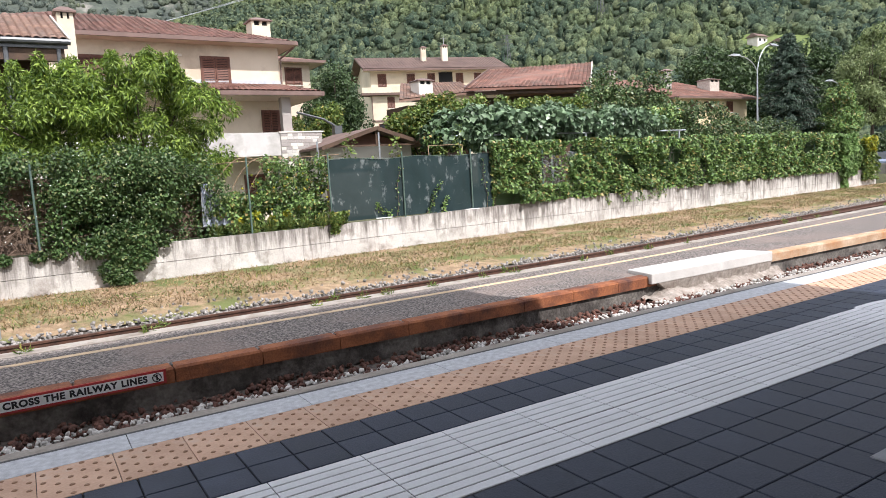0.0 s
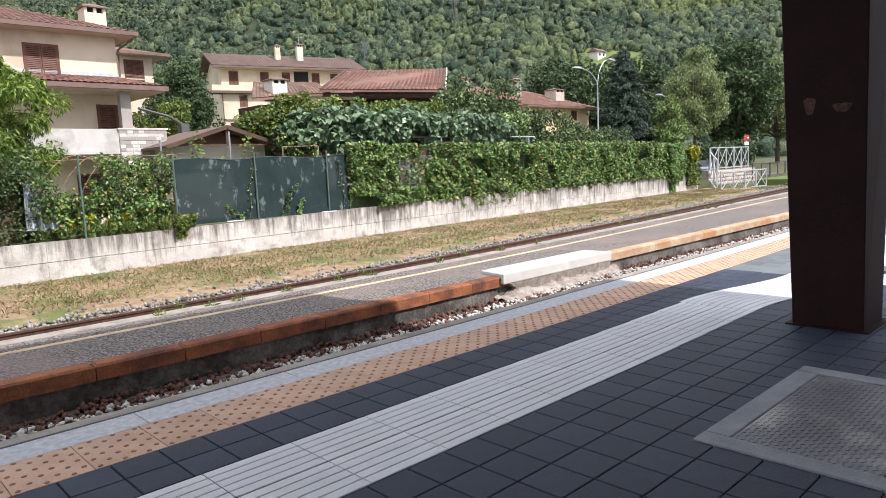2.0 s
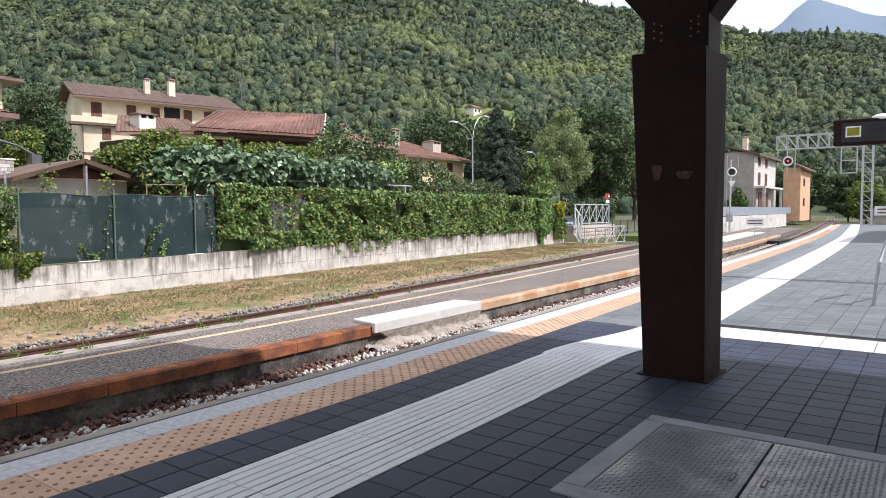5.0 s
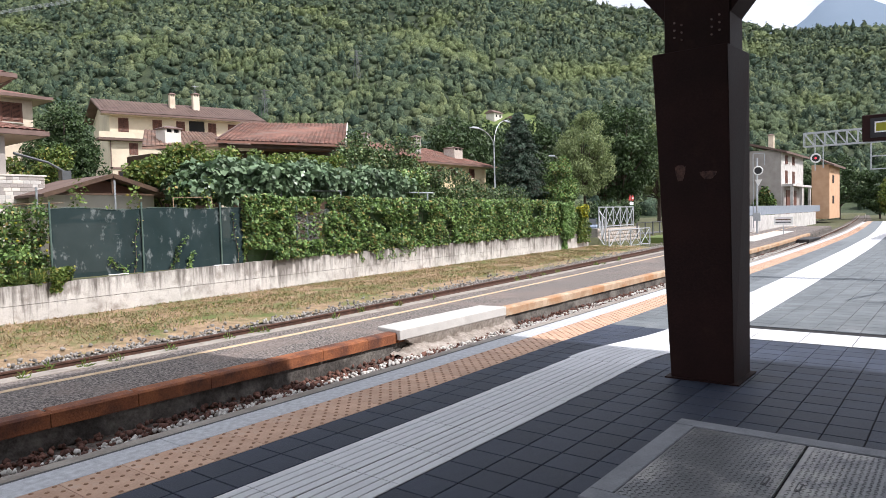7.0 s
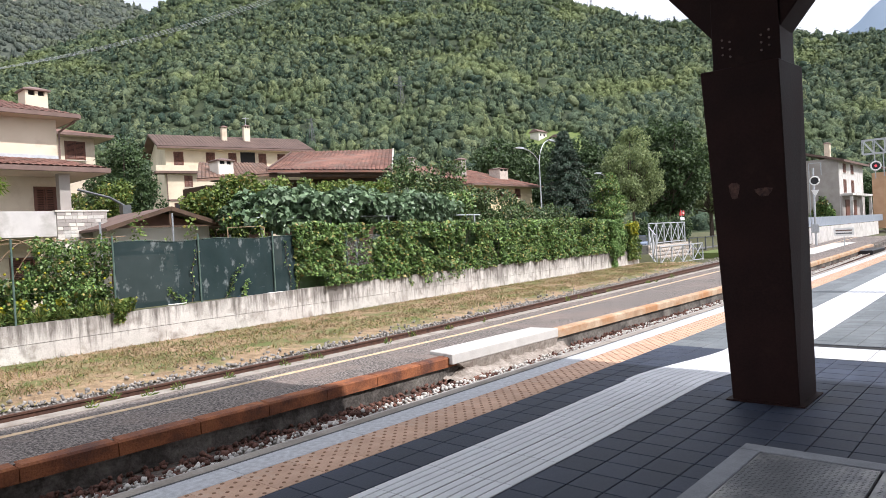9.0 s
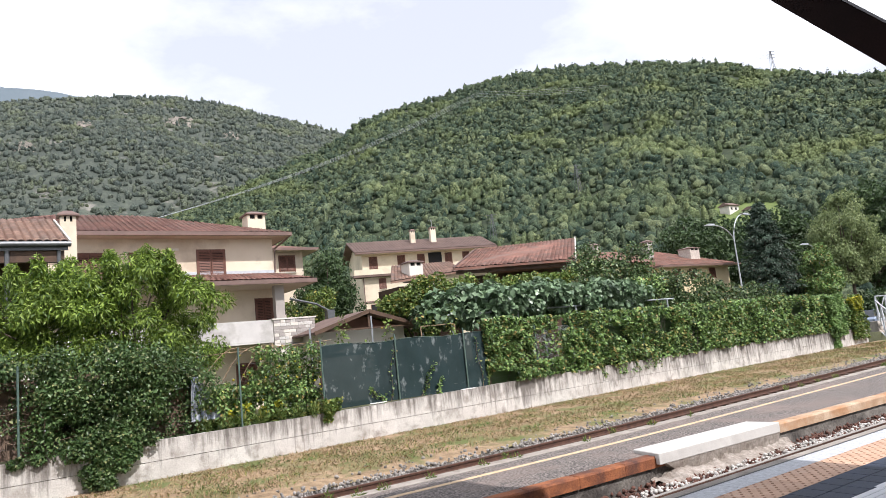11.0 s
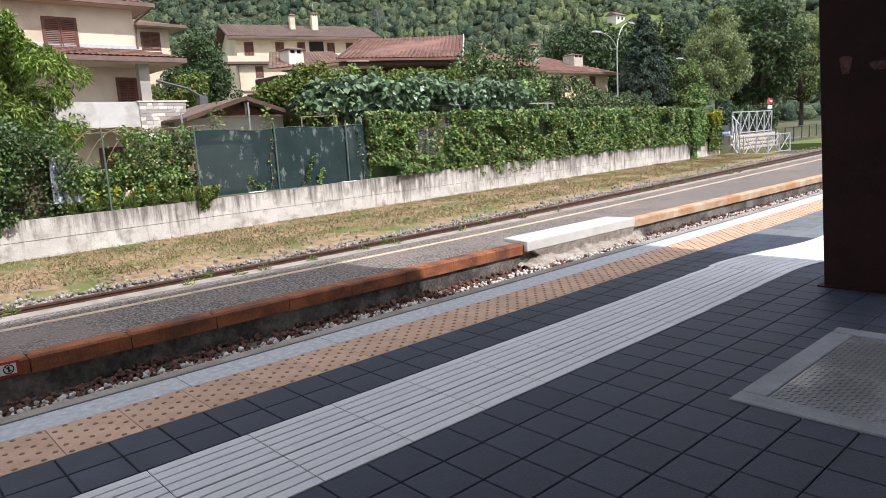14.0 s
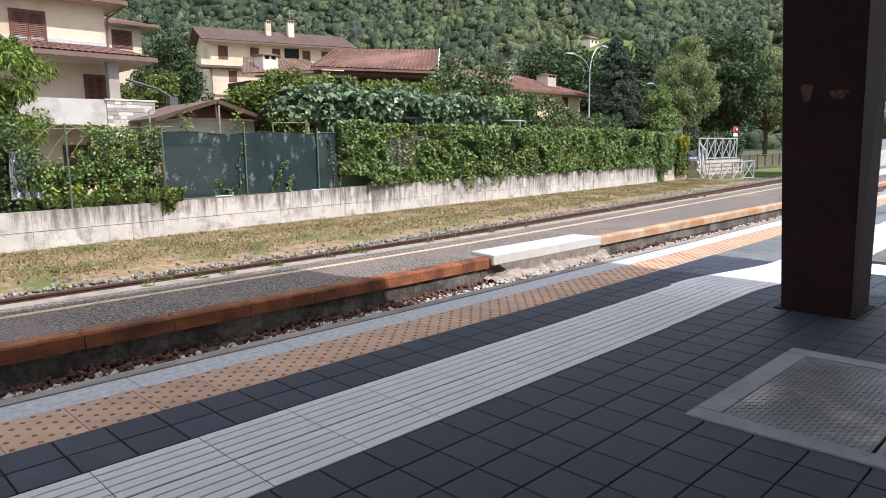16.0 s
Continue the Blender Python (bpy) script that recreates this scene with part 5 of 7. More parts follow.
def vine_mass():
    """Big-leaved vine over a pergola, higher than the hedge."""
    t = thing("kiwi_vine", "broad dark large-leaved vine over a garden pergola", "shrub")
    rng = np.random.default_rng(24)
    s = Shape()
    for x in (15.5, 19, 22.5, 26, 29):
        s.tube([(x, 23.4, -0.1), (x, 23.4, 3.0)], 0.05, 6)
        s.tube([(x, 25.8, -0.1), (x, 25.8, 3.0)], 0.05, 6)
    s.tube([(15, 23.4, 3.0), (29.5, 23.4, 3.0)], 0.04, 6)
    part("pergola_frame", s, GALV, t)
    dark, light = [], []
    for i in range(150):
        x = rng.uniform(14.8, 29.5)
        top = 4.15 - 1.0 * max(0, (16.5 - x) / 2) + 0.4 * noise.noise((x * 0.5, 1, 1))
        z = rng.uniform(2.7, top)
        (dark if 14.9 < x < 27.5 and z < 4.3 else light).append(((x, 23.6 + rng.uniform(-0.6, 2.0), z), (0.55, 0.5, 0.4)))
    top_growth = []
    for i in range(95):
        x = rng.uniform(14.0, 25)
        top_growth.append(((x, 25.6 + rng.uniform(0, 1.4), 4.45 + rng.uniform(-0.45, 0.4) - 0.8 * max(0, (16.0 - x) / 2)), (0.45, 0.4, 0.3)))
    v, f = crown(rng, dark, 70, 0.31, 0.27, 0.6, 0.4, 0.6)
    soup("foliage", v, f, FIG_LEAF, t)
    v, f = crown(rng, light, 110, 0.17, 0.13, 0.4, 0.7, 0.4)
    soup("foliage", v, f, HEDGE_LEAF, t)
    v, f = crown(rng, top_growth, 95, 0.17, 0.13, 0.4, 0.7, 0.4)
    soup("upper_growth", v, f, LIGHT_LEAF, t, "yellow-green climbing shoots above the vine")
    # Dark leaves packed inside stand for the deep shade within the vine.
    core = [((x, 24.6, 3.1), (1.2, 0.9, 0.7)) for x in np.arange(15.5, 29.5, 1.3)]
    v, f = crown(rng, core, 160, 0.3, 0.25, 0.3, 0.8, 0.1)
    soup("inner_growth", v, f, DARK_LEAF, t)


vine_mass()


def leafy_tree(name, label, base, clump_list, per, length, width, mat, droop, seed, trunk_r=0.15, trunk_h=2.0, category="tree"):
    t = thing(name, label, category)
    rng = np.random.default_rng(seed)
    x, y, z = base
    part("trunk", Shape().tube([(x, y, z), (x + 0.05, y, z + trunk_h * 0.6), (x, y, z + trunk_h)], trunk_r, 8, r1=trunk_r * 0.6), BARK, t)
    part("limb", limbs(rng, (x, y, z + trunk_h * 0.8), [c[0] for c in clump_list[::6]], trunk_r * 0.45), BARK, t)
    v, f = crown(rng, clump_list, per, length, width, droop)
    soup("crown", v, f, mat, t)
    return t


def ball_clumps(seed, centre, radii, n, size, shape=lambda u: 1.0):
    rng = np.random.default_rng(seed)
    out = []
    for i in range(n):
        d = rng.normal(0, 1, 3)
        d /= np.linalg.norm(d)
        r = rng.uniform(0.15, 1) ** 0.5
        k = shape((d[2] * r + 1) / 2)
        out.append((tuple(np.array(centre) + d * r * np.array(radii) * np.array([k, k, 1])), (size, size, size * 0.8)))
    return out


leafy_tree("garden_tree", "bushy mid-green garden tree above the vine", (27.5, 27, -0.1), ball_clumps(31, (28.6, 26.5, 3.9), (4.4, 1.6, 2.7), 130, 0.6), 120, 0.17, 0.13, MID_LEAF, 0.3, 31)
leafy_tree("garden_tree", "rounded green shrub behind the hedge", (32.5, 27, -0.1), ball_clumps(32, (34.0, 26.5, 2.6), (4.0, 1.6, 2.1), 90, 0.6), 110, 0.17, 0.13, MID_LEAF, 0.3, 32)
leafy_tree("garden_tree", "low mixed shrub behind the hedge", (39.5, 27, -0.1), ball_clumps(33, (40, 27, 2.2), (5.0, 1.8, 1.8), 70, 0.6), 110, 0.17, 0.12, MID_LEAF, 0.3, 33)
leafy_tree("laurel", "tall dark green laurel between the houses", (17.2, 40, -0.1), ball_clumps(34, (17.2, 40, 4.4), (2.4, 2.0, 4.4), 130, 0.8, lambda u: 1.1 - 0.5 * u), 120, 0.2, 0.13, DARK_LEAF, 0.2, 34, 0.2, 3)
leafy_tree("garden_shrub", "yellow-green shrub beside the cream house", (15.6, 37, -0.1), ball_clumps(35, (15.2, 37, 3.2), (2.2, 1.2, 2.6), 60, 0.5), 110, 0.18, 0.13, LIGHT_LEAF, 0.2, 35)
leafy_tree("garden_shrub", "light green shrub behind the shade net", (16.0, 27, -0.1), ball_clumps(36, (16.0, 27.5, 3.2), (1.5, 0.9, 1.3), 26, 0.45), 90, 0.2, 0.16, LIGHT_LEAF, 0.3, 36)
leafy_tree("birch", "slender birch with hanging grey-green twigs", (70, 34, -0.3), ball_clumps(37, (70, 34, 8.2), (4.2, 3.5, 4.8), 150, 0.8, lambda u: 1.15 - 0.55 * u), 120, 0.28, 0.13, BIRCH_LEAF, 1.1, 37, 0.2, 6)
leafy_tree("round_tree", "small round tree with brownish green leaves", (61.5, 32.5, -0.3), ball_clumps(38, (61.5, 32.5, 4.2), (2.1, 2.0, 3.3), 80, 0.6, lambda u: 1.15 - 0.6 * u), 120, 0.22, 0.14, HEDGE_LEAF, 0.2, 38)
for k, (bx, by, r, h) in enumerate(((84, 36, 6.0, 15), (93, 42, 7, 17), (78, 47, 6, 14), (104, 38, 6.5, 15), (66, 48, 6, 13))):
    leafy_tree("broadleaf_tree", "large dark broadleaf tree by the road", (bx, by, -0.3), ball_clumps(40 + k, (bx, by, h * 0.62), (r, r * 0.9, h * 0.40), 150, 1.1), 110, 0.42, 0.26, DARK_LEAF if k != 3 else BIRCH_LEAF, 0.4, 40 + k, 0.35, 5)
for k, (bx, by, r, h, m) in enumerate(((140, 9.5, 2.6, 6.5, LIGHT_LEAF), (150, 24, 5, 11, DARK_LEAF), (160, 14, 4.5, 10, DARK_LEAF), (155, 2, 5, 11, HEDGE_LEAF), (150, -9, 6, 12, DARK_LEAF), (168, 22, 6, 13, DARK_LEAF), (98, 1.2, 2.2, 5.0, LIGHT_LEAF))):
    leafy_tree("trackside_tree", "leafy green tree where the line curves away", (bx, by, -1.0), ball_clumps(140 + k, (bx, by, h * 0.5), (r, r, h * 0.48), 90, 1.0), 90, 0.5, 0.34, m, 0.3, 140 + k, 0.2, 3)
leafy_tree("clipped_hedge", "dark clipped hedge along the road", (80, 33, -0.3), [((70 + i * 0.45, 33 + 0.5 * math.sin(i), 1.2 + 1.1 * ((i * 7) % 5) / 5), (1.0, 1.0, 1.1)) for i in range(26)], 160, 0.3, 0.2, DARK_LEAF, 0.1, 50, 0.1, 1, "hedge")


def cedar(bx, by, h, r, seed):
    t = thing("cedar", "tall dark blue-green cedar with drooping tiers", "tree")
    rng = np.random.default_rng(seed)
    part("trunk", Shape().tube([(bx, by, -0.3), (bx, by, h)], 0.22, 8, r1=0.03), BARK, t)
    pts, out, s = [], [], Shape()
    for i in range(64):
        z = 1.0 + (h - 1.2) * i / 63
        reach = r * (1 - (z / h)) ** 0.75 * rng.uniform(0.7, 1.1) + 0.15
        for a in rng.uniform(0, 6.28, 7):
            d = np.array([math.cos(a), math.sin(a), -0.22])
            tip = np.array([bx, by, z]) + d * reach
            s.tube([(bx, by, z), tuple(tip)], 0.03, 4, r1=0.01)
            n = 60
            u = rng.uniform(0.15, 1, n)[:, None]
            p = np.array([bx, by, z]) + d * reach * u + rng.normal(0, 0.16, (n, 3)) * np.array([1, 1, 0.6])
            pts.append(p)
            out.append(np.tile(d, (n, 1)))
    part("branch", s, BARK, t)
    v, f = leaves(rng, np.concatenate(pts), np.concatenate(out), 0.3, 0.10, 0.5, 0.5)
    soup("needles", v, f, CONIFER_LEAF, t)


cedar(59.5, 36, 12.0, 4.6, 61)
cedar(66.5, 40, 10.5, 4.0, 62)


# ---------------------------------------------------------------- woods on the hills
def forest_material(name, dark, mid, light, fine=0.9):
    m = bpy.data.materials.new(name)
    m.use_nodes = True
    n, l = m.node_tree.nodes, m.node_tree.links
    b = n["Principled BSDF"]
    b.inputs["Roughness"].default_value, b.inputs["Specular IOR Level"].default_value = 0.8, 0.15
    geo, tc = n.new("ShaderNodeNewGeometry"), n.new("ShaderNodeTexCoord")
    ramp = n.new("ShaderNodeValToRGB")
    e = ramp.color_ramp.elements
    e[0].color, e[1].color = (*dark, 1), (*light, 1)
    x = e.new(0.6)
    x.color = (*mid, 1)
    l.new(geo.outputs["Random Per Island"], ramp.inputs["Fac"])
    small = n.new("ShaderNodeTexNoise")
    small.inputs["Scale"].default_value, small.inputs["Detail"].default_value = fine, 5.0
    small.inputs["Roughness"].default_value = 0.7
    l.new(tc.outputs["Object"], small.inputs["Vector"])
    r = n.new("ShaderNodeMapRange")
    r.inputs["From Min"].default_value, r.inputs["From Max"].default_value = 0.32, 0.68
    r.inputs["To Min"].default_value, r.inputs["To Max"].default_value = 0.4, 1.6
    l.new(small.outputs["Fac"], r.inputs["Value"])
    hsv = n.new("ShaderNodeHueSaturation")
    l.new(r.outputs["Result"], hsv.inputs["Value"])
    patch = n.new("ShaderNodeTexNoise")
    patch.inputs["Scale"].default_value, patch.inputs["Detail"].default_value = 0.02, 4.0
    l.new(tc.outputs["Object"], patch.inputs["Vector"])
    where = n.new("ShaderNodeMapRange")
    where.inputs["From Min"].default_value, where.inputs["From Max"].default_value = 0.5, 0.68
    where.inputs["To Max"].default_value = 0.45
    l.new(patch.outputs["Fac"], where.inputs["Value"])
    tint = n.new("ShaderNodeMixRGB")
    tint.inputs["Color2"].default_value = (*[min(1, c * 1.35 + 0.01) for c in light[:2]], light[2] * 0.9, 1)
    l.new(where.outputs["Result"], tint.inputs["Fac"])
    l.new(ramp.outputs["Color"], tint.inputs["Color1"])
    l.new(tint.outputs["Color"], hsv.inputs["Color"])
    l.new(hsv.outputs["Color"], b.inputs["Base Color"])
    tuft, bp = n.new("ShaderNodeTexNoise"), n.new("ShaderNodeBump")
    tuft.inputs["Scale"].default_value, tuft.inputs["Detail"].default_value, tuft.inputs["Roughness"].default_value = fine * 1.7, 4.0, 0.7
    bp.inputs["Strength"].default_value, bp.inputs["Distance"].default_value = 1.0, 0.9 / fine
    l.new(tc.outputs["Object"], tuft.inputs["Vector"])
    l.new(tuft.outputs["Fac"], bp.inputs["Height"])
    l.new(bp.outputs["Normal"], b.inputs["Normal"])
    return m


# Blue in these greens is distance haze; the far woods carry more of it.
WOODS = forest_material("wooded_slope", (0.036, 0.062, 0.044), (0.082, 0.115, 0.070), (0.155, 0.185, 0.098), 1.1)
WOODS_HAZE = forest_material("haze_wooded_slope", (0.066, 0.084, 0.074), (0.092, 0.112, 0.092), (0.125, 0.142, 0.112), 0.6)


def slope_reach(a, elevation):
    """How far off the wooded hill rises to the given angle."""
    for r in range(200, 760):
        x, y = r * math.sin(radians(a)), r * math.cos(radians(a))
        if hill_height(x, y) > 1.64 + r * math.tan(radians(elevation)):
            return r
    return 745


CLEARING = (58.0, slope_reach(58.0, 7.58))


def woods(name, fun, a0, a1, r0, r1, count, size, per, leaf, mat, seed, label, level=2):
    """Many crowns, each a ragged mass of leaf tufts."""
    rng = np.random.default_rng(seed)
    a = np.radians(rng.uniform(a0, a1, count))
    r = np.sqrt(rng.uniform(r0 ** 2, r1 ** 2, count))
    x, y = r * np.sin(a), r * np.cos(a)
    z = np.array([fun(p, q) for p, q in zip(x, y)])
    open_ground = (np.abs(np.degrees(a) - CLEARING[0]) < 2.4) & (r > CLEARING[1] - 34) & (r < CLEARING[1] + 12)
    keep = (z > 0.5) & ~open_ground
    x, y, z = x[keep], y[keep], z[keep]
    n = len(x)
    s = size * rng.uniform(0.55, 1.3, n)
    slim = rng.uniform(0, 1, n) < 0.2
    rad = np.stack([np.where(slim, s * 0.5, s), np.where(slim, s * 0.5, s), np.where(slim, s * 1.6, s * 1.05)], 1)
    d = rng.normal(0, 1, (n, per, 3))
    d[:, :, 2] = np.abs(d[:, :, 2]) * 0.9 - 0.15
    d /= np.linalg.norm(d, axis=2)[:, :, None]
    heart = np.stack([x, y, z + rad[:, 2] * 0.3], 1)
    bv, bf = blobs(rng, heart, rad * 0.85, level, 0.24)
    p = heart[:, None, :] + d * rad[:, None, :] * rng.uniform(0.82, 1.12, (n, per, 1))
    p, d = p.reshape(-1, 3), d.reshape(-1, 3) + rng.normal(0, 0.18, (n * per, 3))
    d /= np.linalg.norm(d, axis=1)[:, None]
    t = np.cross(d, rng.normal(0, 1, d.shape))
    t /= np.linalg.norm(t, axis=1)[:, None]
    b = np.cross(d, t)
    w = leaf * np.clip(np.hypot(p[:, 0], p[:, 1]) / 430, 0.5, 1.3)[:, None] * rng.uniform(0.6, 1.3, (len(p), 1))
    q = np.stack([p - t * w * 0.6, p - b * w * 0.5 - d * w * 0.15, p + t * w * 0.6, p + b * w * 0.5 - d * w * 0.15], 1).reshape(-1, 3)
    i = np.arange(len(p))[:, None] * 4
    f = np.stack([i + np.array([[0, 1, 2]]), i + np.array([[0, 2, 3]])], 1).reshape(-1, 3)
    q, f = np.concatenate([q, bv]), np.concatenate([f, bf + len(q)])
    return tagged(soup(name, q, f, mat, smooth=True), label, "woods", kind="stuff")


woods("woods", hill_height, -2, 92, 190, 450, 8200, 2.9, 22, 1.1, WOODS, 71, "dense mixed green woods on the lower hillside")
woods("woods", hill_height, -2, 92, 445, 800, 11500, 3.7, 20, 1.5, WOODS, 73, "dense mixed green woods up to the crest", 1)
woods("woods", left_hill_height, -8, 32, 640, 1340, 9600, 4.5, 5, 1.5, WOODS_HAZE, 72, "hazy green woods on the higher hillside", 1)


def outcrop(a, r, w, h, seed, fun, deep=3.6):
    rng = np.random.default_rng(seed)
    s = Shape()
    n = 12
    for i in range(n):
        for k in range(n):
            aa = radians(a + w * (i / (n - 1) - 0.5))
            rr = r + deep * k
            x, y = rr * math.sin(aa), rr * math.cos(aa)
            edge = min(i, n - 1 - i, k, n - 1 - k) / 4
            s.v.append((x, y, fun(x, y) - 2 + h * min(1, edge) + rng.normal(0, 2.0)))
    s.f = [(i * n + k, i * n + k + 1, (i + 1) * n + k + 1, (i + 1) * n + k) for i in range(n - 1) for k in range(n - 1) if noise.noise((i * 0.45, k * 0.35, seed)) > -0.12]
    s.m = [0] * len(s.f)
    tagged(part("rock_outcrop", s, ROCK, kind="structure"), "bare pale rock face among the trees", "rock")


for a, r, w, h, seed, deep in ((14.6, 800, 3.0, 17, 81, 3.6), (12.2, 770, 2.0, 10, 86, 3.0), (7.4, 770, 4.2, 13, 82, 3.8), (4.4, 760, 2.6, 11, 83, 3.0), (1.2, 770, 3.4, 12, 84, 3.4), (9.8, 790, 1.6, 11, 85, 2.6), (12.5, 1130, 2.6, 9, 87, 5.0), (5.5, 1090, 2.0, 7, 88, 4.0), (16.5, 1100, 1.4, 7, 89, 4.0), (1.5, 1010, 1.6, 7, 90, 4.0)):
    outcrop(a, r, w, h, seed, left_hill_height, deep)


def far_mountain(name, a0, a1, r, knots, mat, label):
    s = Shape()
    n = 60
    for i in range(n):
        deg = a0 + (a1 - a0) * i / (n - 1)
        a = radians(deg)
        top = r * math.tan(radians(ridge(deg, knots))) + r * 0.004 * noise.noise((deg * 1.5, 1, 1))
        for k, (rr, z) in enumerate(((r, 0), (r * 1.02, top * 0.5 + r * 0.006 * noise.noise((deg * 2, 5, 2))), (r * 1.05, top))):
            s.v.append((rr * math.sin(a), rr * math.cos(a), z))
    s.f = [(i * 3 + k, i * 3 + k + 1, (i + 1) * 3 + k + 1, (i + 1) * 3 + k) for i in range(n - 1) for k in range(2)]
    s.m = [0] * len(s.f)
    tagged(part(name, s, mat, kind="structure", smooth=True), label, "mountain")


# Distance haze is mixed into both mountain colours.
HAZE_BLUE_MOUNTAIN = material("haze_blue_far_mountain", (0.27, 0.36, 0.48), (0.35, 0.44, 0.56), 0.003, 0.95, bump=0)
HAZE_GREY_MOUNTAIN = material("haze_grey_far_mountain", (0.13, 0.17, 0.20), (0.19, 0.23, 0.26), 0.004, 0.95, bump=0)
far_mountain("far_mountain", 60, 110, 3600, [(60, 17.2), (65, 16.9), (70, 15.9), (76, 13.9), (79.3, 13.5), (80.6, 14.6), (82.0, 15.7), (83.2, 15.5), (85.5, 14.3), (88, 13.4), (110, 12)], HAZE_BLUE_MOUNTAIN, "hazy blue mountain far down the valley")
far_mountain("far_ridge", -40, 14, 2300, [(-40, 20), (-6, 23.0), (-1.84, 22.7), (0.3, 22.4), (3.7, 22.4), (5.7, 22.1), (8.1, 21.4), (14, 17)], HAZE_GREY_MOUNTAIN, "dark hazy ridge behind the hills")
far_mountain("far_peak", 40, 50, 3000, [(40, 10), (45.9, 21.0), (47.3, 22.5), (48.6, 21.0), (52, 12)], HAZE_GREY_MOUNTAIN, "rocky peak beyond the hill in a haze-pale grey")


# ---------------------------------------------------------------- small house, pergola and garden things
def gazebo():
    t = thing("garden_shed", "small timber garden shed with brown gable roof", "shed")
    y = 26.0
    part("wall", Shape().box(10.9, y + 0.6, -0.1, 15.0, y + 4, 2.88), STUCCO_WHITE, t)
    part("gable", Shape().hexa([(11.1, y + 0.5, 2.885), (14.7, y + 0.5, 2.885), (12.9, y + 0.5, 3.45)], [(11.1, y + 0.58, 2.885), (14.7, y + 0.58, 2.885), (12.9, y + 0.58, 3.45)]), SHUTTER, t)
    part("door", Shape().box(13.5, y + 0.42, 0.0, 14.4, y + 0.59, 2.2), SHUTTER, t)
    for sx in (1, -1):
        x1 = 12.9 + sx * 2.5
        r = Shape()
        slab_between(r, (12.9, y - 0.3, 3.62), (x1, y - 0.3, 2.85), (x1, y + 4.4, 2.85), (12.9, y + 4.4, 3.62), 0.09)
        panel = part("roof", r, ROOF_BROWN, t)
        part("barge_board", Shape().beam((12.9, y - 0.33, 3.56), (x1, y - 0.33, 2.79), 0.05, 0.16), TIMBER, panel)
        part("post", Shape().box(x1 - 0.25 * sx - 0.06, y - 0.2, -0.1, x1 - 0.25 * sx + 0.06, y - 0.08, 2.5), TIMBER, t)
    part("king_post", Shape().box(12.86, y - 0.24, 2.9, 12.94, y - 0.16, 3.5), TIMBER, t)
    part("tie_beam", Shape().box(10.6, y - 0.25, 2.82, 15.2, y - 0.17, 2.89), TIMBER, t)
    return t


gazebo()


tunnel = thing("garden_arch", "bent pale brown arches for climbing vegetables", "arch")
for i, x in enumerate((5.7, 6.4, 7.1)):
    pts = [(x - 1.4 + 2.8 * k / 14, 20.1 + 0.5 * i, 0.1 + 2.25 * math.sin(math.pi * k / 14) ** 0.6) for k in range(15)]
    part("hoop", Shape().tube(pts, 0.014, 5), TIMBER_LIGHT, tunnel)
part("cross_bar", Shape().tube([(4.6, 20.3, 2.2), (8.9, 20.6, 2.35)], 0.013, 5), TIMBER_LIGHT, tunnel)
frame_pole = thing("trellis", "grey metal trellis poles behind the net", "trellis")
part("pole", Shape().tube([(7.95, 20.0, 0), (7.95, 20.0, 2.75)], 0.03, 6), GALV, frame_pole)
part("pole", Shape().tube([(10.9, 21.6, 0), (10.9, 21.6, 3.1)], 0.03, 6), GALV, frame_pole)
part("bar", Shape().tube([(13.0, 21.77, 2.58), (14.6, 21.9, 2.6)], 0.016, 6), TIMBER_LIGHT, frame_pole)
part("pole", Shape().tube([(13.0, 21.77, 0), (13.0, 21.77, 2.58)], 0.02, 6), TIMBER_LIGHT, frame_pole)
part("pole", Shape().tube([(14.6, 21.9, 0), (14.6, 21.9, 2.6)], 0.022, 6), TIMBER_LIGHT, frame_pole)

bend_lamp = thing("street_lamp", "short grey lamp post with a bent arm", "lamp")
part("pole", Shape().tube([(14.3, 33, -0.1), (14.3, 33, 4.2)], 0.09, 8), GUTTER_GREY, bend_lamp)
part("arm", Shape().tube([(14.3, 33, 4.2), (13.6, 33, 4.6), (12.2, 33, 4.95)], 0.06, 6), GUTTER_GREY, bend_lamp)
part("head", Shape().box(14.1, 32.8, 3.4, 14.5, 33.2, 4.25), GUTTER_GREY, bend_lamp)

rng = np.random.default_rng(90)
bed = thing("vegetable_bed", "tangled tomato vines and squash leaves by the fence", "plants")
clumps = []
for i in range(170):
    x = rng.uniform(4.4, 7.95)
    tall = 2.1 if x > 6.1 else 1.1
    clumps.append(((x, wall_y(x) + 0.3 + rng.uniform(0, 1.3), 0.1 + tall * rng.uniform(0, 1) ** 1.3), (0.26, 0.25, 0.25)))
v, f = crown(rng, clumps, 85, 0.11, 0.075, 0.4, 0.8, 0.2)
soup("foliage", v, f, HEDGE_LEAF, bed)
v, f = crown(rng, [((5.1 + 0.23 * i, wall_y(5) + 0.3, 0.55 + 0.3 * ((i * 3) % 4) / 4), (0.13, 0.1, 0.13)) for i in range(0, 8, 2)], 16, 0.13, 0.11, 0.5, 0.8, 0.1)
soup("yellow_leaf", v, f, YELLOW_LEAF, bed, "yellowing squash leaves")
v, f = crown(rng, [((4.4 + 0.17 * i, wall_y(5) + 0.25 + 0.2 * (i % 3), 0.35), (0.2, 0.15, 0.22)) for i in range(22)], 110, 0.2, 0.02, -0.8, 0.4, 0.1)
soup("grass_tuft", v, f, LIGHT_LEAF, bed)
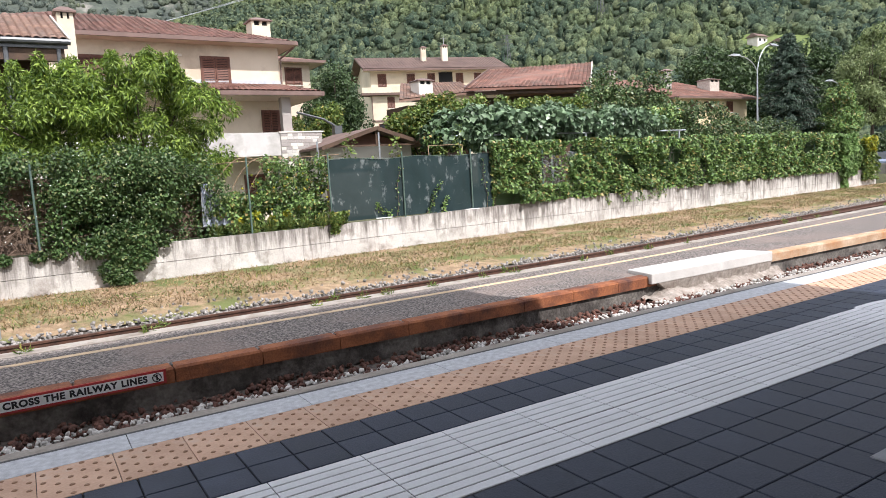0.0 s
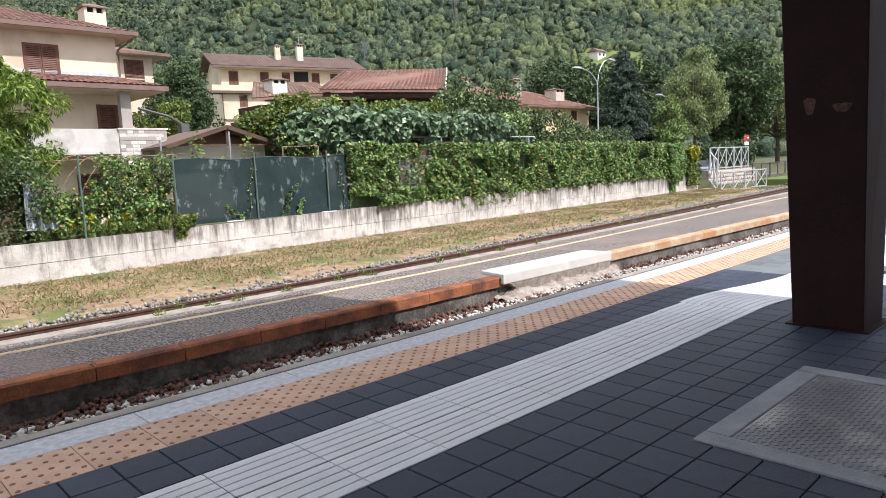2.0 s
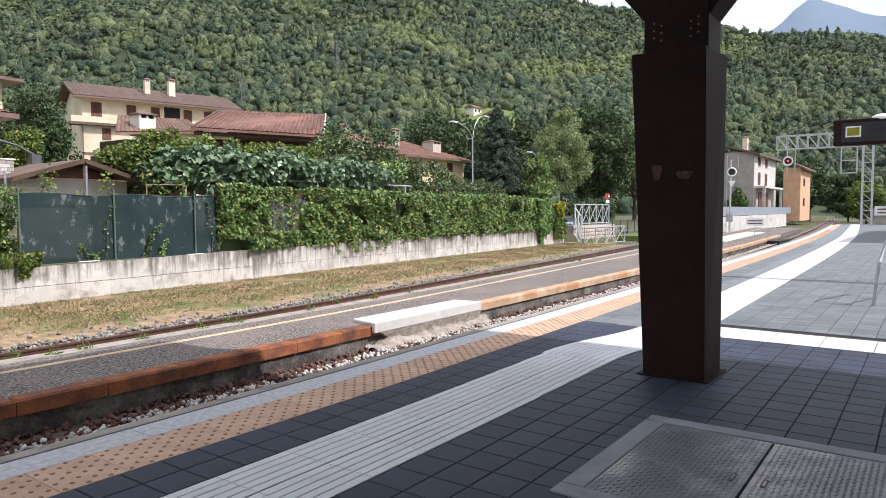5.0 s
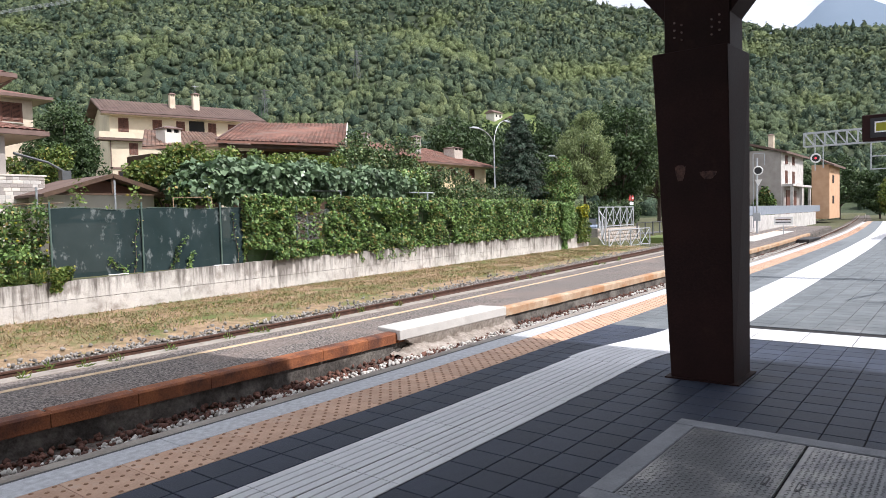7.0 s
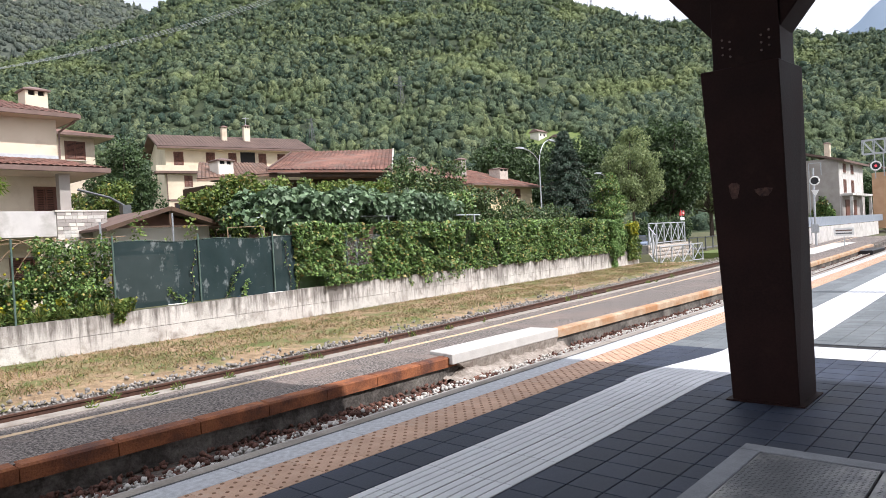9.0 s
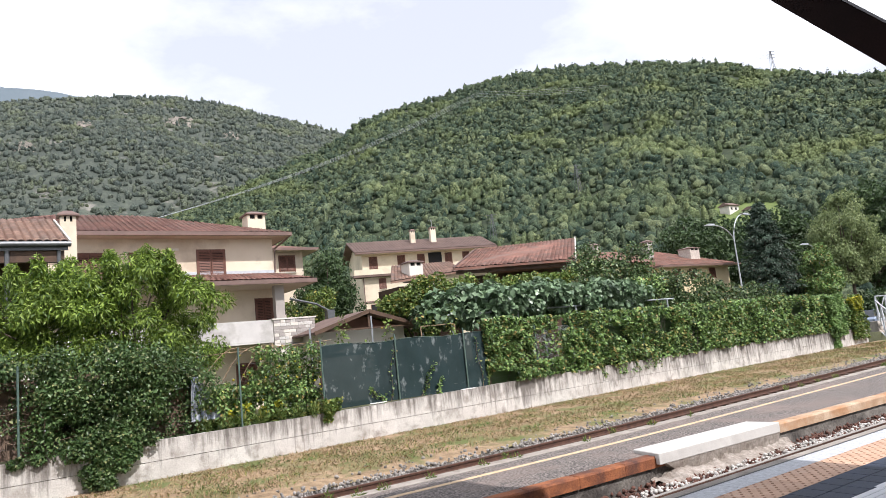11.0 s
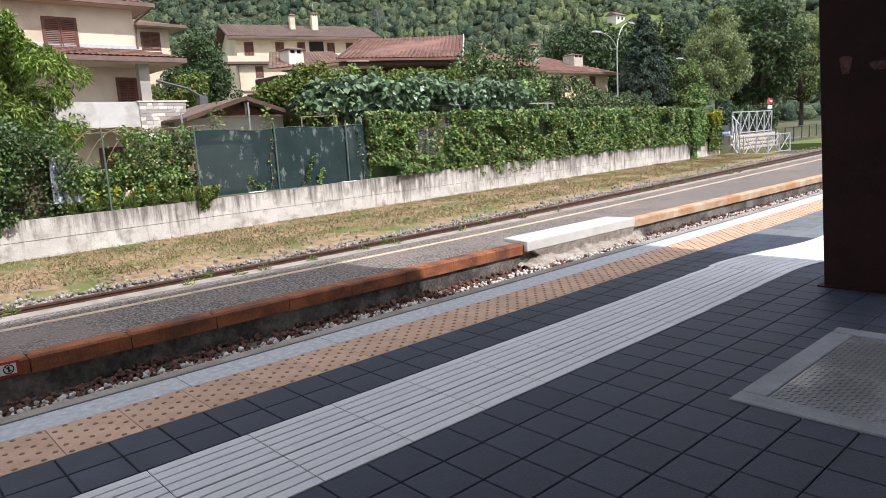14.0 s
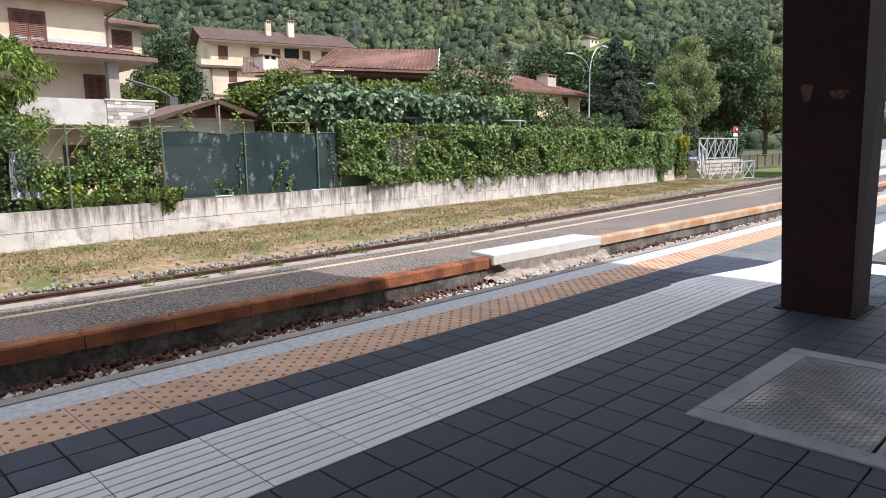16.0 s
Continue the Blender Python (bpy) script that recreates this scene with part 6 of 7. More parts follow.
v, f = crown(rng, [((7.9 + 0.9 * i, 21.5, 1.2 + 0.35 * ((i * 2) % 5)), (0.3, 0.3, 0.8)) for i in range(8)], 70, 0.13, 0.09, 0.4, 0.8, 0.1)
soup("climber", v, f, LIGHT_LEAF, bed)
fruit_v, fruit_f = blobs(rng, np.stack([rng.uniform(5.2, 7.8, 34), rng.uniform(18.85, 19.6, 34), rng.uniform(0.5, 2.1, 34)], 1), np.full((34, 1), 0.034), 2, 0.05)
soup("fruit", fruit_v, fruit_f, YELLOW_LEAF, bed, "small yellow fruit")
sheet = thing("hanging_cloth", "grey-blue striped cloth hanging in the garden", "cloth")
s = Shape()
for i in range(13):
    for k in range(9):
        z = 0.5 + 1.15 * k / 8
        s.v.append((4.5 + (0.10 + 0.30 * (1 - k / 8)) * (i / 12 - 0.5) * 2 - 0.25 * k / 8, wall_y(4.5) + 0.35 + 0.05 * math.sin(i * 1.9 + k * 0.3), z))
s.f = [(i * 9 + k, (i + 1) * 9 + k, (i + 1) * 9 + k + 1, i * 9 + k + 1) for i in range(12) for k in range(8)]
s.m = [0] * len(s.f)
part("fabric", s, material("grey_blue_cloth", (0.16, 0.19, 0.26), (0.36, 0.40, 0.48), 9, 0.9, bump=0.1, stain=(0.5, 0.52, 0.55), stain_scale=9, stain_at=(0.5, 0.55), streak=(3, 1, 0.1)), sheet, smooth=True)
marker = thing("marker_post", "slim grey post with a pale wooden head by the track", "post")
part("pole", Shape().tube([(-0.6, 14.2, -0.9), (-0.57, 14.2, 1.3)], 0.035, 8), GALV, marker)
part("board", Shape().box(-0.63, 14.17, 1.25, -0.52, 14.23, 1.88), TIMBER_LIGHT, marker)

# ---------------------------------------------------------------- warning sign on the low platform
sign = thing("warning_sign", "white sign with red border reading cross the railway lines", "sign")
sx0, sx1, sz0, sz1, sy = -2.6, 1.16, FAR_TOP - 0.145, FAR_TOP + 0.015, FAR_FRONT - 0.075
board = part("board", Shape().box(sx0, sy, sz0, sx1, sy + 0.02, sz1), RED_PAINT, sign)
part("face", Shape().box(sx0 + 0.03, sy - 0.004, sz0 + 0.026, sx1 - 0.03, sy - 0.001, sz1 - 0.026), WHITE_PAINT, sign)
curve = bpy.data.curves.new("lettering", "FONT")
curve.body = "CROSS THE RAILWAY LINES"
curve.size, curve.align_x, curve.align_y, curve.extrude, curve.offset = 0.098, "RIGHT", "CENTER", 0.001, 0.0045
curve.space_character, curve.space_word = 1.12, 1.1
curve.materials.append(BLACK_PAINT)
text = new("lettering", curve)
text.parent = sign
text.matrix_basis = Matrix.Translation((sx1 - 0.2, sy - 0.006, (sz0 + sz1) / 2)) @ Matrix.Rotation(radians(90), 4, "X")
ring = Shape()
cx, cz = sx1 - 0.1, (sz0 + sz1) / 2
ring.tube([(cx + 0.045 * math.cos(a), sy - 0.006, cz + 0.045 * math.sin(a)) for a in np.linspace(0, 2 * math.pi, 21)], 0.006, 4)
ring.beam((cx - 0.03, sy - 0.006, cz + 0.03), (cx + 0.03, sy - 0.006, cz - 0.03), 0.004, 0.01).box(cx - 0.008, sy - 0.007, cz - 0.03, cx + 0.01, sy - 0.005, cz + 0.03)
part("pictogram", ring, BLACK_PAINT, sign, "round black no-crossing mark")


# ---------------------------------------------------------------- beyond the wall: railings, crossing, station end
def railing(p, q, h, bays, lift=0.0):
    t = thing("railing", "galvanised steel railing with crossed braces", "railing", group="bridge railings")
    p, q = Vector(p), Vector(q)
    for z in (0.12, h):
        part("rail_bar", Shape().beam(p + Vector((0, 0, z)), q + Vector((0, 0, z)), 0.07, 0.07), GALV_PALE, t)
    for i in range(bays + 1):
        a = p.lerp(q, i / bays)
        part("upright", Shape().beam(a, a + Vector((0, 0, h)), 0.07, 0.07), GALV_PALE, t)
        if i < bays:
            b = p.lerp(q, (i + 1) / bays)
            part("brace", Shape().beam(a + Vector((0, 0, 0.12)), b + Vector((0, 0, h)), 0.04, 0.04).beam(a + Vector((0, 0, h)), b + Vector((0, 0.01, 0.12)), 0.04, 0.04), GALV_PALE, t)
    return t


railing((45.2, 20.1, -0.95), (53.2, 20.2, -1.0), 1.36, 4)
railing((49.6, 22.9, 0.45), (57.0, 23.1, 0.45), 1.65, 5)
railing((46.6, 21.0, -1.0), (49.4, 22.8, -0.4), 2.2, 2)
gab = thing("stone_wall", "low wall of pale rounded stones under the railing", "wall", kind="structure")
part("wall_body", Shape().box(48.9, 22.7, -1.2, 57.4, 23.3, 0.44), CONCRETE, gab)
rng = np.random.default_rng(93)
me = None
for i in range(22):
    for k in range(5):
        if me is None:
            v, f = blobs(rng, np.zeros((1, 3)), np.array([[0.17, 0.1, 0.15]]), 2, 0.08)
            ob = part("stone", Shape().add(v, [tuple(q) for q in f]), FRAME_STONE, gab)
            me = ob.data
        else:
            ob = new("stone", me)
            ob.parent = gab
        ob.location = (49.1 + i * 0.375 + 0.15 * (k % 2), 22.7, -0.9 + k * 0.29)
ribbon("road", [49, 60, 80, 110, 150, 200], lambda x: 21.5 + 0.12 * (x - 50) if x > 54 else 26, lambda x: 29 + 0.18 * (x - 50), -0.36, -0.30, ROAD, "grey asphalt road past the level crossing", "road")
ribbon("verge", [56, 60, 64, 70, 80, 95], lambda x: 17.9 + 0.1 * (x - 45), lambda x: 21.3 + 0.12 * (x - 50), -1.0, -0.55, MEADOW, "bright green grass verge by the crossing", "grass")
ribbon("lawn", [74, 85, 100, 130, 180], lambda x: 29.5 + 0.18 * (x - 50), lambda x: 60, -0.36, -0.28, MEADOW, "sunlit lawn beyond the road", "grass")
kerb_fence = thing("road_fence", "dark steel post and rail fence along the road", "fence")
for i in range(9):
    x = 55 + 2.6 * i
    part("post", Shape().box(x - 0.04, 21.3 + 0.12 * (x - 50), -0.5, x + 0.04, 21.4 + 0.12 * (x - 50), 0.75), GUTTER_GREY, kerb_fence)
part("top_rail", Shape().beam((55, 21.95, 0.7), (76, 24.47, 0.7), 0.06, 0.06), GUTTER_GREY, kerb_fence)


def parked_car(cx, cy, z, turn, paint, label):
    t = thing("car", label, "car")
    t.matrix_basis = pose(cx, cy, z, 0, 0, turn)

    def loft(rows):
        s = Shape()
        for x, hw, z0, z1 in rows:
            s.v += [(x, -hw, z0), (x, hw, z0), (x, hw * 0.97, z1), (x, -hw * 0.97, z1)]
        s.f = [(4 * i + k, 4 * i + (k + 1) % 4, 4 * i + 4 + (k + 1) % 4, 4 * i + 4 + k) for i in range(len(rows) - 1) for k in range(4)] + [(3, 2, 1, 0), tuple(4 * (len(rows) - 1) + k for k in range(4))]
        s.m = [0] * len(s.f)
        return s

    part("body", loft([(-2.05, 0.72, 0.4, 0.7), (-1.9, 0.82, 0.25, 0.85), (-1.0, 0.86, 0.2, 0.92), (0.8, 0.86, 0.2, 0.95), (1.85, 0.84, 0.25, 0.95), (2.05, 0.75, 0.4, 0.8)]), paint, t, bevel=0.03)
    glass = material("dark_car_glass", (0.02, 0.025, 0.03), (0.04, 0.045, 0.05), 3, 0.08, bump=0)
    cab = part("cabin", loft([(-1.05, 0.78, 0.9, 0.93), (-0.35, 0.68, 0.9, 1.42), (1.1, 0.66, 0.9, 1.44), (1.8, 0.74, 0.9, 0.96)]), glass, t)
    part("roof_panel", loft([(-0.32, 0.64, 1.421, 1.45), (1.1, 0.62, 1.441, 1.47)]), paint, cab)
    for x in (-1.3, 1.25):
        for y in (-0.8, 0.8):
            w = part("wheel", Shape().tube([(x, y - 0.1, 0.31), (x, y + 0.1, 0.31)], 0.31, 18), BLACK_PAINT, t)
            part("rim", Shape().tube([(x, y - 0.108, 0.31), (x, y + 0.108, 0.31)], 0.19, 12), GALV, w)
    for y in (-0.6, 0.6):
        part("headlight", Shape().box(-2.07, y - 0.16, 0.62, -1.9, y + 0.16, 0.74), WHITE_PAINT, t)
    return t


CAR_PAINT = material("silver_blue_car_paint", (0.22, 0.27, 0.36), (0.28, 0.33, 0.42), 1, 0.25, metal=0.4, bump=0)
parked_car(55.5, 26.5, -0.3, 200, CAR_PAINT, "silver-blue parked car behind the railing")
parked_car(112, 36, -0.28, 190, RED_PAINT, "small red car parked far up the road")


def road_sign(x, y, h):
    t = thing("road_sign", "triangular and round red traffic signs on one pole", "sign")
    part("pole", Shape().tube([(x, y, -0.3), (x, y, h)], 0.04, 6), GALV, t)
    part("round_plate", Shape().tube([(x + 0.3, y - 0.05, h - 0.3), (x + 0.3, y - 0.08, h - 0.3)], 0.28, 20), RED_PAINT, t)
    part("white_bar", Shape().box(x + 0.08, y - 0.09, h - 0.36, x + 0.52, y - 0.082, h - 0.24), WHITE_PAINT, t)
    part("triangle", Shape().hexa([(x - 0.75, y - 0.08, h - 0.55), (x - 0.05, y - 0.08, h - 0.55), (x - 0.4, y - 0.08, h + 0.1)], [(x - 0.75, y - 0.05, h - 0.55), (x - 0.05, y - 0.05, h - 0.55), (x - 0.4, y - 0.05, h + 0.1)]), RED_PAINT, t)
    part("plate", Shape().box(x - 0.5, y - 0.08, h - 1.0, x + 0.5, y - 0.06, h - 0.7), WHITE_PAINT, t)


road_sign(68, 27.8, 3.4)


def street_lamp(x, y, h, label, twin=True, s=1.0):
    t = thing("street_lamp", label, "lamp")
    part("pole", Shape().tube([(x, y, -0.3), (x, y, h * 0.78)], 0.08, 8, r1=0.055), GALV, t)
    for sgn in ((-1, 1) if twin else (-1,)):
        pts = [(x + sgn * s * ((1.9 if sgn > 0 else 2.7) * (k / 8) ** 1.8), y, h * 0.78 + (h * 0.24 if sgn > 0 else h * 0.14) * math.sin(math.pi / 2 * k / 8)) for k in range(9)]
        arm = part("arm", Shape().tube(pts, 0.042, 6), GALV, t)
        e = pts[-1]
        part("lamp_head", Shape().hexa([(e[0] - 0.12, y - 0.14, e[2] - 0.05), (e[0] + sgn * 0.85, y - 0.1, e[2] - 0.05), (e[0] + sgn * 0.85, y + 0.1, e[2] - 0.05), (e[0] - 0.12, y + 0.14, e[2] - 0.05)] if sgn > 0 else [(e[0] - 0.85, y - 0.1, e[2] - 0.05), (e[0] + 0.12, y - 0.14, e[2] - 0.05), (e[0] + 0.12, y + 0.14, e[2] - 0.05), (e[0] - 0.85, y + 0.1, e[2] - 0.05)],
                                       [(e[0] - 0.4, y - 0.1, e[2] + 0.1), (e[0] + 0.4, y - 0.1, e[2] + 0.1), (e[0] + 0.4, y + 0.1, e[2] + 0.1), (e[0] - 0.4, y + 0.1, e[2] + 0.1)]), GALV, arm)


street_lamp(50.3, 33, 9.9, "tall pale street lamp with two curved arms")
street_lamp(65.5, 34.5, 8.4, "grey street lamp with one curved arm", False, 0.7)


# station end: buildings, gantry, signals, signs
def end_house():
    t = thing("house", "pale two-storey house by the line, gable end greyed as if shaded", "house", group="village houses")
    x0, x1, y0, y1 = 105.0, 121.0, 20.9, 25.4
    part("wall", Shape().box(x0, y0, -0.3, x1, y1, 9.7), PARAPET, t)
    rng = np.random.default_rng(131)
    v, f = crown(rng, [((x0 - 0.3, 22.0 + 0.33 * (i % 9), 0.6 + 0.55 * (i // 9)), (0.4, 0.5, 0.5)) for i in range(72) if i // 9 < 8 - abs(i % 9 - 3)], 60, 0.35, 0.28, 0.5, 0.6)
    soup("ivy", v, f, HEDGE_LEAF, t, "green climber on the gable end")
    # Slab toned grey: the shade on this side of the house is painted.
    part("end_wall", Shape().box(x0 - 0.06, y0 + 0.05, -0.3, x0 - 0.002, y1, 9.9), STUCCO_GREY, t, "gable end greyed for its shaded side")
    r = Shape()
    slab_between(r, (x0 - 0.6, y0 - 0.8, 9.6), (x1 + 0.8, y0 - 0.8, 9.6), (x1 + 0.8, y1 + 1.5, 11.6), (x0 - 0.6, y1 + 1.5, 11.6), 0.3)
    part("roof", r, ROOF_BROWN, t)
    for wx in (107.5, 112.5):
        window(t, wx, wx + 1.6, 8.0, 9.2, y0)
        window(t, wx, wx + 1.6, 5.2, 7.0, y0)
    part("porch_roof", Shape().box(105.2, 19.4, 4.7, 119, 20.88, 5.0), PARAPET, t)
    # Grey slab on the front wall paints the dark shade below the porch.
    part("lower_storey", Shape().box(105.02, 20.7, -0.3, 120.5, 20.896, 4.69), STUCCO_GREY, t, "grey slab painting the shade under the porch")
    for px in (105.4, 112.0, 118.6):
        part("porch_post", Shape().box(px, 19.5, -0.3, px + 0.35, 19.85, 4.69), PARAPET, t)
    part("garage_door", Shape().box(107, 20.6, -0.2, 114, 20.69, 4.2), SHUTTER, t)
    chimney(t, x0 + 4, 23, 10.2, 12.4, 0.7)
    return t


end_house()
t = thing("house", "narrow apricot house beyond the pale one", "house", group="village houses")
part("wall", Shape().box(127, 18.1, -0.3, 138, 20.7, 8.6), STUCCO_ORANGE, t)
r = Shape()
slab_between(r, (126, 17.3, 8.5), (139, 17.3, 8.5), (139, 20.9, 10.2), (126, 20.9, 10.2), 0.3)
part("roof", r, ROOF_BROWN, t)
for z in (2.2, 5.6):
    part("window", Shape().box(130, 18.05, z, 131.6, 18.12, z + 1.3), SHADE_INSIDE, t)
t = thing("house", "orange station annex at the platform end", "house", group="village houses")
part("wall", Shape().box(40, -4, 0.0, 60, -0.6, 4.6), STUCCO_ORANGE, t)
part("roof", Shape().box(39.4, -4.4, 4.6, 60, -0.2, 4.9), ROOF_BROWN, t)
part("window", Shape().box(39.97, -1.9, 2.6, 40.02, -1.1, 3.6), SHUTTER, t)
ribbon("line_wall", [58, 75, 95, 120], lambda x: 17.2 + 0.03 * (x - 60), lambda x: 17.4 + 0.03 * (x - 60), -1.0, 0.9, PARAPET, "low stained pale wall along the line", "wall")
ribbon("grey_barrier", [58, 75, 95, 118, 150], lambda x: 17.45 + 0.03 * (x - 60), lambda x: 17.6 + 0.03 * (x - 60), 0.95, 1.95, BARRIER, "grey-blue panel barrier along the line", "barrier")
ribbon("end_wall", [84.1, 84.4], lambda x: -8.0, lambda x: 5.2, -1.0, 1.7, CONCRETE, "dark concrete wall at the platform end", "wall")


def gantry():
    t = thing("signal_gantry", "galvanised lattice signal gantry across the tracks", "gantry")
    x, y0, y1, z0, z1 = 75.0, 5.6, 12.9, 7.6, 8.9
    for yy in (0.0, 0.7):
        for z in (z0, z1):
            part("chord", Shape().beam((x + yy, y0, z), (x + yy, y1, z), 0.12, 0.12), GALV, t)
        n = 8
        for i in range(n):
            a, b = y0 + (y1 - y0) * i / n, y0 + (y1 - y0) * (i + 1) / n
            part("lattice", Shape().beam((x + yy, a, z0), (x + yy, b, z1), 0.07, 0.07).beam((x + yy, b, z0), (x + yy, b, z1), 0.07, 0.07), GALV, t)
    for dx, dy in ((0, 0), (0.7, 0), (0, 0.8), (0.7, 0.8)):
        part("leg", Shape().beam((x + dx, y0 - 0.9 + dy, 0.0), (x + dx, y0 - 0.9 + dy, 8.9), 0.14, 0.14), GALV, t)
    for i in range(9):
        part("tie", Shape().beam((x, y0 - 0.9, 0.6 + i * 0.9), (x, y0 - 0.1, 1.4 + i * 0.9), 0.06, 0.06).beam((x, y0 - 0.9, 0.6 + i * 0.9), (x, y0 - 0.1, 0.6 + i * 0.9), 0.06, 0.06), GALV, t)
    cage = part("ladder_cage", Shape().box(x - 0.1, y0 + 0.3, 5.0, x, y0 + 0.4, 7.5).box(x - 0.1, y0 + 1.6, 5.0, x, y0 + 1.7, 7.5).box(x - 0.1, y0 + 0.4, 5.0, x, y0 + 1.6, 5.1).box(x - 0.1, y0 + 0.4, 6.2, x, y0 + 1.6, 6.3), GALV, t)
    hang = part("signal_hanger", Shape().beam((x, 11.9, 5.2), (x, 11.9, 7.6), 0.08, 0.08).beam((x, 11.2, 5.4), (x, 11.2, 7.6), 0.08, 0.08), GALV, t)
    part("signal_disc", Shape().tube([(x - 0.2, 11.8, 6.4), (x - 0.24, 11.8, 6.4)], 0.40, 24), BLACK_PAINT, hang)
    part("disc_rim", Shape().tube([(x - 0.22 , 11.8 + 0.40 * math.cos(a), 6.4 + 0.40 * math.sin(a)) for a in np.linspace(0, 2 * math.pi, 25)], 0.08, 6), WHITE_PAINT, hang)
    lens = bpy.data.materials.new("red_signal_lens")
    lens.use_nodes = True
    b = lens.node_tree.nodes["Principled BSDF"]
    b.inputs["Base Color"].default_value = (0.5, 0.02, 0.03, 1)
    b.inputs["Emission Color"].default_value, b.inputs["Emission Strength"].default_value = (1, 0.1, 0.12, 1), 0.8
    part("signal_lens", Shape().tube([(x - 0.25, 11.8, 6.4), (x - 0.28, 11.8, 6.4)], 0.11, 14), lens, hang)
    return t


gantry()
t = thing("track_signal", "track signal disc on a slim post", "signal")
part("post", Shape().tube([(62, 14.2, -0.9), (62, 14.2, 5.9)], 0.09, 8), GALV, t)
d = part("signal_disc", Shape().tube([(61.8, 14.05, 4.85), (61.76, 14.05, 4.85)], 0.34, 22), BLACK_PAINT, t)
part("disc_rim", Shape().tube([(61.78, 14.05 + 0.34 * math.cos(a), 4.85 + 0.34 * math.sin(a)) for a in np.linspace(0, 2 * math.pi, 25)], 0.06, 6), WHITE_PAINT, d)
part("triangle_plate", Shape().hexa([(61.8, 13.75, 4.1), (61.8, 14.35, 4.1), (61.8, 14.05, 3.55)], [(61.83, 13.75, 4.1), (61.83, 14.35, 4.1), (61.83, 14.05, 3.55)]), WHITE_PAINT, t)
part("ladder", Shape().beam((62, 14.5, 0), (62, 14.5, 6.3), 0.05, 0.05).beam((62, 14.5, 6.3), (62, 13.6, 6.3), 0.05, 0.05).beam((62, 13.6, 6.3), (62, 13.6, 5.3), 0.05, 0.05), GALV, t)
part("relay_box", Shape().box(61.7, 13.9, 0.6, 61.95, 14.4, 1.3), GALV, t)


def line_board(x, y, z, w, h, post):
    t = thing("notice_board", "small white notice board with grey lines of writing", "sign", group="trackside boards")
    part("plate", Shape().box(x, y - w / 2, z, x + 0.03, y + w / 2, z + h), WHITE_PAINT, t)
    for k in range(2):
        part("writing_bar", Shape().box(x - 0.004, y - w * 0.4, z + h * (0.22 + 0.36 * k), x - 0.001, y + w * 0.4, z + h * (0.38 + 0.36 * k)), FASCIA if k else GUTTER_GREY, t)
    part("post", Shape().tube([(x + 0.05, y, post), (x + 0.05, y, z + h)], 0.035, 6), GALV, t)


line_board(58.0, 11.4, 0.35, 1.35, 0.6, -0.5)
line_board(60.0, 2.6, 1.15, 1.9, 0.7, 0.0)


def crossing_deck():
    t = thing("track_crossing", "dark rubber foot crossing over the near track", "crossing")
    for y in (8.6, 10.2):
        part("panel", Shape().chamfer(52.0, y, -0.85, 56.5, y + 1.3, -0.55, 0.03), BLACK_PAINT, t)


crossing_deck()
ribbon("pale_apron", [46, 52, 58, 66], lambda x: 11.0 + 0.07 * (x - 50), lambda x: 12.6 + 0.07 * (x - 50), FAR_TOP - 0.1, FAR_TOP + 0.02, SLAB_WHITE, "pale concrete apron at the end of the low platform", "paving")


def info_display():
    t = thing("platform_display", "long dark hanging platform display with a yellow square", "display")
    x = 18.0
    part("case", Shape().box(x, -2.2, 3.08, x + 0.28, 1.88, 3.66), CORTEN, t, bevel=0.015)
    part("screen", Shape().box(x - 0.006, -2.0, 3.15, x - 0.001, 1.72, 3.58), BLACK_PAINT, t)
    part("pale_square", Shape().box(x - 0.012, 1.34, 3.26, x - 0.007, 1.64, 3.5), WHITE_PAINT, t)
    part("yellow_panel", Shape().box(x - 0.016, 1.37, 3.29, x - 0.013, 1.61, 3.47), YELLOW_LEAF, t)
    part("dome", Shape().add(*[q.tolist() for q in blobs(np.random.default_rng(1), np.array([[x + 0.14, 0.95, 3.66]]), np.array([[0.16, 0.22, 0.1]]), 2, 0.0)]), WHITE_PAINT, t, smooth=True)
    part("hanger", Shape().box(x + 0.1, -2.1, 3.662, x + 0.2, -1.9, 3.9), CORTEN, t)
    part("stand", Shape().box(x + 0.1, 0.55, 0.0, x + 0.2, 0.65, 3.078), GALV, t)
    return t


info_display()
stand = thing("handrail", "slanting steel handrail of the platform ramp", "handrail")
part("bar", Shape().tube([(13.6, 0.75, 0.0), (13.6, 0.68, 0.75), (13.9, 0.55, 1.35), (15.5, -0.4, 2.0)], 0.03, 8), GALV, stand)
part("bar", Shape().tube([(13.6, 0.45, 0.0), (13.7, 0.4, 0.9), (15.2, -0.3, 1.3)], 0.025, 8), GALV, stand)


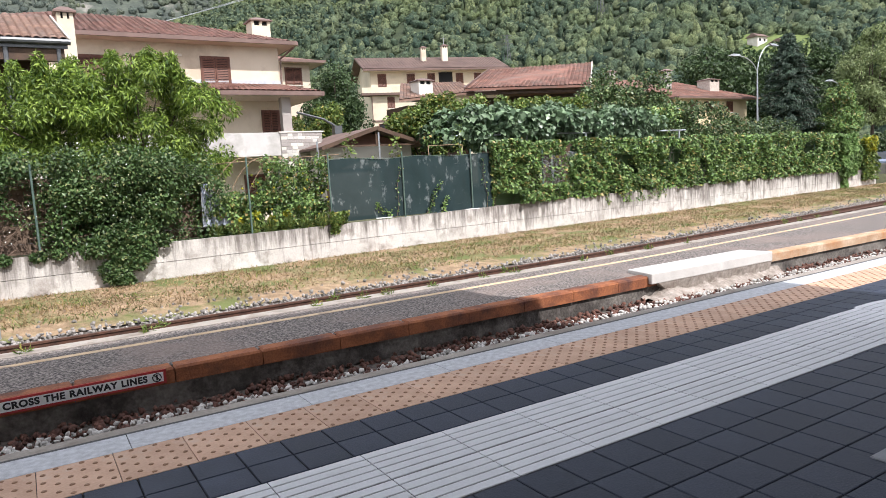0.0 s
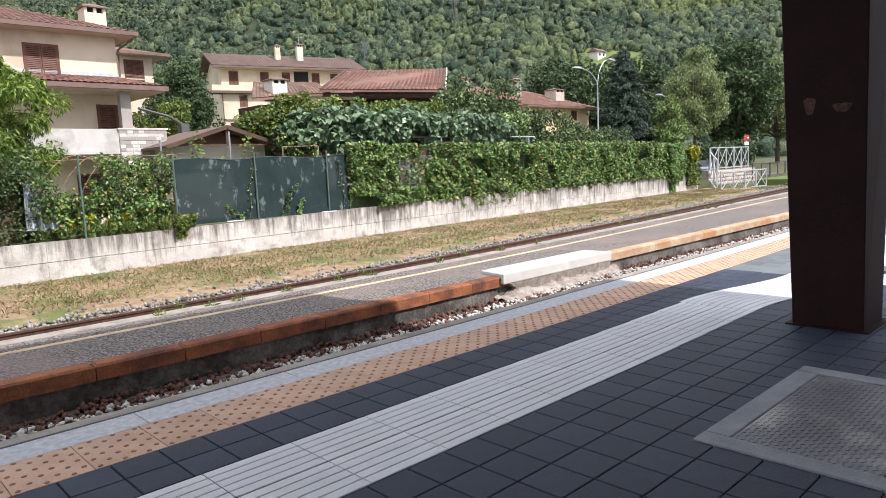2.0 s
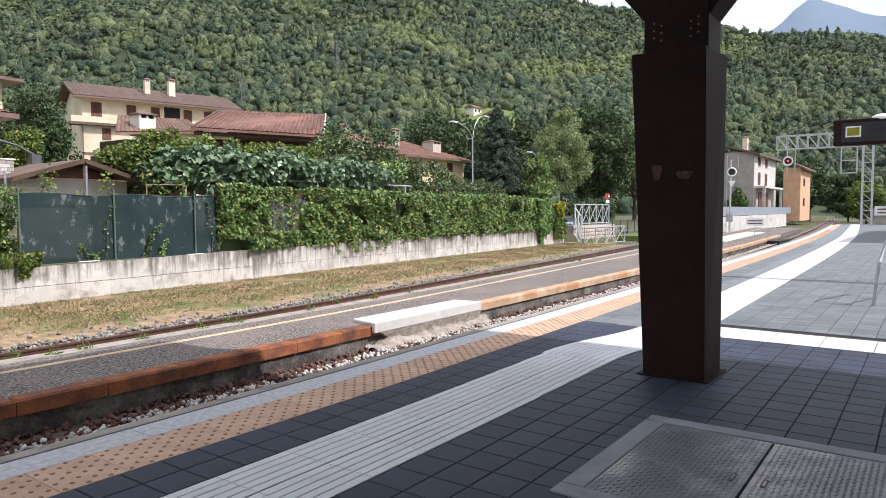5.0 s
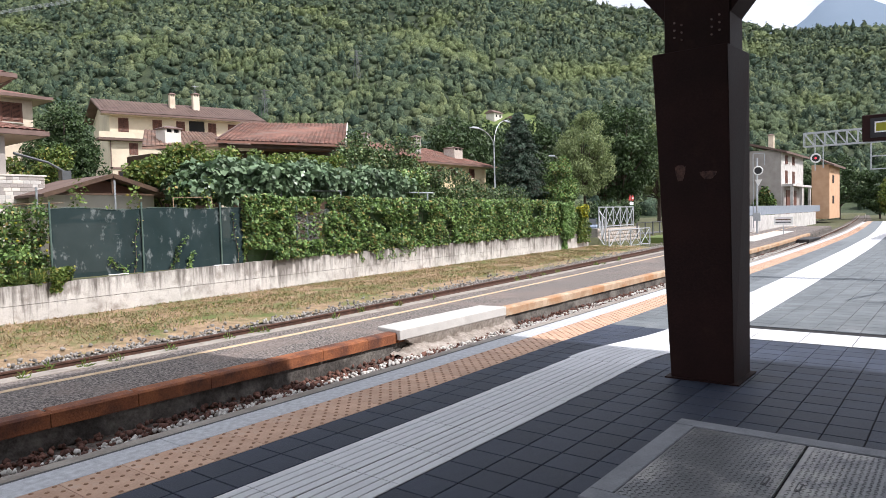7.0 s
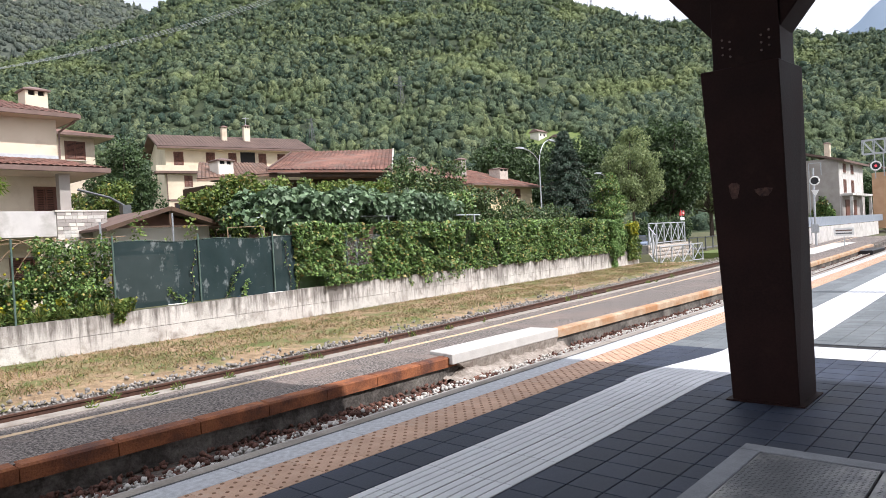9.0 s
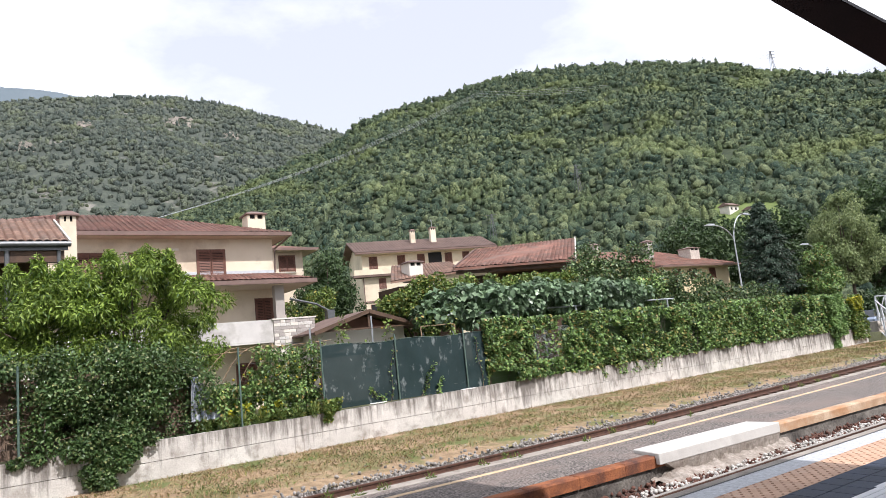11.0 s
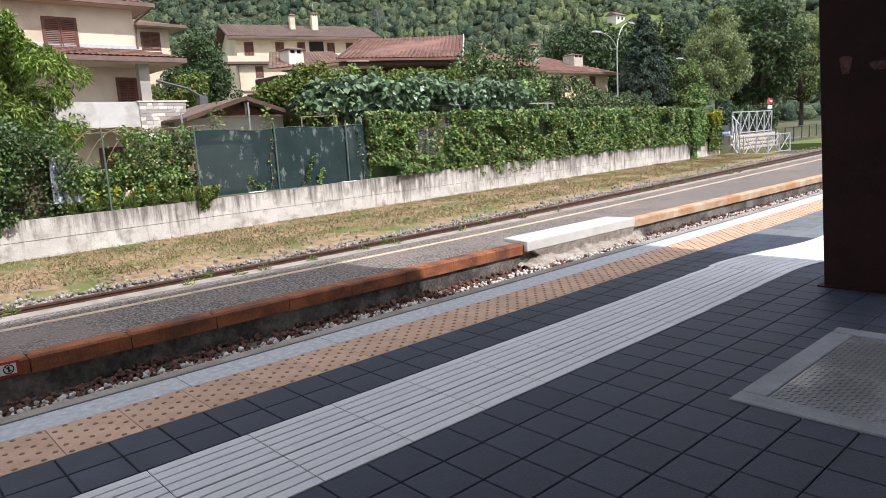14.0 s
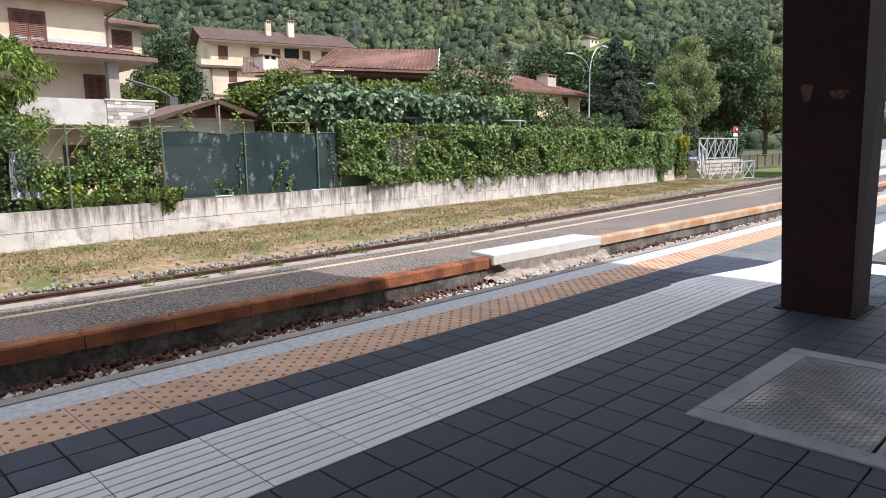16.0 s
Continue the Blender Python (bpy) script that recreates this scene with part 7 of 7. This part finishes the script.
# pylons and power lines on the hill
def pylon(x, y, z, h, w, label="lattice steel power pylon on the wooded hill"):
    t = thing("power_pylon", label, "pylon", group="pylons")
    for sx, sy in ((1, 1), (1, -1), (-1, 1), (-1, -1)):
        part("leg", Shape().beam((x + sx * w, y + sy * w, z), (x + sx * w * 0.15, y + sy * w * 0.15, z + h), h * 0.010, h * 0.010), GUTTER_GREY, t)
    n = 7
    br = Shape()
    for i in range(n):
        a, b = w * (1 - 0.85 * i / n), w * (1 - 0.85 * (i + 1) / n)
        z0, z1 = z + h * i / n, z + h * (i + 1) / n
        br.beam((x - a, y - a, z0), (x + b, y - b, z1), h * 0.007, h * 0.007).beam((x + a, y - a, z0), (x - b, y - b, z1), h * 0.007, h * 0.007)
    part("bracing", br, GUTTER_GREY, t)
    arms = Shape()
    for q in (0.72, 0.85, 0.97):
        arms.beam((x - h * 0.14, y + h * 0.1, z + h * q), (x + h * 0.14, y - h * 0.1, z + h * q), h * 0.012, h * 0.012)
    part("cross_arm", arms, GUTTER_GREY, t)
    return (x, y, z + h * 0.95)


def polar(a, r):
    return r * math.sin(radians(a)), r * math.cos(radians(a))


tops = []
for a, rise, tall in ((45.4, 11.0, 2.9), (61.5, 17.5, 2.0), (37.85, 8.1, 2.6)):
    r = slope_reach(a, rise)
    x, y = polar(a, r)
    tops.append(pylon(x, y, r * math.tan(radians(rise)) + 1.6, r * math.radians(tall), r * math.radians(tall) * 0.09))
cable = thing("power_line", "thin sagging power lines across the hillside", "cable")
for k in range(4):
    ends = [(3 + 0.3 * k, 420, 10.3 + 0.12 * k), (37.9, 560, 20.9 - 0.12 * k), (61.5, 740, 19.2 - 0.15 * k)]
    pts = []
    for (a0, r0, e0), (a1, r1, e1) in zip(ends, ends[1:]):
        p, q = [Vector((*polar(a, r), r * math.tan(radians(e)))) for a, r, e in ((a0, r0, e0), (a1, r1, e1))]
        pts += [p.lerp(q, i / 12) - Vector((0, 0, 10 * math.sin(math.pi * i / 12))) for i in range(12)]
    part("cable", Shape().tube(pts + [q], 0.07, 4), GALV, cable)
for k in range(3):
    p, q = Vector((*polar(45, 440), 0)), Vector((*polar(78, 520), 0))
    p.z, q.z = 440 * math.tan(radians(11.5 + 0.4 * k)), 520 * math.tan(radians(9.8 + 0.4 * k))
    part("cable", Shape().tube([p.lerp(q, i / 14) - Vector((0, 0, 9 * math.sin(math.pi * i / 14))) for i in range(15)], 0.09, 4), GALV, cable)

# clearing with two small houses up the hill
s = Shape()
for i in range(8):
    for k in range(6):
        x, y = polar(55.6 + 4.8 * i / 7, CLEARING[1] - 30 + 44 * k / 5)
        s.v.append((x, y, hill_height(x, y) + 0.6))
s.f = [(i * 6 + k, i * 6 + k + 1, (i + 1) * 6 + k + 1, (i + 1) * 6 + k) for i in range(7) for k in range(5)]
s.m = [0] * len(s.f)
tagged(part("hill_meadow", s, MEADOW, kind="structure", smooth=True), "small sunlit meadow on the wooded hillside", "meadow")

def hill_house(a, r, w, h, lift, mat):
    x, y = polar(a, r)
    z = hill_height(x, y) + lift
    t = thing("house", "small pale house in a clearing on the hillside", "house", group="hill houses")
    part("wall", Shape().box(x - w / 2, y, z - 4, x + w / 2, y + w * 0.7, z + h), mat, t)
    roof = Shape().hexa([(x - w * 0.6, y - w * 0.1, z + h), (x + w * 0.6, y - w * 0.1, z + h), (x + w * 0.6, y + w * 0.8, z + h), (x - w * 0.6, y + w * 0.8, z + h)], [(x - w * 0.55, y + w * 0.3, z + h * 1.5), (x + w * 0.55, y + w * 0.3, z + h * 1.5), (x + w * 0.55, y + w * 0.4, z + h * 1.5), (x - w * 0.55, y + w * 0.4, z + h * 1.5)])
    part("roof", roof, ROOF_BROWN, t)
    for k in (-0.25, 0.2):
        part("window", Shape().box(x + k * w - 0.6, y - 0.03, z + h * 0.4, x + k * w + 0.6, y + 0.02, z + h * 0.75), SHADE_INSIDE, t)


hill_house(57.1, CLEARING[1] + 2, 6.5, 3.0, 0.5, STUCCO_WHITE)
hill_house(58.9, CLEARING[1], 7.5, 2.6, 0.0, STUCCO_WHITE)


# ---------------------------------------------------------------- grass
def blades(name, count, x0, x1, mat, seed, length, label, lo_cut=-0.7):
    rng = np.random.default_rng(seed)
    x = x0 + (x1 - x0) * rng.uniform(0, 1, count) ** 1.2
    lo = np.array([14.1 + bend_far(q) for q in x])
    hi = np.array([wall_y(q) for q in x])
    y = lo + (hi - lo) * rng.uniform(0, 1, count)
    dens = np.array([noise.noise((a * 0.6, b * 0.9, seed)) for a, b in zip(x, y)])
    keep = dens > rng.uniform(lo_cut, 0.35, count)
    x, y = x[keep], y[keep]
    n = len(x)
    p = np.stack([x, y, np.full(n, GRASS + 0.07)], 1)
    out = np.tile(np.array([[0, 0, 0.8]]), (n, 1))
    v, f = leaves(rng, p, out, length, length * 0.12, 0.0, 0.8)
    tagged(soup(name, v, f, mat), label, "grass", kind="stuff")


blades("dry_grass", 32000, -3, 45, GRASS_BLADE, 101, 0.14, "short dry straw-coloured grass blades")
blades("green_grass", 17000, -3, 48, LIGHT_LEAF, 102, 0.14, "patchy short green grass blades", -0.3)
rng = np.random.default_rng(103)
pts = [((x, FAR_BACK - 0.2 + 0.85 * bend_far(x) + rng.uniform(0, 0.5), FAR_TOP + 0.03), (0.12, 0.1, 0.08)) for x in rng.uniform(-2, 30, 26)]
v, f = crown(rng, pts, 30, 0.11, 0.02, -0.6, 0.5, 0.1)
tagged(soup("weed", v, f, LIGHT_LEAF), "small weeds in the cracks of the low platform", "weeds", kind="stuff")

# ---------------------------------------------------------------- manhole in the platform
manhole = thing("service_cover", "chequer-plate service cover set in a grey concrete frame", "manhole cover")
mx0, mx1, my0, my1 = 3.60, 5.39, -0.10, 1.745
fr = 0.15
for a, b, c, d in ((mx0, my0, mx0 + fr, my1), (mx1 - fr, my0, mx1, my1), (mx0 + fr, my1 - fr, mx1 - fr, my1), (mx0 + fr, my0, mx1 - fr, my0 + fr)):
    part("surround", Shape().chamfer(a, b, -0.02, c, d, 0.012, 0.006), FRAME_CONCRETE, manhole)
mid = 0.83
for y0, y1 in ((my0 + fr, mid - 0.006), (mid + 0.006, my1 - fr)):
    x0, x1 = mx0 + fr + 0.006, mx1 - fr - 0.006
    plate = part("cover_plate", Shape().box(x0, y0 + 0.004, -0.02, x1, y1 - 0.004, 0.004), CHEQUER, manhole)
    s = Shape()
    step = 0.034
    for i in range(int((x1 - x0) / step)):
        for k in range(int((y1 - y0) / step)):
            cx, cy = x0 + (i + 0.5) * step, y0 + (k + 0.5) * step
            d = 1 if (i + k) % 2 else -1
            s.add([(cx - 0.013, cy - 0.013 * d, 0.0045), (cx + 0.004, cy - 0.004 * d, 0.0075), (cx + 0.013, cy + 0.013 * d, 0.0045), (cx - 0.004, cy + 0.004 * d, 0.0075)], [(0, 1, 2, 3)])
    part("tread_lug", s, CHEQUER, plate, kind="stuff")
    hy = mid + (0.09 if y0 > mid - 0.01 else -0.09)
    part("lift_slot", Shape().box(4.36, hy - 0.016, 0.0045, 4.50, hy + 0.016, 0.0065), BLACK_PAINT, plate)
    part("slot_rim", Shape().box(4.385, hy - 0.007, 0.007, 4.475, hy + 0.007, 0.009), CHEQUER, plate)

# ---------------------------------------------------------------- platform paving
ribbon("edge_gap", XS, y_at(EDGE + 0.002), y_at(EDGE + 0.045), -0.3, -0.004, BLACK_PAINT, "dark joint below the granite edge", "joint")
ribbon("platform_ledge", XS, y_at(EDGE + 0.047), y_at(EDGE + 0.165), -0.98, -0.004, LEDGE, "worn grey-brown concrete ledge along the platform edge", "ledge")
granite = thing("granite_edge", "pale grey granite edge of the platform", "edging", kind="structure")
granite.parent = None
x = -8.0
while x < 80:
    w = 1.2 if x < 20 else 2.4
    a, b = bend(x), bend(x + w)
    lo = [(x + 0.003, RIM + a, -0.2), (x + w - 0.003, RIM + b, -0.2), (x + w - 0.003, EDGE + b, -0.2), (x + 0.003, EDGE + a, -0.2)]
    part("edge_stone", Shape().hexa(lo, [(p[0], p[1], 0.0) for p in lo]), GRANITE, granite)
    x += w


def shared(name, data, parent, at):
    ob = new(name, data)
    ob.parent = parent
    ob.location = at
    return ob


def studded_tile():
    w, d = 0.413, RIM - STRIP
    s = Shape().chamfer(0.002, 0.002, -0.03, w - 0.002, d - 0.002, 0.0, 0.002)
    n, m = 6, 8
    for i in range(n):
        for k in range(m):
            if (i + k) % 2:
                continue
            cx, cy, r = w * (i + 0.5) / n, d * (k + 0.5) / m, 0.017
            ring0 = [(cx + r * math.cos(a), cy + r * math.sin(a), 0.0) for a in np.linspace(0, 2 * math.pi, 7)[:-1]]
            ring1 = [(cx + r * 0.7 * math.cos(a), cy + r * 0.7 * math.sin(a), 0.005) for a in np.linspace(0, 2 * math.pi, 7)[:-1]]
            s.add(ring0 + ring1, [(j, (j + 1) % 6, 6 + (j + 1) % 6, 6 + j) for j in range(6)] + [tuple(range(6, 12))], 1)
    return s


def guide_tile():
    w, d = 0.556, (BAND_FAR - BAND_NEAR) / 2
    s = Shape().box(0.002, 0.002, -0.03, w - 0.002, d - 0.002, -0.004, 1)
    n = 5
    for k in range(n):
        y0 = 0.003 + (d - 0.006) * k / n
        s.chamfer(0.002, y0 + 0.004, -0.0039, w - 0.002, y0 + (d - 0.006) / n - 0.005, 0.001, 0.003, 0)
    return s


GROOVE = material("guide_groove", (0.13, 0.13, 0.135), (0.2, 0.2, 0.205), 6, 0.9)
strip = thing("ochre_strip", "ochre studded tactile warning strip along the edge", "tactile paving", kind="structure")
first = part("tactile_tile", studded_tile(), [ORANGE_TILE, STUD], strip)
x = 0.70 - 0.413 * 10
first.location = (x, STRIP + bend(x), 0)
while x < 60:
    x += 0.413
    shared("tactile_tile", first.data, strip, (x, STRIP + bend(x + 0.2), 0))
band = thing("guide_band", "pale grey ribbed guiding band for blind travellers", "tactile paving", kind="structure")
depth = (BAND_FAR - BAND_NEAR) / 2
first = None
x = 0.94 - 0.556 * 7
while x < 66:
    for row in ((0, 1) if not 6.7 < x < 9.5 else ()):
        at = (x, BAND_NEAR + row * depth + bend_band(x + 0.28), 0)
        if first is None:
            first = part("guide_tile", guide_tile(), [WHITE_TILE, GROOVE], band)
            first.location = at
        else:
            shared("guide_tile", first.data, band, at)
    x += 0.556
lead = 0.94 - 0.556 * 7
first_gap = min(lead + 0.556 * i for i in range(40) if lead + 0.556 * i > 6.7)
after_gap = min(lead + 0.556 * i for i in range(40) if lead + 0.556 * i > 9.5)
steps = [first_gap + (after_gap - first_gap) * i / 24 for i in range(25)]
part("bend_base", Shape().sweep(steps, [lambda x: (BAND_NEAR + bend_band(x), -0.03), lambda x: (BAND_FAR + bend_band(x), -0.03), lambda x: (BAND_FAR + bend_band(x), -0.004), lambda x: (BAND_NEAR + bend_band(x), -0.004)]), GROOVE, band)
for k in range(10):
    y0, y1 = BAND_NEAR + 0.0835 * k + 0.005, BAND_NEAR + 0.0835 * (k + 1) - 0.005
    part("bend_rib", Shape().sweep(steps, [lambda x: (y0 + bend_band(x), -0.0039), lambda x: (y1 + bend_band(x), -0.0039), lambda x: (y1 - 0.003 + bend_band(x), 0.001), lambda x: (y0 + 0.003 + bend_band(x), 0.001)]), WHITE_TILE, band)
cross_band = thing("cross_guide_band", "pale ribbed guiding band across the platform", "tactile paving", kind="structure")
for i in range(14):
    for row in (0, 1):
        ob = new("guide_tile", first.data)
        ob.parent = cross_band
        ob.matrix_basis = Matrix.Translation((9.2 + depth * (row + 1), BAND_NEAR - 0.56 * (i + 1), 0.0)) @ Matrix.Rotation(radians(90), 4, "Z")
ribbon("band_far_end", [66, 72, 78, 84], lambda x: BAND_NEAR + bend_band(x), lambda x: BAND_FAR + bend_band(x), -0.03, 0.0, WHITE_TILE, "pale guiding band further along", "tactile paving")
ribbon("strip_far_end", [60, 66, 72, 78, 84], lambda x: STRIP + bend(x), lambda x: RIM + bend(x), -0.03, 0.0, ORANGE_TILE, "ochre strip further along", "tactile paving")

PITCH = 0.275
paving = thing("dark_paving", "dark slate-grey square paving tiles of the platform", "paving", kind="structure")


def dark_tile(x, y, w, d):
    return Shape().chamfer(0.004, 0.004, -0.03, w - 0.004, d - 0.004, 0.0, 0.004)


tile = None
rest, open_field = Shape(), Shape()
spots = []
row_d = (STRIP - BAND_FAR) / 2
for i in range(-14, 130):
    x = 0.91 + PITCH * i
    for row in (0, 1):
        spots.append((x, BAND_FAR + row * row_d, row_d, True))
    for k in range(-3, 46):
        y = BAND_NEAR - PITCH * k
        if x + PITCH > mx0 + 0.13 and x < mx1 - 0.13 and y + PITCH > my0 + 0.13 and y < my1 - 0.13:
            continue
        if x + PITCH > 9.2 and x < 9.2 + 2 * depth:
            continue
        spots.append((x, y, PITCH, False))
alike = None
alike_row = None
made = 0
for x, y, d, row in spots:
    off = bend(x + 0.13) if row else 0.0
    edge_y = BAND_NEAR + min(bend_band(x), bend_band(x + PITCH))
    if not row and y > edge_y:
        continue
    drop = 0.006 if not row and y + PITCH > edge_y + 0.002 else 0.0
    near = (1.0 < x < 6.3 and y > 0.4) and made < 300 and not drop
    if near:
        data = alike_row if row else alike
        if data is None:
            ob = part("paving_tile", dark_tile(0, 0, PITCH, d), DARK_TILE, paving)
            ob.location = (x, y + off, 0)
            if row:
                alike_row = ob.data
            else:
                alike = ob.data
        else:
            shared("paving_tile", data, paving, (x, y + off, 0))
        made += 1
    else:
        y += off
        # Tiles past x = 9.2 take the lighter, sunlit-toned copy.
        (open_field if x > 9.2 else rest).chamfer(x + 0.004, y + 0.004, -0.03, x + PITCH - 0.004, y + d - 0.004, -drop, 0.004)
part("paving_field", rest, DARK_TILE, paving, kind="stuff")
part("open_paving_field", open_field, PALE_TILE, paving, "paving beyond the canopy in a paler, sunlit tone", kind="stuff")
ribbon("paving_infill", [7.2, 7.5, 7.8, 8.1, 8.4, 8.7, 9.0, 9.4], lambda x: BAND_FAR + bend_band(x) + 0.003, lambda x: BAND_FAR + bend(x) - 0.002, -0.03, -0.002, DARK_TILE, "dark paving beside the bend of the guiding band", "paving")
ribbon("paving_infill_open", [9.4, 10, 12, 14, 16, 18, 20, 23, 26, 30, 36.6], lambda x: BAND_FAR + bend_band(x) + 0.003, lambda x: BAND_FAR + bend(x) - 0.002, -0.03, -0.002, PALE_TILE, "sunlit-toned paving beside the guiding band", "paving")
ribbon("paving_far", [36.6, 46, 56, 66, 76, 84], lambda x: -10, lambda x: BAND_NEAR + bend_band(x) - 0.004, -0.03, -0.001, PALE_TILE, "pale sunlit-toned paving further along the platform", "paving")
ribbon("paving_far_strip", [36.6, 46, 56, 66, 76, 84], lambda x: BAND_FAR + bend_band(x) + 0.004, lambda x: STRIP + bend(x) - 0.004, -0.03, -0.001, PALE_TILE, "pale sunlit-toned paving between the tactile strips", "paving")
